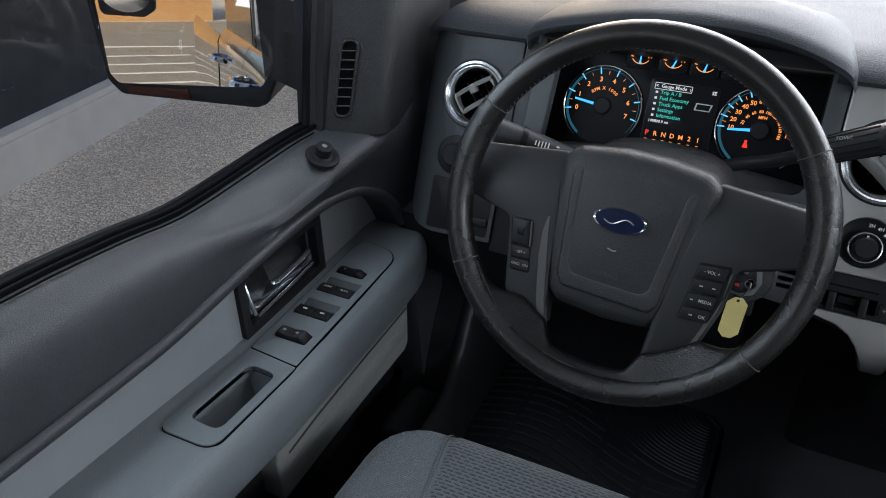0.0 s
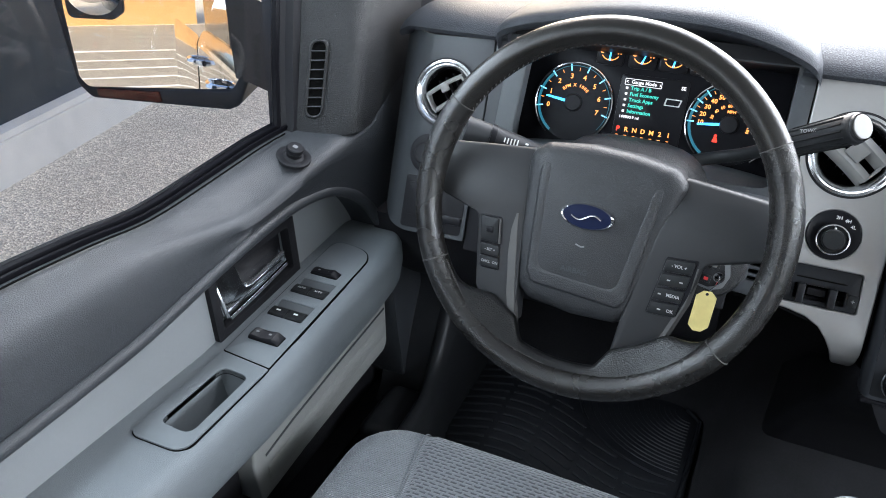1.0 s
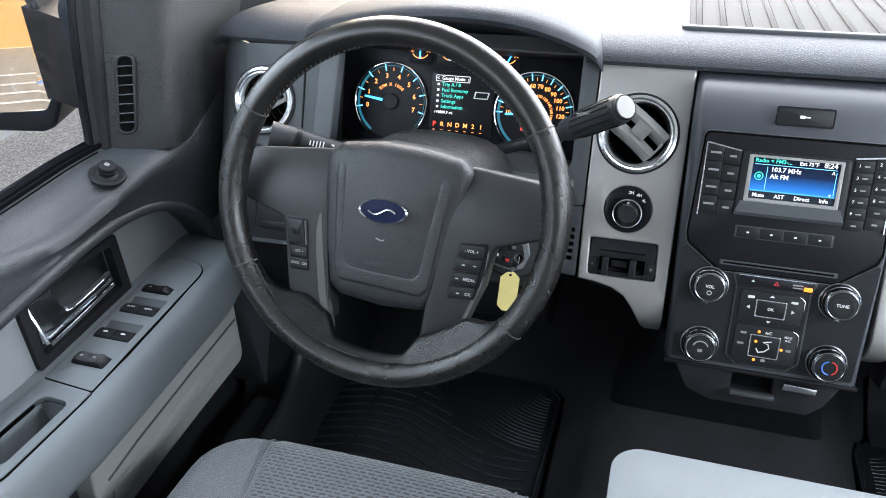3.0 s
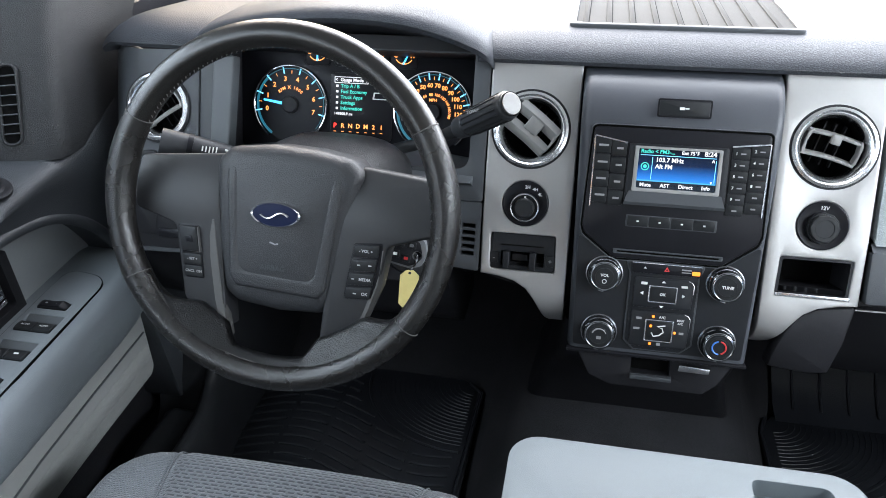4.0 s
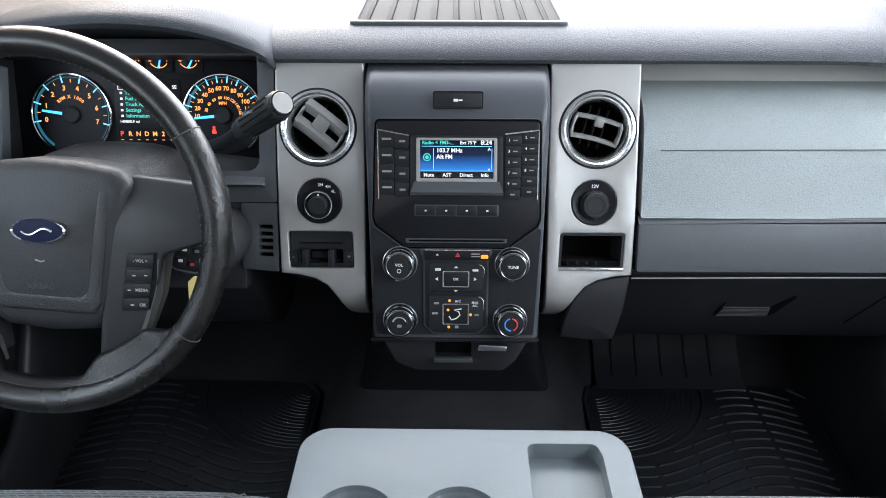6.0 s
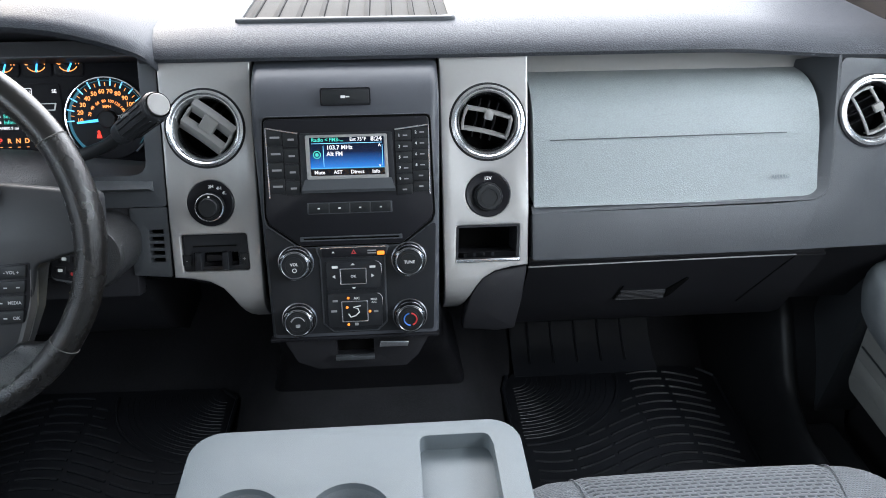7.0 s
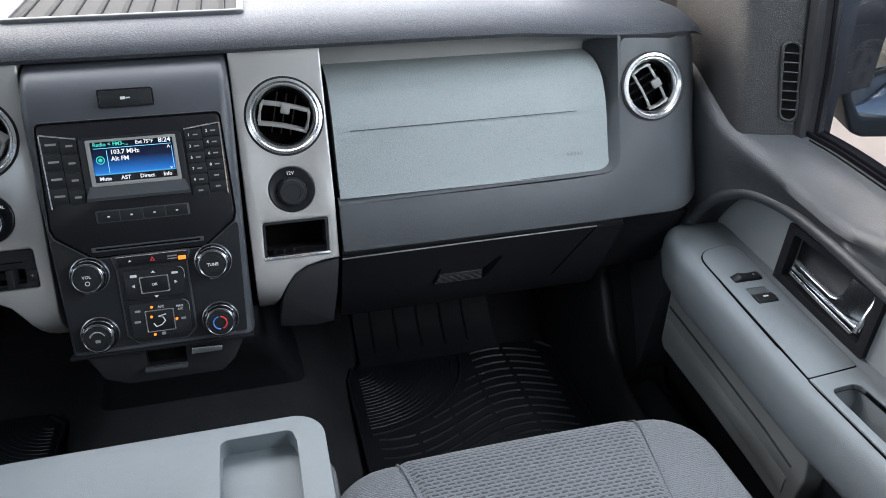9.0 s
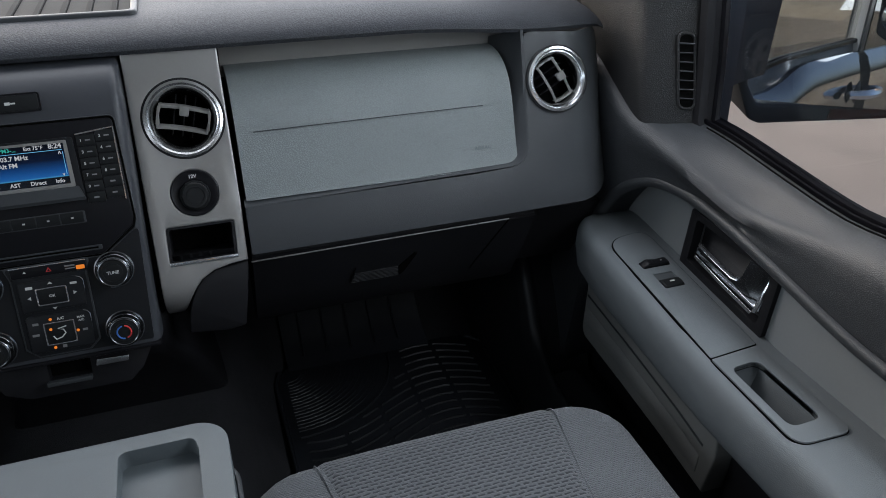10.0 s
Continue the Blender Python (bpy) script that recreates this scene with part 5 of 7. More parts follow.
# stitches along the inner edge
sb_ = []
for i in range(118):
    a = radians(210 + i * 110 / 117) if i < 59 else radians(35 + (i - 59) * 115 / 58)
    for rr, d in ((0.1766, 0.0052),):
        p = W @ Vector((rr * math.cos(a), rr * math.sin(a), d))
        q = W @ Vector(((rr - 0.0004) * math.cos(a + 0.014), (rr - 0.0004) * math.sin(a + 0.014), d - 0.0035))
        sb_.append(tube([p, q], 0.0007, 4))
st_ob = part("stitching", joined(*sb_), THREAD, sw)
st_ob["kind"] = "stuff"


def dome_plate(outline, d0, d1, M, dome, bev, rings=6):
    """A padded plate: rolled edge and slightly domed face."""
    n = len(outline)
    cx, cy = sum(p[0] for p in outline) / n, sum(p[1] for p in outline) / n
    span = max(math.hypot(x - cx, y - cy) for x, y in outline)
    secs = [[M @ Vector((x, y, d0)) for x, y in outline]]
    for k in range(rings + 1):
        a = math.pi / 2 * k / rings
        f = 1 - bev * (1 - math.cos(a)) / span
        secs.append([M @ Vector((cx + (x - cx) * f, cy + (y - cy) * f, d1 - bev * 0.8 * (1 - math.sin(a)))) for x, y in outline])
    f0 = 1 - bev / span
    for k in range(1, 8):
        g = k / 8
        secs.append([M @ Vector((cx + (x - cx) * f0 * (1 - g), cy + (y - cy) * f0 * (1 - g), d1 + dome * (1 - (1 - g) ** 2))) for x, y in outline])
    return loft(secs)


pad_o = rp([(-0.087, 0.052), (-0.070, 0.066), (-0.020, 0.072), (0.030, 0.070), (0.075, 0.063), (0.090, 0.048), (0.079, -0.010), (0.070, -0.060), (0.058, -0.110), (0.046, -0.119), (-0.005, -0.122), (-0.058, -0.116), (-0.074, -0.104), (-0.084, -0.050), (-0.087, 0.0)], [0.015] * 15, 4)
pad = part("airbag_pad", dome_plate(pad_o, -0.075, -0.021, W, 0.008, 0.022), PADW, sw, "padded horn cover", smooth=60)
# raised U-shaped welt on the pad
u_o = rp([(-0.072, 0.062), (-0.064, -0.080), (-0.056, -0.094), (0.046, -0.099), (0.054, -0.088), (0.072, 0.058), (0.058, 0.062), (0.040, -0.072), (0.034, -0.078), (-0.046, -0.074), (-0.052, -0.064), (-0.057, 0.065)][::-1], 0.008, 4)
wl = plate(u_o, -0.03, -0.0172, None, bev=0.0052, seg=4)
for k in range(5):
    bmesh.ops.bisect_plane(wl, geom=wl.verts[:] + wl.edges[:] + wl.faces[:], plane_co=(0, 0.02 + 0.008 * k, 0), plane_no=(0, 1, 0))
for v in wl.verts:
    if v.co.z > -0.029:
        v.co.z += 0.0015 - 0.5 * (v.co.x + 0.006) ** 2 - 6.0 * max(0.0, v.co.y - 0.020) ** 2
wl.transform(W)
part("welt", wl, WELT, pad, "pebbled U-shaped band", smooth=60)
em = part("emblem", lathe([(0.0300, -0.0195), (0.0300, -0.0135), (0.0285, -0.0118), (0.0268, -0.0130)], W @ Matrix.Translation((-0.0055, -0.005, 0.004)) @ Matrix.Diagonal((1, 0.46, 1, 1)), 44), CHROME, pad, "plain blue oval badge in a chrome rim")
part("emblem_field", lathe([(0.0272, -0.018), (0.0270, -0.0132), (0, -0.0118)], W @ Matrix.Translation((-0.0055, -0.005, 0.004)) @ Matrix.Diagonal((1, 0.46, 1, 1)), 36), BLUE_ENAMEL, em)
part("emblem_bar", tube([W @ Vector((-0.0055 + x, -0.0055 + 0.0035 * math.sin(x * 190), -0.0072)) for x in [-0.0165 + 0.033 * i / 16 for i in range(17)]], 0.0017, 6, flat=0.6), SATIN, em)
part("horn_mark", tube([W @ Vector(p) for p in ((-0.012, -0.0375, -0.0128), (-0.006, -0.0395, -0.0128), (-0.002, -0.0385, -0.0128))], 0.0009, 5), LABEL_DIM, pad)
part("lettering", text_bm([("AIRBAG", 0.0062, -0.008, -0.0675)], W, -0.0140), SLATE, pad)
# spokes, bowed and rolled back along the upper edge
def spoke_bm(outline):
    bm = plate(outline, -0.055, -0.026, None, bev=0.007, seg=4)
    for k in range(9):
        bmesh.ops.bisect_plane(bm, geom=bm.verts[:] + bm.edges[:] + bm.faces[:], plane_co=(0, -0.02 + 0.009 * k, 0), plane_no=(0, 1, 0))
    for v in bm.verts:
        if v.co.z > -0.05:
            v.co.z += 0.004 - 0.020 * max(0.0, (v.co.y + 0.015) / 0.07) ** 2
    bm.transform(W)
    return bm


ls = rp([(-0.188, 0.046), (-0.188, -0.014), (-0.134, -0.030), (-0.121, -0.118), (-0.098, -0.133), (-0.066, -0.152), (-0.070, -0.110), (-0.080, 0.0), (-0.083, 0.056)], [0.006, 0.01, 0.012, 0.012, 0.006, 0.004, 0.0, 0.0, 0.006])
part("spoke", spoke_bm(ls), SPOKE, sw)
rs = rp([(0.083, 0.056), (0.188, 0.046), (0.188, -0.010), (0.124, -0.030), (0.1155, -0.080), (0.0985, -0.124), (0.069, -0.146), (0.048, -0.156), (0.052, -0.105), (0.070, 0.0)], [0.006, 0.008, 0.012, 0.012, 0.01, 0.006, 0.004, 0.006, 0.0, 0.0])
part("spoke", spoke_bm(rs), SPOKE, sw)
part("spoke_trim", loft([[W @ Vector((u + du * k, v, d)) for du, d in ((-0.010, -0.026), (-0.008, -0.0212), (0.004, -0.0212), (0.006, -0.026), (0.004, -0.036), (-0.008, -0.036))] for u, v, k in ((-0.0860, -0.020, 0.2), (-0.0855, -0.040, 0.6), (-0.0825, -0.065, 0.8), (-0.0750, -0.115, 0.8), (-0.0690, -0.140, 0.7), (-0.0640, -0.158, 0.5))]), STRIP, sw, "grey satin edge strip")
part("spoke_trim", loft([[W @ Vector((u + du, v, d)) for du, d in ((0.004, -0.028), (0.0, -0.0215), (-0.0045, -0.022), (-0.006, -0.035), (0.002, -0.036))][::-1] for u, v in ((0.1195, -0.034), (0.1150, -0.075), (0.1045, -0.108), (0.0960, -0.128))]), STRIP, sw, "grey satin edge strip")
# leather flange that runs from the rim onto the spokes
def flange_width(a):
    def hump(lo, hi, top, soft):
        d = lo - a if a < lo else (a - hi if a > hi else 0.0)
        return top * math.exp(-(d / soft) ** 2)
    return max(hump(233, 243, 0.026, 9), hump(291, 311, 0.026, 8), hump(236, 300, 0.008, 10))


for a0, a1 in ((205, 330),):
    secs = []
    for i in range(int((a1 - a0) / 1.5) + 1):
        a = a0 + 1.5 * i
        wd = flange_width(a)
        r1 = 0.1912 - 0.010
        r0 = r1 - 0.004 - wd
        dp = -0.002 - 0.55 * wd
        ring = [(r1, 0.010), (r1 - 0.5 * (r1 - r0), 0.5 * (0.006 + dp + 0.006)), (r0 + 0.004, dp + 0.007), (r0 + 0.001, dp + 0.004), (r0, dp), (r0 + 0.002, dp - 0.010), (r0 + 0.006, dp - 0.014), (r1, -0.012)]
        ca, sa = math.cos(radians(a)), math.sin(radians(a))
        secs.append([W @ Vector((r * ca, r * sa, d)) for r, d in ring])
    part("spoke_cuff", loft(secs), FLANGE, sw, "leather flange running onto the spokes", smooth=70)
# switch pads on the spokes
mp_o = rp([(0.0845, -0.0285), (0.1190, -0.0255), (0.1175, -0.062), (0.1085, -0.0915), (0.0755, -0.0935)][::-1], 0.003)
mpad = part("media_switch_pad", plate(mp_o, -0.03, -0.0215, W, bev=0.0012), GLOSS, sw, "black media switch pad")
for i in range(4):
    f = i * 0.0163
    q = rp([(0.0862 - f * 0.14, -0.0305 - f), (0.1160 - f * 0.14, -0.0285 - f), (0.1140 - f * 0.14, -0.0425 - f), (0.0842 - f * 0.14, -0.0445 - f)][::-1], 0.0015, 3)
    kk = part("key", plate(q, -0.022, -0.0192, W, bev=0.0008), KEYM, mpad)
    t = [[("- VOL +", 0.0034, 0.100, -0.0365)], None, [("MEDIA", 0.0034, 0.1005, -0.0692)], [("OK", 0.0036, 0.1010, -0.0860)]][i]
    if t:
        part("lettering", text_bm(t, W, -0.0189), LABEL_MID, kk)
    if i != 0:
        part("mark", bars([[0, 0, 0, 0], [0.0925, -0.0530, 0.0036, 0.0014], [0.0865, -0.0695, 0.0032, 0.0014], [0.0895, -0.0862, 0.0038, 0.0014]][i:i + 1] + ([[0.1055, -0.0525, 0.0036, 0.0014]] if i == 1 else []), W, -0.0190, 0.0002), LABEL_MID, kk)
cpad = part("cruise_switch_pad", plate(rp([(-0.1310, -0.0285), (-0.1035, -0.0285), (-0.0955, -0.092), (-0.1195, -0.0925)][::-1], 0.003), -0.03, -0.0215, W, bev=0.0012), GLOSS, sw, "black cruise switch pad")
part("five_way_key", plate(rp([(-0.1290, -0.0305), (-0.1060, -0.0305), (-0.1020, -0.0600), (-0.1240, -0.0600)][::-1], 0.002), -0.022, -0.0180, W, bev=0.0035), KEYM, cpad)
part("centre_key", plate(rp([(-0.1195, -0.0415), (-0.1110, -0.0415), (-0.1100, -0.0490), (-0.1185, -0.0490)][::-1], 0.0008, 2), -0.02, -0.0170, W, bev=0.0006), GLOSS, cpad)
part("edge_light", plate(rp([(-0.1052, -0.0305), (-0.1040, -0.0305), (-0.1000, -0.0600), (-0.1014, -0.0600)][::-1], 0.0003, 1), -0.022, -0.0178, W), STRIP, cpad)
for i, t in enumerate(("- SET +", "CNCL  ON")):
    v = -0.0640 - i * 0.0145
    kk = part("key", plate(rp([(-0.1235 + i * 0.0015, v + 0.001), (-0.1000 + i * 0.002, v + 0.001), (-0.0985 + i * 0.002, v - 0.0115), (-0.1215 + i * 0.0015, v - 0.0115)][::-1], 0.0015, 3), -0.022, -0.0192, W, bev=0.0008), KEYM, cpad)
    part("lettering", text_bm([(t, 0.0031, -0.1105 + i * 0.002, v - 0.0050)], W, -0.0189), LABEL_DIM, kk)

# ---- steering column, stalks, key ----
cl = thing("steering_column", "dark steering column shroud with stalks", "steering column", (-0.441, 0.0, 1.2))
secs = []
for d, w, h, off in ((-0.075, 0.050, 0.046, 0.0), (-0.085, 0.062, 0.055, 0.0), (-0.14, 0.090, 0.074, 0.004), (-0.20, 0.100, 0.085, 0.0), (-0.22, 0.101, 0.086, -0.001), (-0.32, 0.090, 0.085, -0.015), (-0.36, 0.07, 0.07, -0.02)):
    secs.append([W @ Vector((w * (abs(math.cos(a)) ** 0.6) * (1 if math.cos(a) > 0 else -1), off + h * (abs(math.sin(a)) ** 0.7) * (1 if math.sin(a) > 0 else -1), d)) for a in [2 * math.pi * k / 32 for k in range(32)]])
part("shroud", loft(secs), CHARCOAL, cl, smooth=60)
stalk = [(-0.52, -0.02, 1.235), (-0.56, -0.035, 1.248), (-0.595, -0.05, 1.262), (-0.64, -0.068, 1.278)]
sk = part("turn_signal_stalk", tube(curve_pts(stalk, 6), [0.0135 + 0.0055 * i / 18 for i in range(19)], 16), STALKM, cl, "black turn signal and wiper stalk")
part("stalk_ring", tube([(-0.606, -0.0545, 1.2663), (-0.612, -0.057, 1.2685)], 0.0192, 16), GLOSS, sk)
SD = (Vector((-0.64, -0.068, 1.278)) - Vector((-0.56, -0.035, 1.248))).normalized()
SN = (Vector((0.42, -0.72, 0.55)) - SD * SD.dot(Vector((0.42, -0.72, 0.55)))).normalized()
SK = Matrix((SD, SN.cross(SD), SN)).transposed().to_4x4()
SK.translation = Vector((-0.585, -0.0455, 1.2576))
marks("mark", [(-0.004 + 0.0042 * i, 0.0, 0.0016, 0.011 - 0.0012 * i) for i in range(5)] + [(-0.016, 0.002, 0.004, 0.0035), (-0.016, -0.004, 0.004, 0.0025)], SK, 0.0186, LABEL, sk)
lever = thing("shift_lever", "black column shift lever with a satin end cap", "gear lever", (-0.30, -0.03, 1.28))
A, B = Vector((-0.312, 0.068, 1.252)), Vector((-0.203, -0.035, 1.341))
dirv = (B - A).normalized()
part("arm", tube(curve_pts([(-0.385, 0.075, 1.225), (-0.345, 0.082, 1.236), A, A + dirv * 0.05], 5), 0.0085, 14), KEYM, lever)
Q = Matrix.Translation(A) @ dirv.to_track_quat("Z", "Y").to_matrix().to_4x4()
L_ = (B - A).length
part("grip", lathe([(0.0105, L_ * 0.30), (0.0140, L_ * 0.33), (0.0150, L_ * 0.40), (0.0152, L_ * 0.46), (0.0146, L_ * 0.465), (0.0146, L_ * 0.475), (0.0158, L_ * 0.48), (0.0166, L_ * 0.75), (0.0170, L_ * 0.955), (0.0160, L_ * 0.975), (0.0152, L_ * 0.98), (0.0150, L_ * 0.99), (0.0144, L_)], Q, 28), STALKM, lever)
for i in range(14):
    a = 2 * math.pi * i / 14
    part("grip_rib", tube([Q @ Vector((0.0162 * math.cos(a), 0.0162 * math.sin(a), L_ * 0.50)), Q @ Vector((0.0170 * math.cos(a), 0.0170 * math.sin(a), L_ * 0.93))], 0.0011, 5), KEYM, lever)
part("end_cap", lathe([(0.0130, L_ * 0.985), (0.0130, L_ * 1.003), (0.0124, L_ * 1.006), (0, L_ * 1.006)], Q, 28), VANE, lever, "satin silver end cap")
part("lettering", text_bm([("TOW/HAUL", 0.0042, 0, 0)], look(A + dirv * L_ * 0.70 + Vector((-0.010, -0.0125, 0.0095)), A + dirv * L_ * 0.70 + Vector((0.03, 0.05, -0.04)), 0) @ pose(0, 0, 0, 0, 0, 24)), LABEL_DIM, lever)

key = thing("ignition_key", "black remote key in the ignition with a yellow paper tag", "key", (-0.33, -0.07, 1.14))
KB = look((-0.3195, -0.086, 1.1635), (-0.275, -0.63, 1.339)) @ pose(0, 0, 0, 0, 180, 8) @ Matrix.Diagonal((1.22, 1.22, 1.22, 1))
part("lock_barrel", lathe([(0.016, -0.06), (0.016, -0.012), (0.014, -0.009), (0, -0.009)], KB, 24), BLACK, cl)
part("lock_housing", lathe([(0.036, -0.14), (0.036, -0.038), (0.033, -0.032), (0.018, -0.030), (0, -0.030)], KB, 32), CHARCOAL, cl)
shell = rp([(-0.021, -0.0145), (0.006, -0.0175), (0.0165, -0.0125), (0.0200, 0.0005), (0.0160, 0.0130), (0.004, 0.0165), (-0.020, 0.0140)], 0.006, 5)
kbody = part("fob", plate(shell, -0.007, 0.004, KB, [circ(0.0105, -0.0030, 0.0042, 16)], 0.003, 3), FOB, key, "grey fob shell")
part("fob_face", plate([(x * 0.86 - 0.0022, y * 0.84) for x, y in shell], 0.003, 0.0056, KB, [circ(0.0105, -0.0030, 0.0052, 16)], 0.0008), BLACK, kbody)
for x, y, m in ((-0.0085, 0.0075, LABEL), (0.0035, 0.0070, FOB), (-0.0120, -0.0040, LABEL), (-0.0005, -0.0070, RED_PRINT)):
    button = part("button", plate(rect(x - 0.0046, y - 0.0038, x + 0.0046, y + 0.0038, 0.0012, 3), 0.005, 0.0064, KB, bev=0.0006), KEYM, kbody)
    part("mark", bars([(x, y, 0.0042, 0.0030)], KB, 0.0065, 0.0002), m, button)
part("split_ring", tube([KB @ Vector((0.0062 + 0.0066 * math.cos(a) * 0.6 + 0.0030 * math.sin(a), -0.0105 + 0.0092 * math.sin(a), 0.0035 + 0.004 * math.cos(a))) for a in [2 * math.pi * i / 24 for i in range(24)]], 0.0011, 6, closed=True), CHROME, key)
TG = Matrix.Translation(KB @ Vector((0.0055, -0.0185, 0.006))) @ pose(0, 0, 0, 82, 6, 14)
part("tag", plate(rp([(-0.0045, -0.053), (0.0045, -0.053), (0.0118, -0.046), (0.0118, -0.007), (0.0045, 0.0), (-0.0045, 0.0), (-0.0118, -0.007), (-0.0118, -0.046)], 0.0008, 2), -0.0004, 0.0004, TG, [circ(0, -0.004, 0.002, 12)]), TAG, key, "creased yellow paper tag")

# ---- doors ----
BELT = [(-1.06, 1.24), (-0.50, 1.225), (-0.40, 1.217), (-0.34, 1.208), (-0.29, 1.209), (-0.19, 1.216), (-0.11, 1.222), (0.03, 1.222), (0.3, 1.222)]
RIDGE = [(-1.06, 1.10), (-0.48, 1.106), (-0.40, 1.110), (-0.30, 1.124), (-0.20, 1.136), (-0.11, 1.140), (-0.05, 1.138), (-0.012, 1.126), (0.018, 1.104), (0.045, 1.074), (0.068, 1.039), (0.088, 1.0), (0.105, 0.93), (0.110, 0.80), (0.116, 0.62), (0.24, 0.62)]
CREST = [(-1.06, 0.892, 1.205), (-0.55, 0.892, 1.202), (-0.44, 0.893, 1.192), (-0.36, 0.892, 1.178), (-0.29, 0.889, 1.166), (-0.20, 0.882, 1.164), (-0.10, 0.869, 1.184), (-0.04, 0.858, 1.200), (0.015, 0.8500, 1.207), (0.05, 0.8465, 1.217), (0.11, 0.8500, 1.242), (0.17, 0.8600, 1.262), (0.24, 0.872, 1.275)]
ARMTOP = [(-1.06, 1.012), (-0.50, 1.004), (-0.30, 1.0), (-0.10, 1.015), (0.0, 1.022), (0.06, 1.026), (0.12, 1.020)]
ARMEDGE = [(-1.06, 0.796), (-0.06, 0.793), (-0.02, 0.793), (0.02, 0.795), (0.05, 0.802), (0.075, 0.817), (0.092, 0.840), (0.102, 0.872)]


def smooth_at(table, y):
    k = 0.018
    vals = [lerp_at(table, y + d) for d in (-k, 0, k)]
    if isinstance(vals[0], (list, tuple)):
        return [sum(c) / 3 for c in zip(*vals)]
    return sum(vals) / 3


def build_door(s, name, label):
    d = thing(name, label, "door", (s * 0.93, -0.4, 0.5), group="front doors", kind="structure")

    def P(x, y, z):
        return Vector((s * x, y, z))

    XP = Matrix(((0, 0, -s, 0), (1, 0, 0, 0), (0, 1, 0, 0), (0, 0, 0, 1)))   # plates in (y, z), depth grows into the cab

    def side_plate(outline, x_back, x_face, holes=(), bev=0.0, seg=2):
        return plate(outline, -x_back, -x_face, XP, holes, bev, seg)

    ys = [0.23, 0.19, 0.16, 0.13, 0.12, 0.112, 0.106, 0.10, 0.09, 0.08, 0.07, 0.06, 0.05, 0.04, 0.03, 0.02, 0.01, 0.0, -0.01] + [-0.02 - 0.02 * i for i in range(29)] + [-0.66, -0.75, -0.85, -0.95, -1.06]
    secs = []
    for y in ys:
        zb, zr = smooth_at(BELT, y), smooth_at(RIDGE, y)
        xc, zc = smooth_at(CREST, y)
        xr = smooth_at([(-1.06, 0.893), (-0.13, 0.893), (-0.05, 0.876), (0.02, 0.860), (0.10, 0.856), (0.24, 0.856)], y)
        zb = max(zb, zc + 0.004) if y > 0.03 else zb
        prof = [(0.965, zb - 0.06), (0.958, zb - 0.004), (0.950, zb), (0.938, zb - 0.001), (0.5 * (0.938 + xc), 0.55 * zb + 0.45 * zc + 0.002), (xc + 0.022, zc + 0.010), (xc + 0.011, zc + 0.0055), (xc + 0.0035, zc - 0.002), (xc, zc - 0.012),
                (0.7 * xc + 0.3 * xr, 0.6 * zc + 0.4 * zr), (0.3 * xc + 0.7 * xr - 0.002, 0.25 * zc + 0.75 * zr), (xr - 0.006, zr + 0.008), (xr - 0.006, zr + 0.002), (xr - 0.001, zr - 0.003), (xr + 0.02, zr - 0.004), (0.965, zr)]
        # towards the rear the edge melts into one full round
        k = max(0.0, min(1.0, (-0.20 - y) / 0.20))
        k = 0.75 * k * k * (3 - 2 * k)
        for i in range(4, 11):
            a = radians(90 * (1 - (i - 3) / 8))
            ex, ez = 0.938 - (0.944 - xr) * math.cos(a) ** 0.75, zr + 0.008 + (zb - zr - 0.009) * math.sin(a) ** 0.75
            prof[i] = (prof[i][0] * (1 - k) + ex * k, prof[i][1] * (1 - k) + ez * k)
        secs.append([P(x, y, z) for x, z in prof])
    part("upper_pad", loft(secs), DOORPAD, d, "grained charcoal upper door pad", smooth=60)
    # bead along the pad's lower edge and round the arch in front
    arch = [(-1.06, 1.094), (-0.70, 1.095), (-0.48, 1.100), (-0.40, 1.105), (-0.30, 1.119), (-0.20, 1.131), (-0.11, 1.137), (-0.05, 1.135), (-0.012, 1.122), (0.018, 1.100), (0.045, 1.070), (0.068, 1.035)]
    path = curve_pts([P(lerp_at([(-1.06, 0.889), (-0.12, 0.889), (-0.03, 0.872), (0.02, 0.859), (0.07, 0.854)], y), y, z) for y, z in arch], 4)
    part("bead", tube(path, 0.0095, 12), DOORPAD, d)
    part("belt_lip", tube([P(0.9285, y, smooth_at(BELT, y) + 0.0006) for y in [-0.06 - 0.03 * i for i in range(20)] + [-0.8, -1.06]], 0.0012, 6), VOID, d)
    # cloth insert
    part("insert", side_plate([(0.10, 0.98), (0.10, 1.135), (-1.06, 1.125), (-1.06, 0.98)], 0.94, 0.912, [rp([(-0.102, 1.022), (-0.105, 1.102), (-0.273, 1.099), (-0.271, 1.012)], 0.006)]), STONE_CLOTH, d, "light grey cloth insert")
    # latch handle in a dark bezel
    bo = rp([(-0.090, 1.012), (-0.095, 1.111), (-0.285, 1.106), (-0.282, 1.002)][::-1], 0.004)
    bi = rp([(-0.106, 1.026), (-0.110, 1.099), (-0.270, 1.097), (-0.268, 1.016)][::-1], 0.006)
    bz = part("handle_bezel", side_plate(bo, 0.92, 0.904, [bi], 0.003), BLACK, d, "dark brown-black handle bezel")
    part("handle_recess", side_plate(bi, 0.95, 0.9285), VOID, bz)
    lv = side_plate(rp([(-0.121, 1.040), (-0.119, 1.061), (-0.206, 1.053), (-0.214, 1.059), (-0.217, 1.093), (-0.263, 1.091), (-0.262, 1.027)][::-1], [0.004, 0.003, 0.004, 0.006, 0.005, 0.004, 0.004], 4), 0.924, 0.901, (), 0.005, 4)
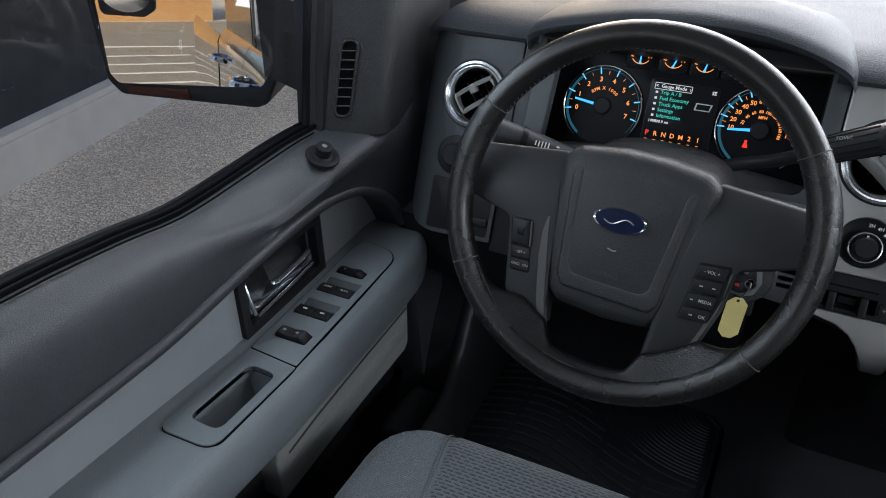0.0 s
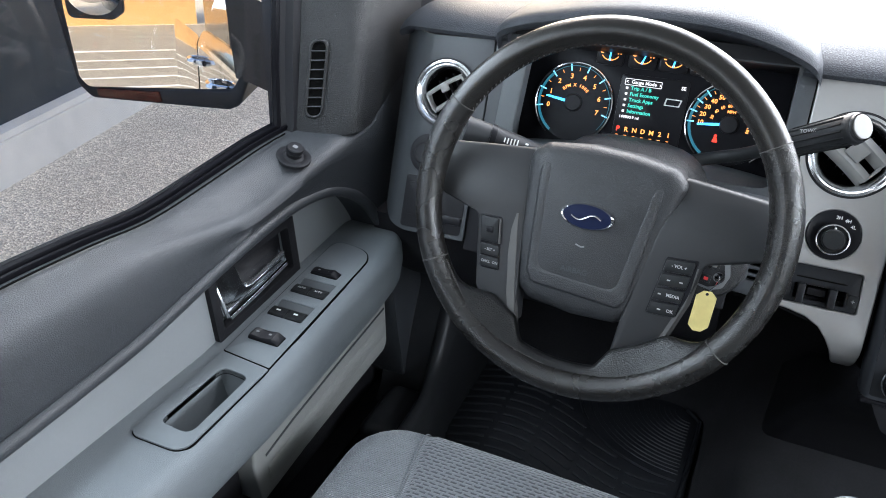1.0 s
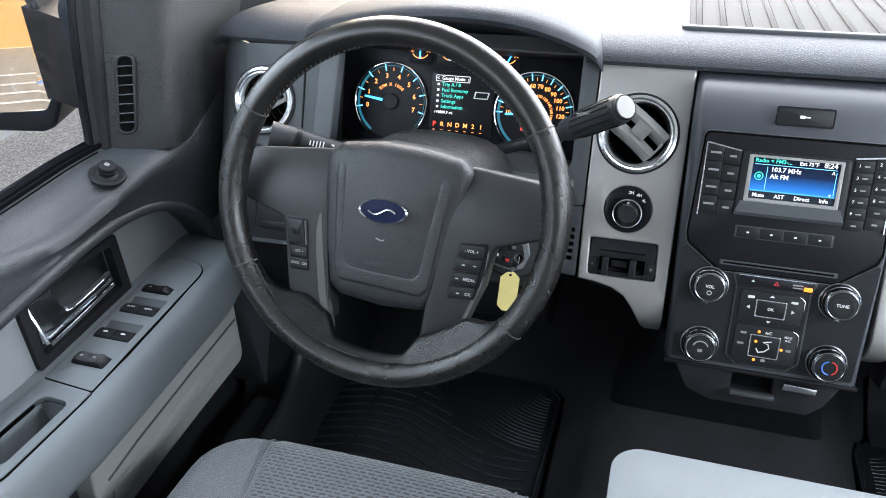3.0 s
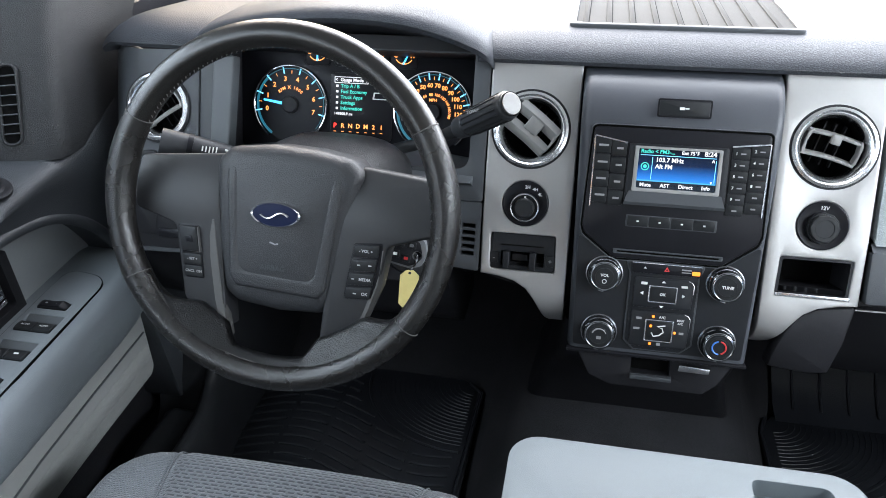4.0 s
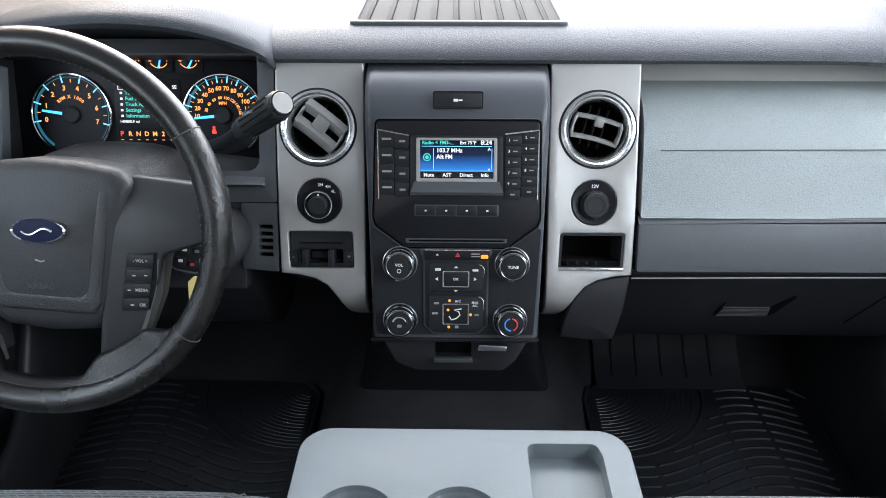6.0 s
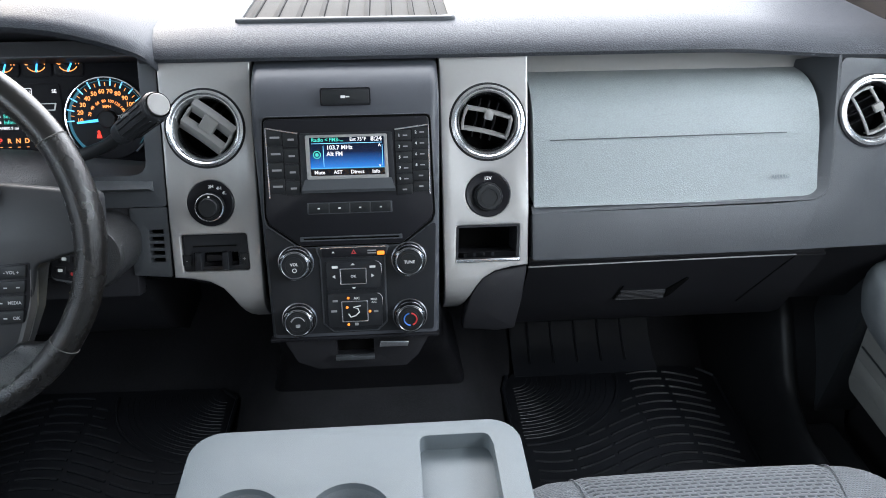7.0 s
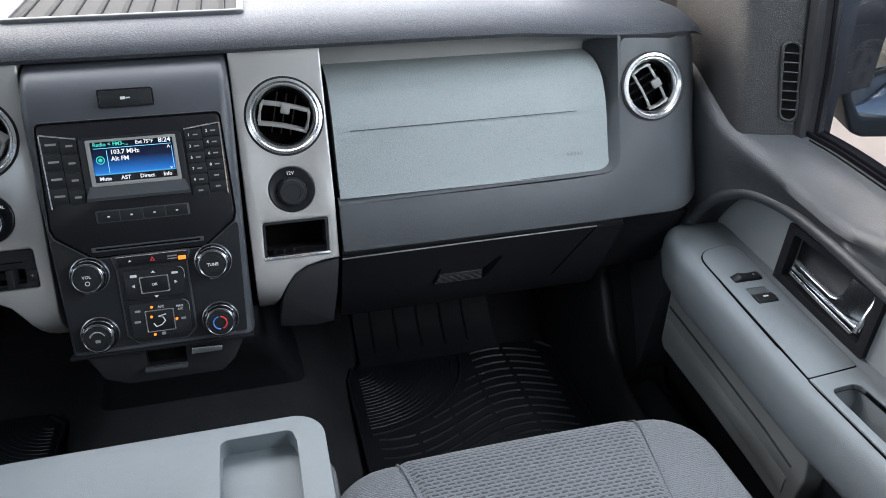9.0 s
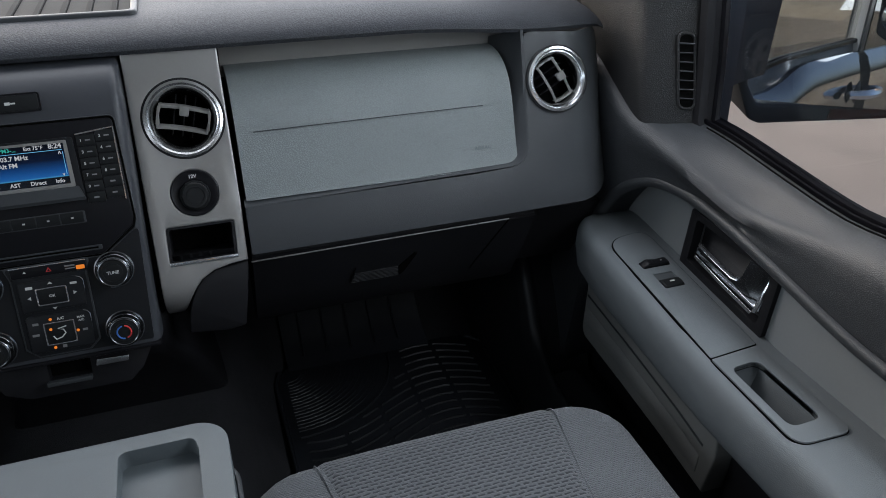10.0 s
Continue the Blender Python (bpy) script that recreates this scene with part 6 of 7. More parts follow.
    for v in lv.verts:
        v.co.x += s * (0.32 * (v.co.z - 1.04) + 26.0 * (v.co.z - 1.052) ** 2 * (v.co.z < 1.07))
    lever_ = part("latch_lever", lv, LEVER, bz, "chrome L-shaped latch lever")
    # bright beads stand in for window reflections along the chrome edges
    part("lever_edge_glint", tube([P(0.9095, -0.122, 1.0600), P(0.9070, -0.165, 1.0570), P(0.9065, -0.203, 1.0540), P(0.9075, -0.212, 1.0560)], 0.0036, 8), BRIGHT, lever_)
    part("lever_edge_glint", tube([P(0.9185, -0.2185, 1.0890), P(0.9190, -0.223, 1.0920), P(0.9190, -0.258, 1.0905), P(0.9165, -0.2625, 1.084), P(0.9005, -0.2620, 1.034)], 0.0030, 8), BRIGHT, lever_)
    part("lever_edge_glint", tube([P(0.9030, -0.124, 1.0420), P(0.9010, -0.19, 1.0350), P(0.9000, -0.258, 1.0295)], 0.0022, 8), BRIGHT, lever_)
    part("lever_groove", tube([P(0.9010, -0.124, 1.0490), P(0.8995, -0.19, 1.0420), P(0.8990, -0.255, 1.0360)], 0.0012, 6), VOID, lever_)
    # armrest with a pull cup sunk in its top
    cup0, cup1 = -0.436, -0.320
    ys2 = [0.1025, 0.100, 0.095, 0.088, 0.075, 0.06, 0.045, 0.03, 0.01, -0.02, -0.06, -0.1095, -0.1105, -0.15, -0.2065, -0.2075, -0.25, -0.31, cup1 + 0.001, cup1 - 0.006, -0.36, -0.40, cup0 + 0.006, cup0 - 0.001, -0.47, -0.55, -0.7, -0.85, -1.06]
    secs = []
    for y in ys2:
        zt, xe = smooth_at(ARMTOP, y), lerp_at(ARMEDGE, y)
        tip = max(0.0, (y - 0.04) / 0.0625)
        drop = 0.016 * tip ** 2.5
        zt -= drop
        h = 0.128 * (1 - 0.45 * tip ** 2)
        zc = zt - (0.105 if cup0 <= y <= cup1 else 0.013 if -0.207 < y < -0.110 else 0.0)
        xw = 0.8865 if -0.208 < y < -0.109 else 0.870
        w = 0.912 - xe
        prof = [(0.915, zt - h), (0.915, zt), (xw if w > 0.05 else xe + w * 0.75, zt), (xw - 0.001 if w > 0.05 and xw > 0.88 else 0.852 if w > 0.05 else xe + w * 0.7, zc), (xe + (0.0285 if xw > 0.88 else min(0.022, w * 0.3)), zc), (xe + (0.0280 if xw > 0.88 else min(0.016, w * 0.25)), zt), (xe + min(0.009, w * 0.16), zt - 0.0025), (xe + min(0.003, w * 0.06), zt - 0.009),
                (xe - 0.002, zt - 0.020), (xe - 0.003, zt - 0.045), (xe + 0.004, zt - h * 0.62), (xe + 0.020, zt - h * 0.82), (xe + 0.034 if w > 0.05 else xe + w * 0.5, zt - h * 0.95), (xe + 0.055 if w > 0.07 else xe + w * 0.7, zt - h)]
        secs.append([P(x, y, z) for x, z in prof])
    part("armrest", loft(secs), STONE, d, "grey moulded armrest with a pull cup", smooth=50)
    # switch plate on the sloping top, cup surround behind it
    T1 = pose(0, -0.30, 1.0012, 4.15)

    def top_plate(outline, d0, d1, holes=(), bev=0.0, M=T1):
        o = [(s * x, (y + 0.30)) for x, y in outline]
        hs = [[(s * x, (y + 0.30)) for x, y in h] for h in holes]
        return plate(o, d0, d1, M, hs, bev)

    so_ = rp([(0.889, -0.291), (0.812, -0.297), (0.8165, -0.014), (0.893, -0.002)], [0.002, 0.002, 0.040, 0.022], 9)
    gap = [((x - 0.858) * 1.036 + 0.858, (y + 0.15) * 1.009 - 0.15) for x, y in so_]
    rows_ = ((-0.1485, -0.111), (-0.2055, -0.168)) if s < 0 else ((-0.150, -0.114),)
    xa, xb = (0.825, 0.883) if s < 0 else (0.839, 0.873)
    wells = [rect(xa, y0, xb, y1, 0.0025) for y0, y1 in rows_]
    part("plate_joint", top_plate(gap, -0.006, 0.0013, [rect(xa - 0.001, y0 - 0.001, xb + 0.001, y1 + 0.001, 0.002) for y0, y1 in rows_]), VOID, d)
    part("switch_plate", top_plate(so_, -0.010, 0.002, wells, 0.0008), STONE, d)
    T2 = pose(0, -0.30, 1.0006, -0.9)
    co = rp([(0.889, -0.294), (0.811, -0.300), (0.807, -0.462), (0.886, -0.464)], [0.002, 0.002, 0.022, 0.016], 8)
    ci = rp([(0.868, -0.320), (0.823, -0.323), (0.820, -0.436), (0.868, -0.434)], 0.014, 7)
    gap2 = [((x - 0.853) * 1.034 + 0.853, (y + 0.385) * 1.013 - 0.385) for x, y in co]
    part("plate_joint", top_plate(gap2, -0.006, 0.0009, [ci], 0.0, T2), VOID, d)
    part("cup_surround", top_plate(co, -0.005, 0.003, [ci], 0.0015, T2), STONE, d)
    # black floor added in place of the shade at the cup's depth
    part("cup_floor_shade", box_bm(*sorted((s * 0.821, s * 0.854)), -0.434, -0.322, 0.896, 0.902), BLACK, d, "black floor standing in for the shade deep in the cup")

    def wedge(x0, x1, y0, y1, lift, parent):
        # boat-shaped rocker, one end raised and cut off at a slant
        secs = []
        for f, h in ((0.0, 0.10), (0.02, 0.55), (0.15, 0.80), (0.45, 0.62), (0.74, 0.95), (0.80, 1.0), (0.97, 0.30), (1.0, 0.05)):
            x, z = x1 + (x0 - x1) * f, 0.002 + lift * h
            secs.append([T1 @ Vector((s * x, y + 0.30, q)) for y, q in ((y0, 0.0), (y0, z - 0.0012), (y0 + 0.0015, z), (0.5 * (y0 + y1), z + 0.0004), (y1 - 0.0015, z), (y1, z - 0.0012), (y1, 0.0))])
        return part("rocker", loft(secs), GLOSS, parent, smooth=25)

    lk = part("lock_switch", top_plate(rect(0.833, -0.0985, 0.881, -0.0820, 0.003), -0.001, 0.0026, (), 0.0006), VOID, d, "black door lock rocker")
    wedge(0.834, 0.880, -0.0975, -0.0830, 0.0068, lk)
    part("mark", top_plate(rect(0.848, -0.0918, 0.8512, -0.0892, 0.0006), 0.004, 0.0080), LABEL_DIM, lk)
    part("mark", top_plate(rect(0.866, -0.0918, 0.8692, -0.0892, 0.0006), 0.004, 0.0077), LABEL_DIM, lk)
    for y0, y1 in rows_:
        floor_ = loft([[T1 @ Vector((s * x, y + 0.30, z)) for y, z in ((y0 - 0.001, -0.013), (y0 - 0.001, -0.006), (y0 + 0.018, -0.006), (y1 - 0.003, 0.0), (y1 + 0.001, 0.001), (y1 + 0.001, -0.013))] for x in (xa - 0.001, xb + 0.001)])
        well = part("switch_well", floor_, WELL, d, "sloping switch well, its grey darkened for shade")
        n = 2 if s < 0 else 1
        for i in range(n):
            w = (xb - xa) / n
            x0 = xa + i * w + 0.0006
            key = []
            for x, low in ((x0, 0.0012), (x0 + 0.0012, 0), (x0 + w - 0.0024, 0), (x0 + w - 0.0012, 0.0012)):
                key.append([T1 @ Vector((s * x, y + 0.30, z)) for y, z in ((y0 + 0.0008, -0.007), (y0 + 0.0008, 0.0038 - low), (y0 + 0.0025, 0.0052 - low), (y0 + 0.009, 0.0058 - low), (y0 + 0.0175, 0.0046 - low), (y0 + 0.0195, 0.0032 - low), (y0 + 0.0185, -0.007))])
            wr = part("window_switch", loft(key), KEYM, well, "black window switch", smooth=30)
            if s < 0 and y0 > -0.16:
                part("lettering", text_bm([("AUTO", 0.0034, s * (x0 + w * 0.47), y0 + 0.30 + 0.0105)], T1, 0.0061), LABEL, wr)
                continue
            part("mark", top_plate(rect(x0 + w * 0.36, y0 + 0.009, x0 + w * 0.60, y0 + 0.0118, 0.0005, 1), 0.0045, 0.0062), LABEL, wr)
    if s < 0:
        lk2 = part("mirror_switch", top_plate(rect(0.825, -0.2595, 0.876, -0.2385, 0.003), -0.001, 0.0026, (), 0.0006), VOID, d, "black mirror rocker")
        wedge(0.826, 0.875, -0.2585, -0.2395, 0.0085, lk2)
        part("mark", joined(top_plate(rect(0.8410, -0.2500, 0.8455, -0.2470, 0.0006, 1), 0.0045, 0.0100), top_plate(rect(0.8620, -0.2500, 0.8665, -0.2470, 0.0006, 1), 0.0045, 0.0092)), LABEL_DIM, lk2)
        kn = part("mirror_knob", lathe([(0.0250, -0.001), (0.0246, 0.0024), (0.0226, 0.0034), (0.0150, 0.0026), (0.0135, 0.0036), (0.0112, 0.0050), (0.0112, 0.0090), (0.0120, 0.0096), (0.0120, 0.0105), (0.0112, 0.0110), (0.0122, 0.0120), (0.0122, 0.0180), (0.0108, 0.0194), (0, 0.0197)], Matrix.Translation((s * 0.8945, -0.090, 1.2030)) @ pose(0, 0, 0, 6, s * -20, 0), 28), BLACK, d, "black mirror adjusting knob")
        part("mark", bars([(0, 0.0, 0.007, 0.006)], Matrix.Translation((s * 0.8945, -0.090, 1.2030)) @ pose(0, 0, 0, 6, s * -20, 0), 0.0198, 0.0002), LABEL_DIM, kn)
    # lower pocket panel, lighter, with a long groove
    lo = rp([(0.098, 0.91), (0.098, 0.757), (0.085, 0.745), (-0.058, 0.738), (-0.178, 0.730), (-0.292, 0.718), (-0.300, 0.80), (-0.285, 0.91)][::-1], [0.0, 0.02, 0.012, 0.01, 0.0, 0.0, 0.02, 0.0][::-1])
    lp = part("lower_panel", side_plate(lo, 0.93, 0.866, (), 0.004, 3), LOWER, d, "pale grey lower door panel")
    part("groove", tube([P(0.866, 0.09, 0.838), P(0.866, -0.06, 0.826), P(0.866, -0.20, 0.812), P(0.866, -0.272, 0.800)], 0.0024, 6), SLATE, lp)
    part("ledge", loft([[P(x, y, z) for x, z in ((0.867, zz + 0.008), (0.8645, zz + 0.004), (0.8645, zz - 0.026), (0.867, zz - 0.030))] for y, zz in ((0.092, 0.806), (-0.06, 0.794), (-0.20, 0.780), (-0.270, 0.770))]), LOWER, lp)
    part("door_skin", side_plate(rp([(0.26, 0.55), (0.26, 1.10), (-1.06, 1.09), (-1.06, 0.52)][::-1], 0.02), 0.955, 0.928), BLACK, d, "dark inner door skin")
    part("speaker_pocket", side_plate(rp([(-0.30, 0.62), (-0.30, 0.86), (-0.62, 0.88), (-1.0, 0.88), (-1.0, 0.62)], 0.03), 0.93, 0.892, (), 0.01, 3), BLACK, d)
    # outer skin, belt seal, window frame and glass
    skin = []
    for y in [0.30, 0.1, -0.1, -0.3, -0.40, -0.46, -0.50, -0.54, -0.58, -0.64, -0.75, -0.9, -1.06]:
        zb = smooth_at([(-1.06, 1.215), (-0.64, 1.212), (-0.56, 1.202), (-0.48, 1.180), (-0.40, 1.165), (0.30, 1.155)], y)
        skin.append([P(x, y, z) for x, z in ((0.97, 0.42), (1.005, 0.50), (1.015, 0.75), (1.012, 0.95), (1.006, zb - 0.06), (1.000, zb - 0.040), (0.988, zb - 0.012), (0.974, zb), (0.962, zb), (0.965, 0.42))])
    part("outer_skin", loft(skin), PAINT, d, "glossy dark outer skin")
    for off, r, m in ((0.0, 0.0055, SEAL), (0.012, 0.0045, SEAL), (-0.010, 0.0028, SEAL)):
        part("belt_seal", tube([P(0.950 + off, y, smooth_at(BELT, y) + 0.002) for y in [0.0 - 0.03 * i for i in range(22)] + [-0.8, -1.06]], r, 8, flat=1.5), m, d)
    fr_pts = [(-0.052, 1.205), (-0.034, 1.225), (-0.022, 1.31), (-0.004, 1.40), (0.03, 1.52), (0.10, 1.75)]
    part("frame_bar", loft([[P(x, y + dy, z) for x, dy in ((0.926, 0.010), (0.928, -0.004), (0.940, -0.006), (0.946, -0.014), (0.958, -0.014), (0.962, 0.012))] for y, z in fr_pts]), BLACK, d, "black window frame upright")
    part("frame_seal", tube([P(0.950, y - 0.016, z) for y, z in fr_pts], 0.0065, 8), SEAL, d)
    part("header", box_bm(min(s * 0.86, s * 0.95), max(s * 0.86, s * 0.95), -1.06, 0.10, 1.72, 1.78), CHARCOAL, d)
    gl = part("window_glass", side_plate([(0.09, 1.74), (-0.05, 1.19), (-1.06, 1.19), (-1.06, 1.74)], 0.9565, 0.9525), PANE, d, "clear side glass")
    gl.visible_shadow = False
    if s > 0:
        d.location.x -= 0.013
    return d


build_door(-1, "door_1", "driver's truck door with grey armrest, window switches and chrome handle")
build_door(1, "door_2", "passenger truck door with grey armrest and chrome handle")

# ---- pillar trims with demister vents ----
for s in (-1, 1):
    pt = thing("pillar_trim", "grained charcoal pillar trim with a slim demister vent", "trim", (s * 0.87, 0.05, 1.22), group="pillar trims")
    secs = []
    for z in (1.212, 1.216, 1.26, 1.31, 1.36, 1.42, 1.50, 1.60, 1.74):
        k = 0.23 * (z - 1.214)
        base = [(0.930, -0.036), (0.905, -0.0255), (0.875, -0.0105), (0.862, -0.003), (0.853, 0.004), (0.849, 0.014), (0.848, 0.03), (0.852, 0.10), (0.862, 0.17), (0.870, 0.24), (0.96, 0.26), (0.96, 0.0)]
        lean = max(0.0, z - 1.36) * 0.5
        secs.append([Vector((s * (x - 0.09 * max(0, z - 1.36)), y + k + lean * max(0, (y + 0.04) / 0.3), z)) for x, y in base])
    part("panel", loft(secs), CHARCOAL, pt, smooth=55)
    # vent lies in the plane that faces back into the cab
    ax = Vector((s * 0.083, -0.0405, 0)).normalized()
    up = Vector((-s * 0.05, 0.23, 1)).normalized()
    nn = ax.cross(up).normalized()
    if nn.y > 0:
        nn = -nn
    if s > 0:
        M = Matrix((ax, up, nn)).transposed().to_4x4()
    else:
        M = Matrix((-ax, up, nn)).transposed().to_4x4()
    M.translation = Vector((s * 0.902, -0.0245 + 0.23 * (1.292 - 1.214), 1.292))
    vo, vi = rect(-0.0140, -0.057, 0.0140, 0.057, 0.0139, 8), rect(-0.0098, -0.0528, 0.0098, 0.0528, 0.0097, 8)
    dv = part("demister_vent", plate(vo, -0.006, 0.004, M, [vi], 0.0022, 3), CHARCOAL, pt, "slim oval demister vent")
    # black sheet stands for the shade behind the louvres
    part("vent_dark", plate(rect(-0.0105, -0.053, 0.0105, 0.053, 0.0103, 8), -0.004, 0.0008, M), VOID, dv)
    for i in range(7):
        v = -0.040 + i * 0.0133
        part("louvre", plate(rect(-0.0105, v - 0.0007, 0.0105, v + 0.0007, 0.0004, 1), 0.0, 0.0030, M @ pose(0, v, 0.001, -25, 0, 0) @ Matrix.Translation((0, -v, 0))), SLATE, dv)
    # roof side rail up to the headliner
    part("rail", box_bm(min(s * 0.80, s * 0.95), max(s * 0.80, s * 0.95), 0.02, 0.30, 1.70, 1.78), HEADLINER, pt)

# ---- seats ----
def seat(x0, x1, y1, z1, label):
    st_ = thing("front_seat", label, "seat", ((x0 + x1) / 2, -0.5, 0.5), group="front seats")
    yb = -0.80
    cu = part("cushion", pillow(x0, x1, yb, y1, 0.085, 0.64, z1 - 0.002, 0.055, 0.004, 0.012), CLOTH, st_, "plain grey cloth bolsters")
    ia, ib = x0 + 0.105, x1 - 0.105

    def edge(x, y):
        """Seams draw together towards the back of the cushion."""
        mid = (ia + ib) / 2
        return mid + (x - mid) * (1 - 0.15 * max(0.0, min(1.0, (y1 - 0.02 - y) / 0.16)))

    prof = [(yb + 0.02, z1 + 0.002), (-0.6, z1 + 0.003), (-0.45, z1 + 0.0035), (-0.32, z1 + 0.003), (y1 - 0.055, z1 + 0.0012)]
    prof += [(y1 - 0.055 + 0.0582 * math.sin(radians(a)), z1 - 0.057 + 0.0582 * math.cos(radians(a))) for a in range(10, 86, 8)]
    secs = []
    for k in range(25):
        f = -1 + 2 * k / 24
        lift = 0.003 * (1 - f ** 2) - (0.006 if abs(f) > 0.999 else 0.0)
        row = [Vector((edge((ia + ib) / 2 + f * (ib - ia) / 2, y), y, z + lift)) for y, z in prof]
        row += [Vector((p.x, p.y - 0.01, p.z - lift - 0.02)) for p in row[::-1]]
        secs.append(row)
    ins = loft(secs)
    part("insert", ins, INSERT, st_, "patterned knit centre panel")
    for x, sg in ((ia, -1), (ib, 1)):
        line = [(x, y1 - 0.055 + 0.057 * math.sin(radians(a)), z1 - 0.057 + 0.057 * math.cos(radians(a))) for a in (80, 60, 40, 20, 5)] + [(x, y1 - 0.10, z1 + 0.0005), (x, y1 - 0.25, z1 + 0.001), (x, yb + 0.05, z1 + 0.001)]
        part("seam", tube([(edge(p.x, p.y), p.y, p.z) for p in curve_pts(line, 4)], 0.0011, 6), CLOTH, st_)
    loop = rr_loop(x0 + 0.010, x1 - 0.010, yb, y1 - 0.010, 0.080, 8)
    part("piping", tube([(x, y, z1 - 0.0285) for x, y in loop], 0.0018, 6, closed=True), CLOTH, st_)
    part("base", pillow(x0 + 0.03, x1 - 0.03, yb + 0.05, y1 - 0.05, 0.04, 0.505, 0.66, 0.01), BLACK, st_, "black seat base")
    return st_


seat(-0.752, -0.180, -0.152, 0.856, "grey cloth driver seat with a patterned knit centre")
seat(0.180, 0.745, -0.156, 0.864, "grey cloth passenger seat with a patterned knit centre")

# ---- centre console with fold-down lid ----
cs = thing("centre_console", "grey folded centre console with cup holders and a tray", "console", (0.01, -0.5, 0.55))
cx0, cx1, cy0, cy1, czt = -0.1665, 0.1855, -0.80, -0.2535, 1.045
cup_c = [(-0.099, -0.376), (0.004, -0.376)]
lid_o = [(x, y) for x, y in rr_loop(cx0, cx1, cy0, cy1, 0.034, 8)]
tr_o = rp([(0.0765, -0.274), (0.151, -0.274), (0.155, -0.292), (0.155, -0.47), (0.0765, -0.47)][::-1], 0.010, 5)
part("lid", plate(lid_o, czt - 0.052, czt, Matrix.Identity(4), [tr_o] + [circ(x, y, 0.042, 40) for x, y in cup_c], 0.007, 4), LIDM, cs, "hard grey console lid", smooth=50)
part("tray_floor", plate(rp([(0.072, -0.27), (0.16, -0.27), (0.16, -0.475), (0.072, -0.475)][::-1], 0.01), czt - 0.03, czt - 0.022), LIDM, cs)
for x, y in cup_c:
    part("cup_holder", lathe([(0.0425, -0.002), (0.0418, -0.006), (0.039, -0.05), (0.036, -0.056), (0, -0.056)], Matrix.Translation((x, y, czt - 0.003)), 40), STONE, cs)
part("body", pillow(cx0 + 0.016, cx1 - 0.012, cy0, cy1 - 0.006, 0.03, 0.62, czt - 0.05, 0.008), CLOTH, cs, "cloth-sided console body")
part("zip", tube([(x * 1.0, y, czt - 0.034) for x, y in rr_loop(cx0 + 0.001, cx1 + 0.0035, cy0, cy1 - 0.03, 0.034, 6)], 0.0030, 6, closed=True), SLATE, cs, "stitched edge")
part("foot", box_bm(-0.13, 0.14, -0.78, -0.30, 0.52, 0.63), BLACK, cs)


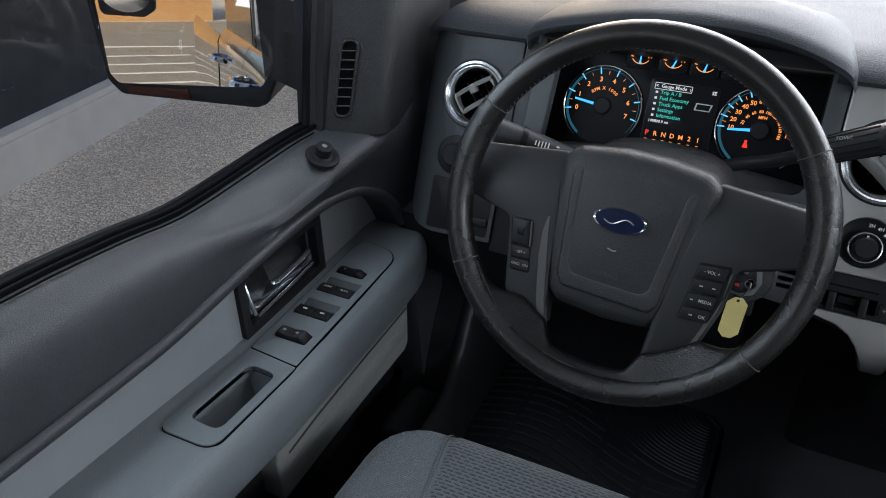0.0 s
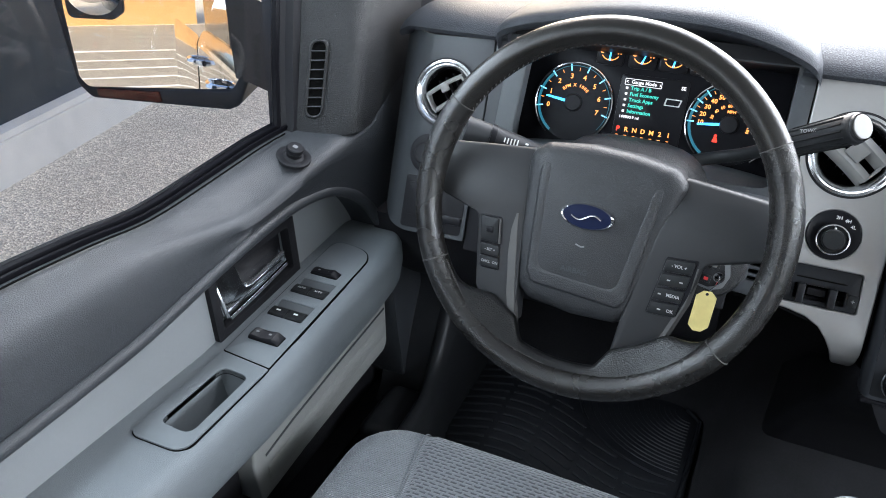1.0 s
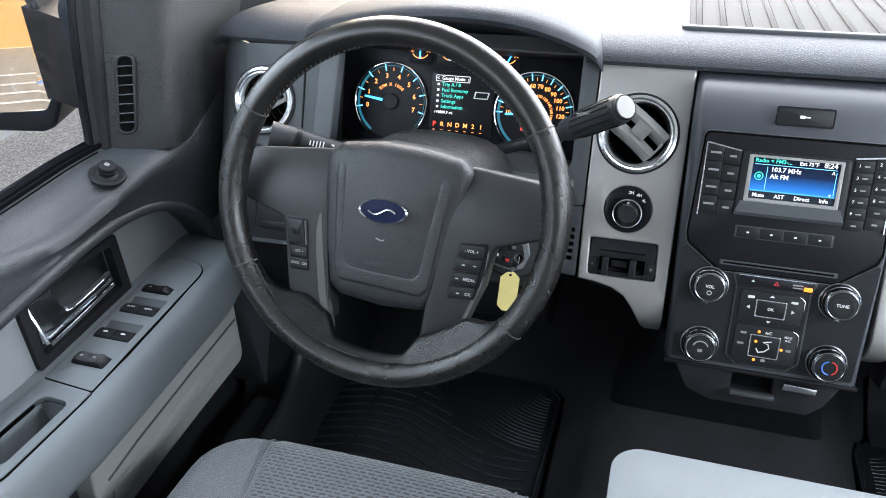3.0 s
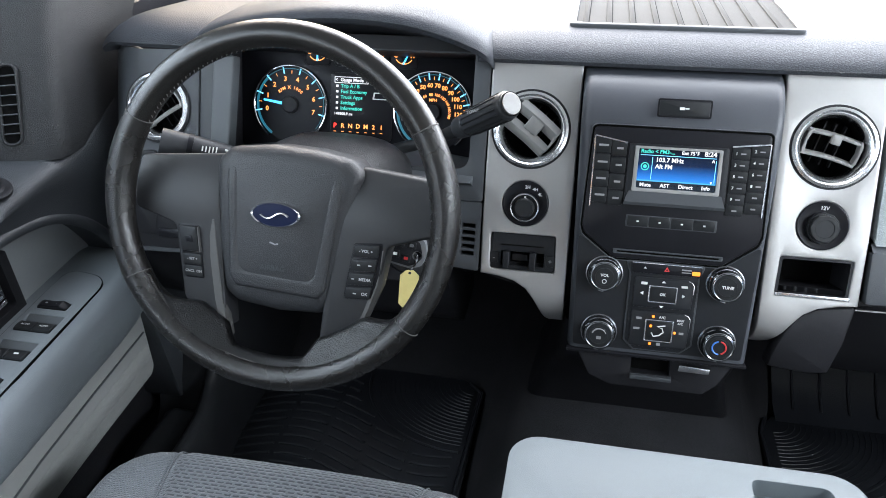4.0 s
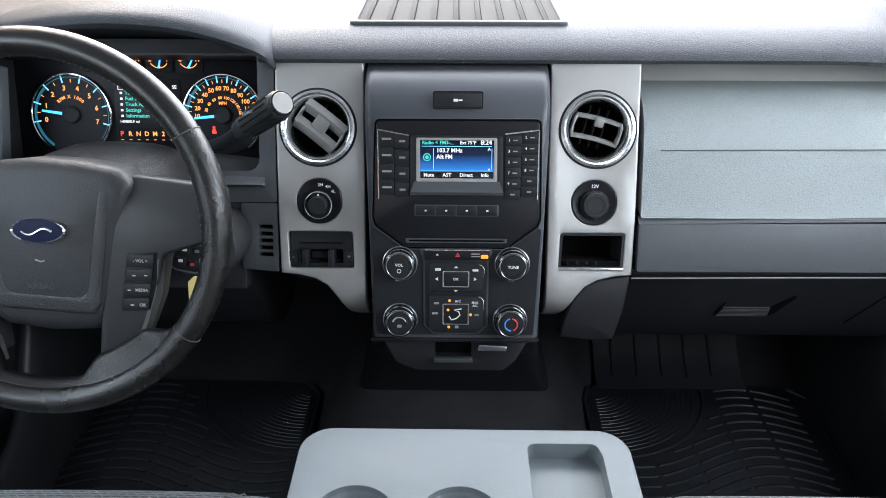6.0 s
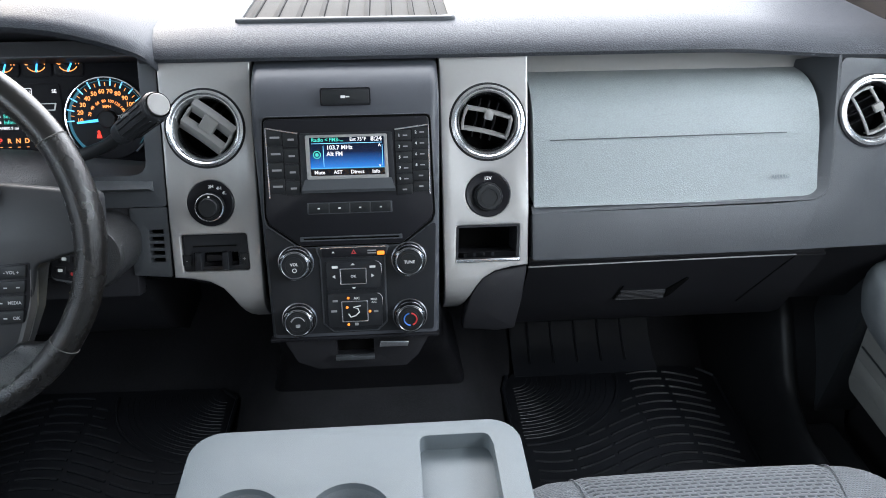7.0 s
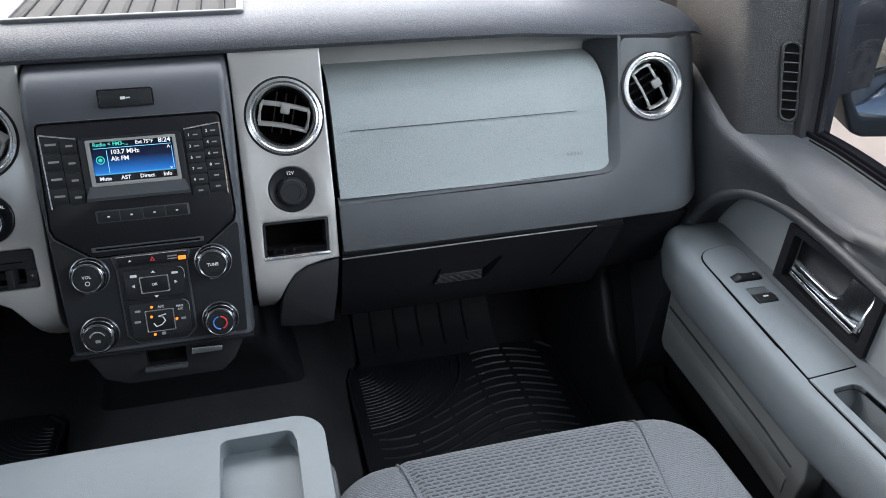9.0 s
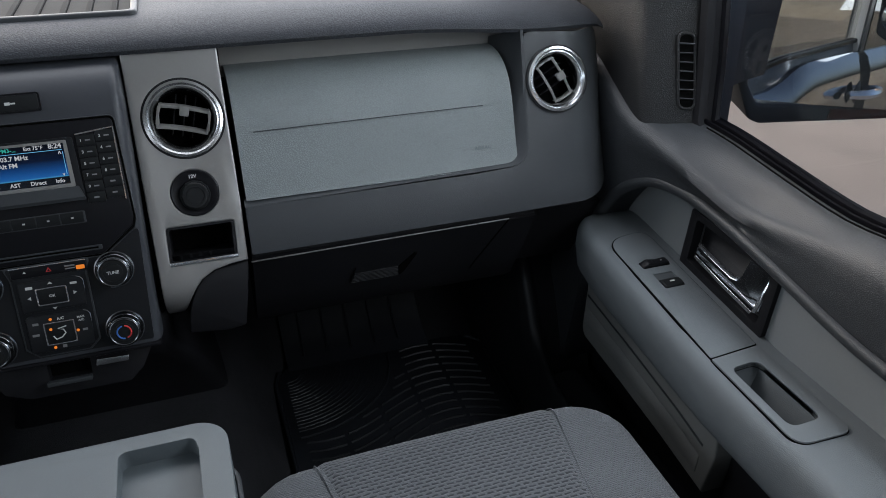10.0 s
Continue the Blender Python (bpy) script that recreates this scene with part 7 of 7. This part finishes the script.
# ---- rubber floor mats with raised ribs ----
def mat(x0, x1, y0, y1, z, toe, label, mirror):
    m = thing("floor_mat", label, "floor mat", ((x0 + x1) / 2, (y0 + y1) / 2, z - 0.01), group="floor mats")
    T = Matrix.Identity(4)
    part("sheet", plate(rp([(x0, y0), (x1 - 0.08, y0 - 0.01), (x1, y0 + 0.08), (x1, y1 - 0.04), (x1 - 0.05, y1), (x0 + 0.03, y1 + 0.01), (x0 - 0.01, y1 - 0.05)], 0.03), z - 0.008, z, T, bev=0.003), RUBBER, m)
    if not mirror:
        flap = part("toe_flap", loft([[Vector((x, y, zz)) for y, zz in ((y1 - 0.012, z + 0.001), (y1 + 0.03, z + 0.010), (y1 + 0.07, z + 0.036), (y1 + 0.11, z + 0.075), (y1 + 0.112, z + 0.069), (y1 + 0.07, z + 0.029), (y1 + 0.03, z + 0.003), (y1 - 0.012, z - 0.008))] for x in (x0 + 0.03, (x0 + x1) / 2, x1 - 0.12)]), RUBBER, m)
        for k in range(5):
            xx = x0 + 0.07 + 0.055 * k
            part("rib", tube([(xx, y1 + 0.02, z + 0.008), (xx, y1 + 0.065, z + 0.034), (xx, y1 + 0.105, z + 0.071)], 0.0028, 5), RUBBER, flap)
    edge = [(x0 + 0.01, y1 - 0.01, z), (x0 - 0.004, y1 - 0.05, z), (x0, y0, z), (x1 - 0.08, y0 - 0.01, z), (x1 - 0.01, y0 + 0.07, z), (x1, y1 - 0.04, z), (x1 - 0.03, y1 - 0.01, z)]
    part("rim", tube(edge, 0.005, 6), RUBBER, m)
    ribs, heel = [], []
    cx = x1 - 0.02 if mirror else x0 + 0.02
    sg = -1 if mirror else 1
    # fine concentric ribs of the heel pad, bounded by a bow
    for i in range(17):
        r = 0.03 + i * 0.0095
        pts = [(cx + sg * r * 1.15 * math.cos(a), y1 - 0.02 - r * math.sin(a), z + 0.001) for a in [math.pi / 2 * k / 12 for k in range(13)]]
        ribs.append(tube([p for p in pts if x0 < p[0] < x1], 0.0009, 4))
    pts = [(cx + sg * 0.232 * math.cos(a), y1 - 0.02 - 0.200 * math.sin(a), z + 0.002) for a in [math.pi / 2 * k / 16 for k in range(17)]]
    part("heel_bow", tube(pts, 0.0035, 6), RUBBER, m)
    # broad drain ribs: wavy rows broken into dashes, outside the heel bow
    wide = x1 - x0
    for i in range(15):
        for c in range(5):
            seg = []
            for k in range(7):
                f = (c + 0.06 + 0.88 * k / 6) / 5
                x = cx + sg * (0.005 + f * (wide - 0.06))
                y = y1 - 0.03 - 0.0245 * i + 0.040 * math.sin(f * 5.2 - 2.2)
                rad = math.hypot((x - cx) / 0.232, (y - y1 + 0.02) / 0.200)
                if rad > 1.06 and x0 + 0.015 < x < x1 - 0.015 and y0 + 0.012 < y < y1 - 0.012:
                    seg.append((x, y, z + 0.001))
            if len(seg) > 2:
                ribs.append(tube(seg, 0.0032, 5))
    tagged(part("ribs", joined(*ribs), RUBBER, m), kind="stuff")
    return m


mat(0.285, 0.76, 0.04, 0.41, 0.545, 0.1, "ribbed black rubber mat before the passenger seat", False)
mat(-0.80, -0.29, -0.02, 0.41, 0.545, 0.1, "ribbed black rubber mat under the pedals", True)

# ---- door sills with kick panels ----
for s in (-1, 1):
    sl = thing("sill_trim", "black moulded sill and kick panel", "trim", (s * 0.80, -0.1, 0.55), group="sill trims")
    secs = []
    for y, w, zt, drop in ((0.62, 0.79, 1.02, 0.01), (0.36, 0.79, 0.92, 0.01), (0.24, 0.788, 0.84, 0.01), (0.19, 0.786, 0.775, 0.01), (0.165, 0.785, 0.735, 0.012), (0.145, 0.783, 0.715, 0.03), (0.125, 0.780, 0.703, 0.075), (0.10, 0.775, 0.695, 0.095), (0.06, 0.767, 0.69, 0.10), (0.02, 0.763, 0.69, 0.10),
                     (-0.035, 0.761, 0.69, 0.10), (-0.08, 0.757, 0.695, 0.10), (-0.16, 0.745, 0.69, 0.10), (-0.30, 0.75, 0.66, 0.10), (-0.9, 0.75, 0.66, 0.10)):
        secs.append([Vector((s * x, y, z)) for x, z in ((w - 0.030, 0.50), (w - 0.020, zt - 0.06), (w - 0.010, zt - 0.016), (w - 0.004, zt - 0.004), (w + 0.003, zt), (w + 0.010, zt - 0.002), (w + 0.016, zt - 0.010), (w + 0.020, zt - max(0.012, drop * 0.9)), (0.90, zt - max(0.013, drop)), (0.90, 0.50))])
    part("cover", loft(secs), SILLM, sl, smooth=50)
    part("outer_sill", box_bm(min(s * 0.885, s * 0.96), max(s * 0.885, s * 0.96), -1.06, 0.30, 0.42, 0.60), BLACK, sl)
    part("hinge_well", pillow(*sorted((s * 0.78, s * 0.86)), -0.04, 0.10, 0.02, 0.55, 0.665, 0.02), SILLM, sl)

# ---- outside mirrors ----
def outside_mirror(s, turn, yaw, pitch, cx, cz):
    mm = thing("door_mirror", "dark navy door mirror with a red marker lens", "mirror", (s * 1.0, 0.05, 1.25), group="door mirrors")
    ctr = Vector((cx, -0.01, cz))
    # local x to the passenger side, y up, z towards the rear
    M = Matrix.Translation(ctr) @ Matrix(((1, 0, 0, 0), (0, 0, -1, 0), (0, 1, 0, 0), (0, 0, 0, 1))) @ pose(0, 0, 0, 0, turn, 0)
    sh = [(-s * 0.133, -0.07), (-s * 0.105, -0.130), (-s * 0.085, -0.138), (s * 0.145, -0.124), (s * 0.165, -0.10), (s * 0.175, 0.12), (s * 0.15, 0.135), (-s * 0.11, 0.135), (-s * 0.134, 0.03)]
    go = [(-s * 0.117, -0.070), (-s * 0.095, -0.104), (s * 0.140, -0.101), (s * 0.152, -0.085), (s * 0.158, 0.10), (s * 0.14, 0.118), (-s * 0.10, 0.118), (-s * 0.117, 0.034), (-s * 0.119, -0.02)]
    part("shell", plate(rp(sh, 0.02, 5), -0.11, 0.0, M, [rp(go, 0.015, 5)], 0.006, 3), SHELL, mm)
    part("shell_back", plate(rp(sh, 0.02, 5), -0.13, -0.10, M), SHELL, mm)
    gl_m = M @ pose(0, 0, -0.010, pitch, yaw, 0)
    glass = part("mirror_glass", plate(rp([(u * 1.01, v * 1.01) for u, v in go], 0.012, 5), -0.003, 0.0, gl_m), MIRROR, mm, "flat mirror glass")
    spot = rp([(s * 0.152, 0.080), (s * 0.150, 0.006), (s * 0.080, 0.003), (s * 0.062, 0.014), (s * 0.056, 0.080)], 0.012, 4)
    part("spot_frame", plate(spot, 0.0, 0.004, gl_m, bev=0.001), BLACK, glass)
    part("spot_glass", lathe([(0.046, 0.0035), (0.040, 0.0065), (0.02, 0.009), (0, 0.0098)], gl_m @ Matrix.Translation((s * 0.104, 0.044, 0)) @ Matrix.Diagonal((0.95, 0.76, 1, 1)), 28), MIRROR, glass)
    part("marker_lens", plate(rp([(s * 0.026, -0.109), (s * 0.024, -0.127), (s * 0.130, -0.120), (s * 0.131, -0.106)], 0.003), -0.004, 0.0035, M, bev=0.001), AMBER_LENS, mm, "dark red marker lens")
    part("arm", loft([[Vector((s * x, y, z)) for y, z in ((0.03, zz - 0.07), (0.12, zz - 0.07), (0.13, zz), (0.12, zz + 0.07), (0.03, zz + 0.07))] for x, zz in ((0.965, 1.30), (1.0, 1.31), (1.055, 1.325), (1.085, 1.33))]), SHELL, mm)
    part("sail_base", plate(rp([(0.16, 1.18), (0.15, 1.42), (0.0, 1.42), (-0.02, 1.18)], 0.02), -0.99 if s > 0 else 0.962, -0.962 if s > 0 else 0.99, Matrix(((0, 0, -1, 0), (1, 0, 0, 0), (0, 1, 0, 0), (0, 0, 0, 1)))), SHELL, mm)


outside_mirror(-1, 20, 3.5, -5, -1.18, 1.345)
outside_mirror(1, -20, -11, -4.6, 1.168, 1.317)

# ---- the truck's own flanks behind the doors, seen in the mirrors ----
for s in (-1, 1):
    fk = thing("truck_flank", "glossy dark truck side with a chrome door handle", "vehicle body", (s * 1.0, -2.0, 0.3), group="truck flanks")
    part("rear_door_skin", loft([[Vector((s * x, y, z)) for x, z in ((0.97, 0.42), (1.005, 0.50), (1.015, 0.75), (1.012, 0.95), (1.006, 1.155), (1.000, 1.175), (0.988, 1.203), (0.974, 1.215), (0.962, 1.215), (0.965, 0.42))] for y in (-1.068, -1.4, -1.9)]), PAINT, fk)
    part("bed_side", loft([[Vector((s * x, y, z)) for x, z in ((0.97, 0.42), (1.01, 0.50), (1.02, 0.75), (1.015, 0.95), (1.005, 1.16), (0.994, 1.185), (0.985, 1.185), (0.95, 0.42))] for y in (-1.95, -2.6, -3.6)]), PAINT, fk)
    for nm, bm, mt in (("rear_glass", box_bm(min(s * 0.9605, s * 0.968), max(s * 0.9605, s * 0.968), -1.9, -1.10, 1.215, 1.72), TINTED), ("pillar_cover", box_bm(min(s * 0.945, s * 0.966), max(s * 0.945, s * 0.966), -1.098, -1.062, 1.20, 1.72), TRIMBLACK)):
        part(nm, bm, mt, fk)
    for y in (-0.97, -1.72):
        hd = part("pull_handle", tube(curve_pts([Vector((s * 1.005, y - 0.09, 1.115)), Vector((s * 1.045, y - 0.06, 1.12)), Vector((s * 1.048, y + 0.05, 1.12)), Vector((s * 1.008, y + 0.09, 1.115))], 5), 0.012, 8), CHROME, fk, "chrome pull handle")
        part("handle_cup", lathe([(0.030, 0), (0.027, 0.002), (0, 0.0025)], Matrix.Translation((s * 1.0045, y, 1.115)) @ pose(0, 0, 0, 0, s * 90, 0), 20), BLACK, hd)

# ---- outside ----
gp = bmesh.new()
bmesh.ops.create_grid(gp, x_segments=8, y_segments=8, size=400)
bmesh.ops.translate(gp, verts=gp.verts, vec=(0, 0, GROUND))
setting("ground", gp, ASPHALT, "pale gravelly asphalt lot", "ground")
setting("pavement", box_bm(1.4, 60, -6.4, 60, GROUND - 0.2, GROUND + 0.003), PALE, "pale pinkish worn concrete beside the truck", "pavement")
setting("road", box_bm(-16, 6, -27.6, -6.5, GROUND - 0.2, GROUND + 0.0015), LOT, "darker brown asphalt of the parking lot", "road")
bw = thing("shop_front", "dark glazed shop front on a white plinth", "building", (-4.3, 3.0, GROUND), kind="")
BW = Matrix.Translation((-4.05, 1.35, GROUND)) @ pose(0, 0, 0, 0, 0, 12.5)
# fascia is an unseen upper wall, made tall to keep the sun off the cab
for nm, bm, mt in (("plinth", box_bm(-0.18, 0.0, -3, 14, 0.0, 0.24), CONCRETE), ("plinth_cap", box_bm(-0.2, -0.02, -3, 14, 0.242, 0.28), CONCRETE), ("glazing", box_bm(-0.30, -0.12, -3, 14, 0.282, 3.2), DARKWALL), ("fascia", box_bm(-0.5, -0.02, -3, 14, 3.202, 5.2), CONCRETE)):
    bm.transform(BW)
    part(nm, bm, mt, bw)
for i in range(7):
    bm = box_bm(-0.13, -0.085, -2.9 + i * 2.6, -2.85 + i * 2.6, 0.282, 3.2)
    bm.transform(BW)
    part("mullion", bm, TRIMBLACK, bw)
tw = thing("tan_building", "tan stucco building in low sun", "building", (-1.6, -30, GROUND))
part("wall", box_bm(-4.2, 0.9, -32.0, -28.0, GROUND, 9.0), TANWALL, tw)
part("roof", box_bm(-4.5, 1.2, -32.3, -27.7, 9.0, 9.4), CONCRETE, tw)
ln = thing("parking_lines", "white painted parking lines on the asphalt", "road marking", (-3, -14, GROUND), kind="structure")
for y in (-9.7, -11.0, -12.3, -13.7, -15.3, -17.4):
    part("line", box_bm(-7.0, -0.55, y - 0.06, y + 0.06, GROUND + 0.002, GROUND + 0.006), LINE, ln)
bmq = box_bm(-7.2, -0.3, -0.06, 0.06, GROUND + 0.007, GROUND + 0.011)
bmq.transform(Matrix.Translation((0, -17.2, 0)) @ pose(0, 0, 0, 0, 0, 7))
part("line", bmq, LINE, ln)
ft = bmesh.new()
rng = random.Random(4)
for i in range(420):
    a = radians(-20 + i * 0.43)
    r = 150 + rng.random() * 40
    h = 0.8 + rng.random() * 1.3 + (1.4 if rng.random() < 0.12 else 0)
    bmesh.ops.create_icosphere(ft, subdivisions=1, radius=1.0, matrix=Matrix.Translation((20 + r * math.cos(a), -r * math.sin(a), GROUND + h * 0.4)) @ Matrix.Diagonal((0.9 + rng.random(), 0.9 + rng.random(), h * 0.6, 1)))
tagged(part("far_trees", ft, FARTREE), "low dark line of far trees", "trees", kind="stuff")
pl_ = thing("light_pole", "tall pale light pole on the lot's edge", "street lamp", (-14, -46, GROUND))
part("pole", tube([(-14, -46, GROUND), (-14, -46, 7.5), (-14.3, -46, 9.0)], [0.16, 0.13, 0.10], 8), CONCRETE, pl_)
part("arm", tube([(-14.3, -46, 9.0), (-15.2, -46, 9.25), (-16.4, -46, 9.3)], 0.06, 6), CONCRETE, pl_)
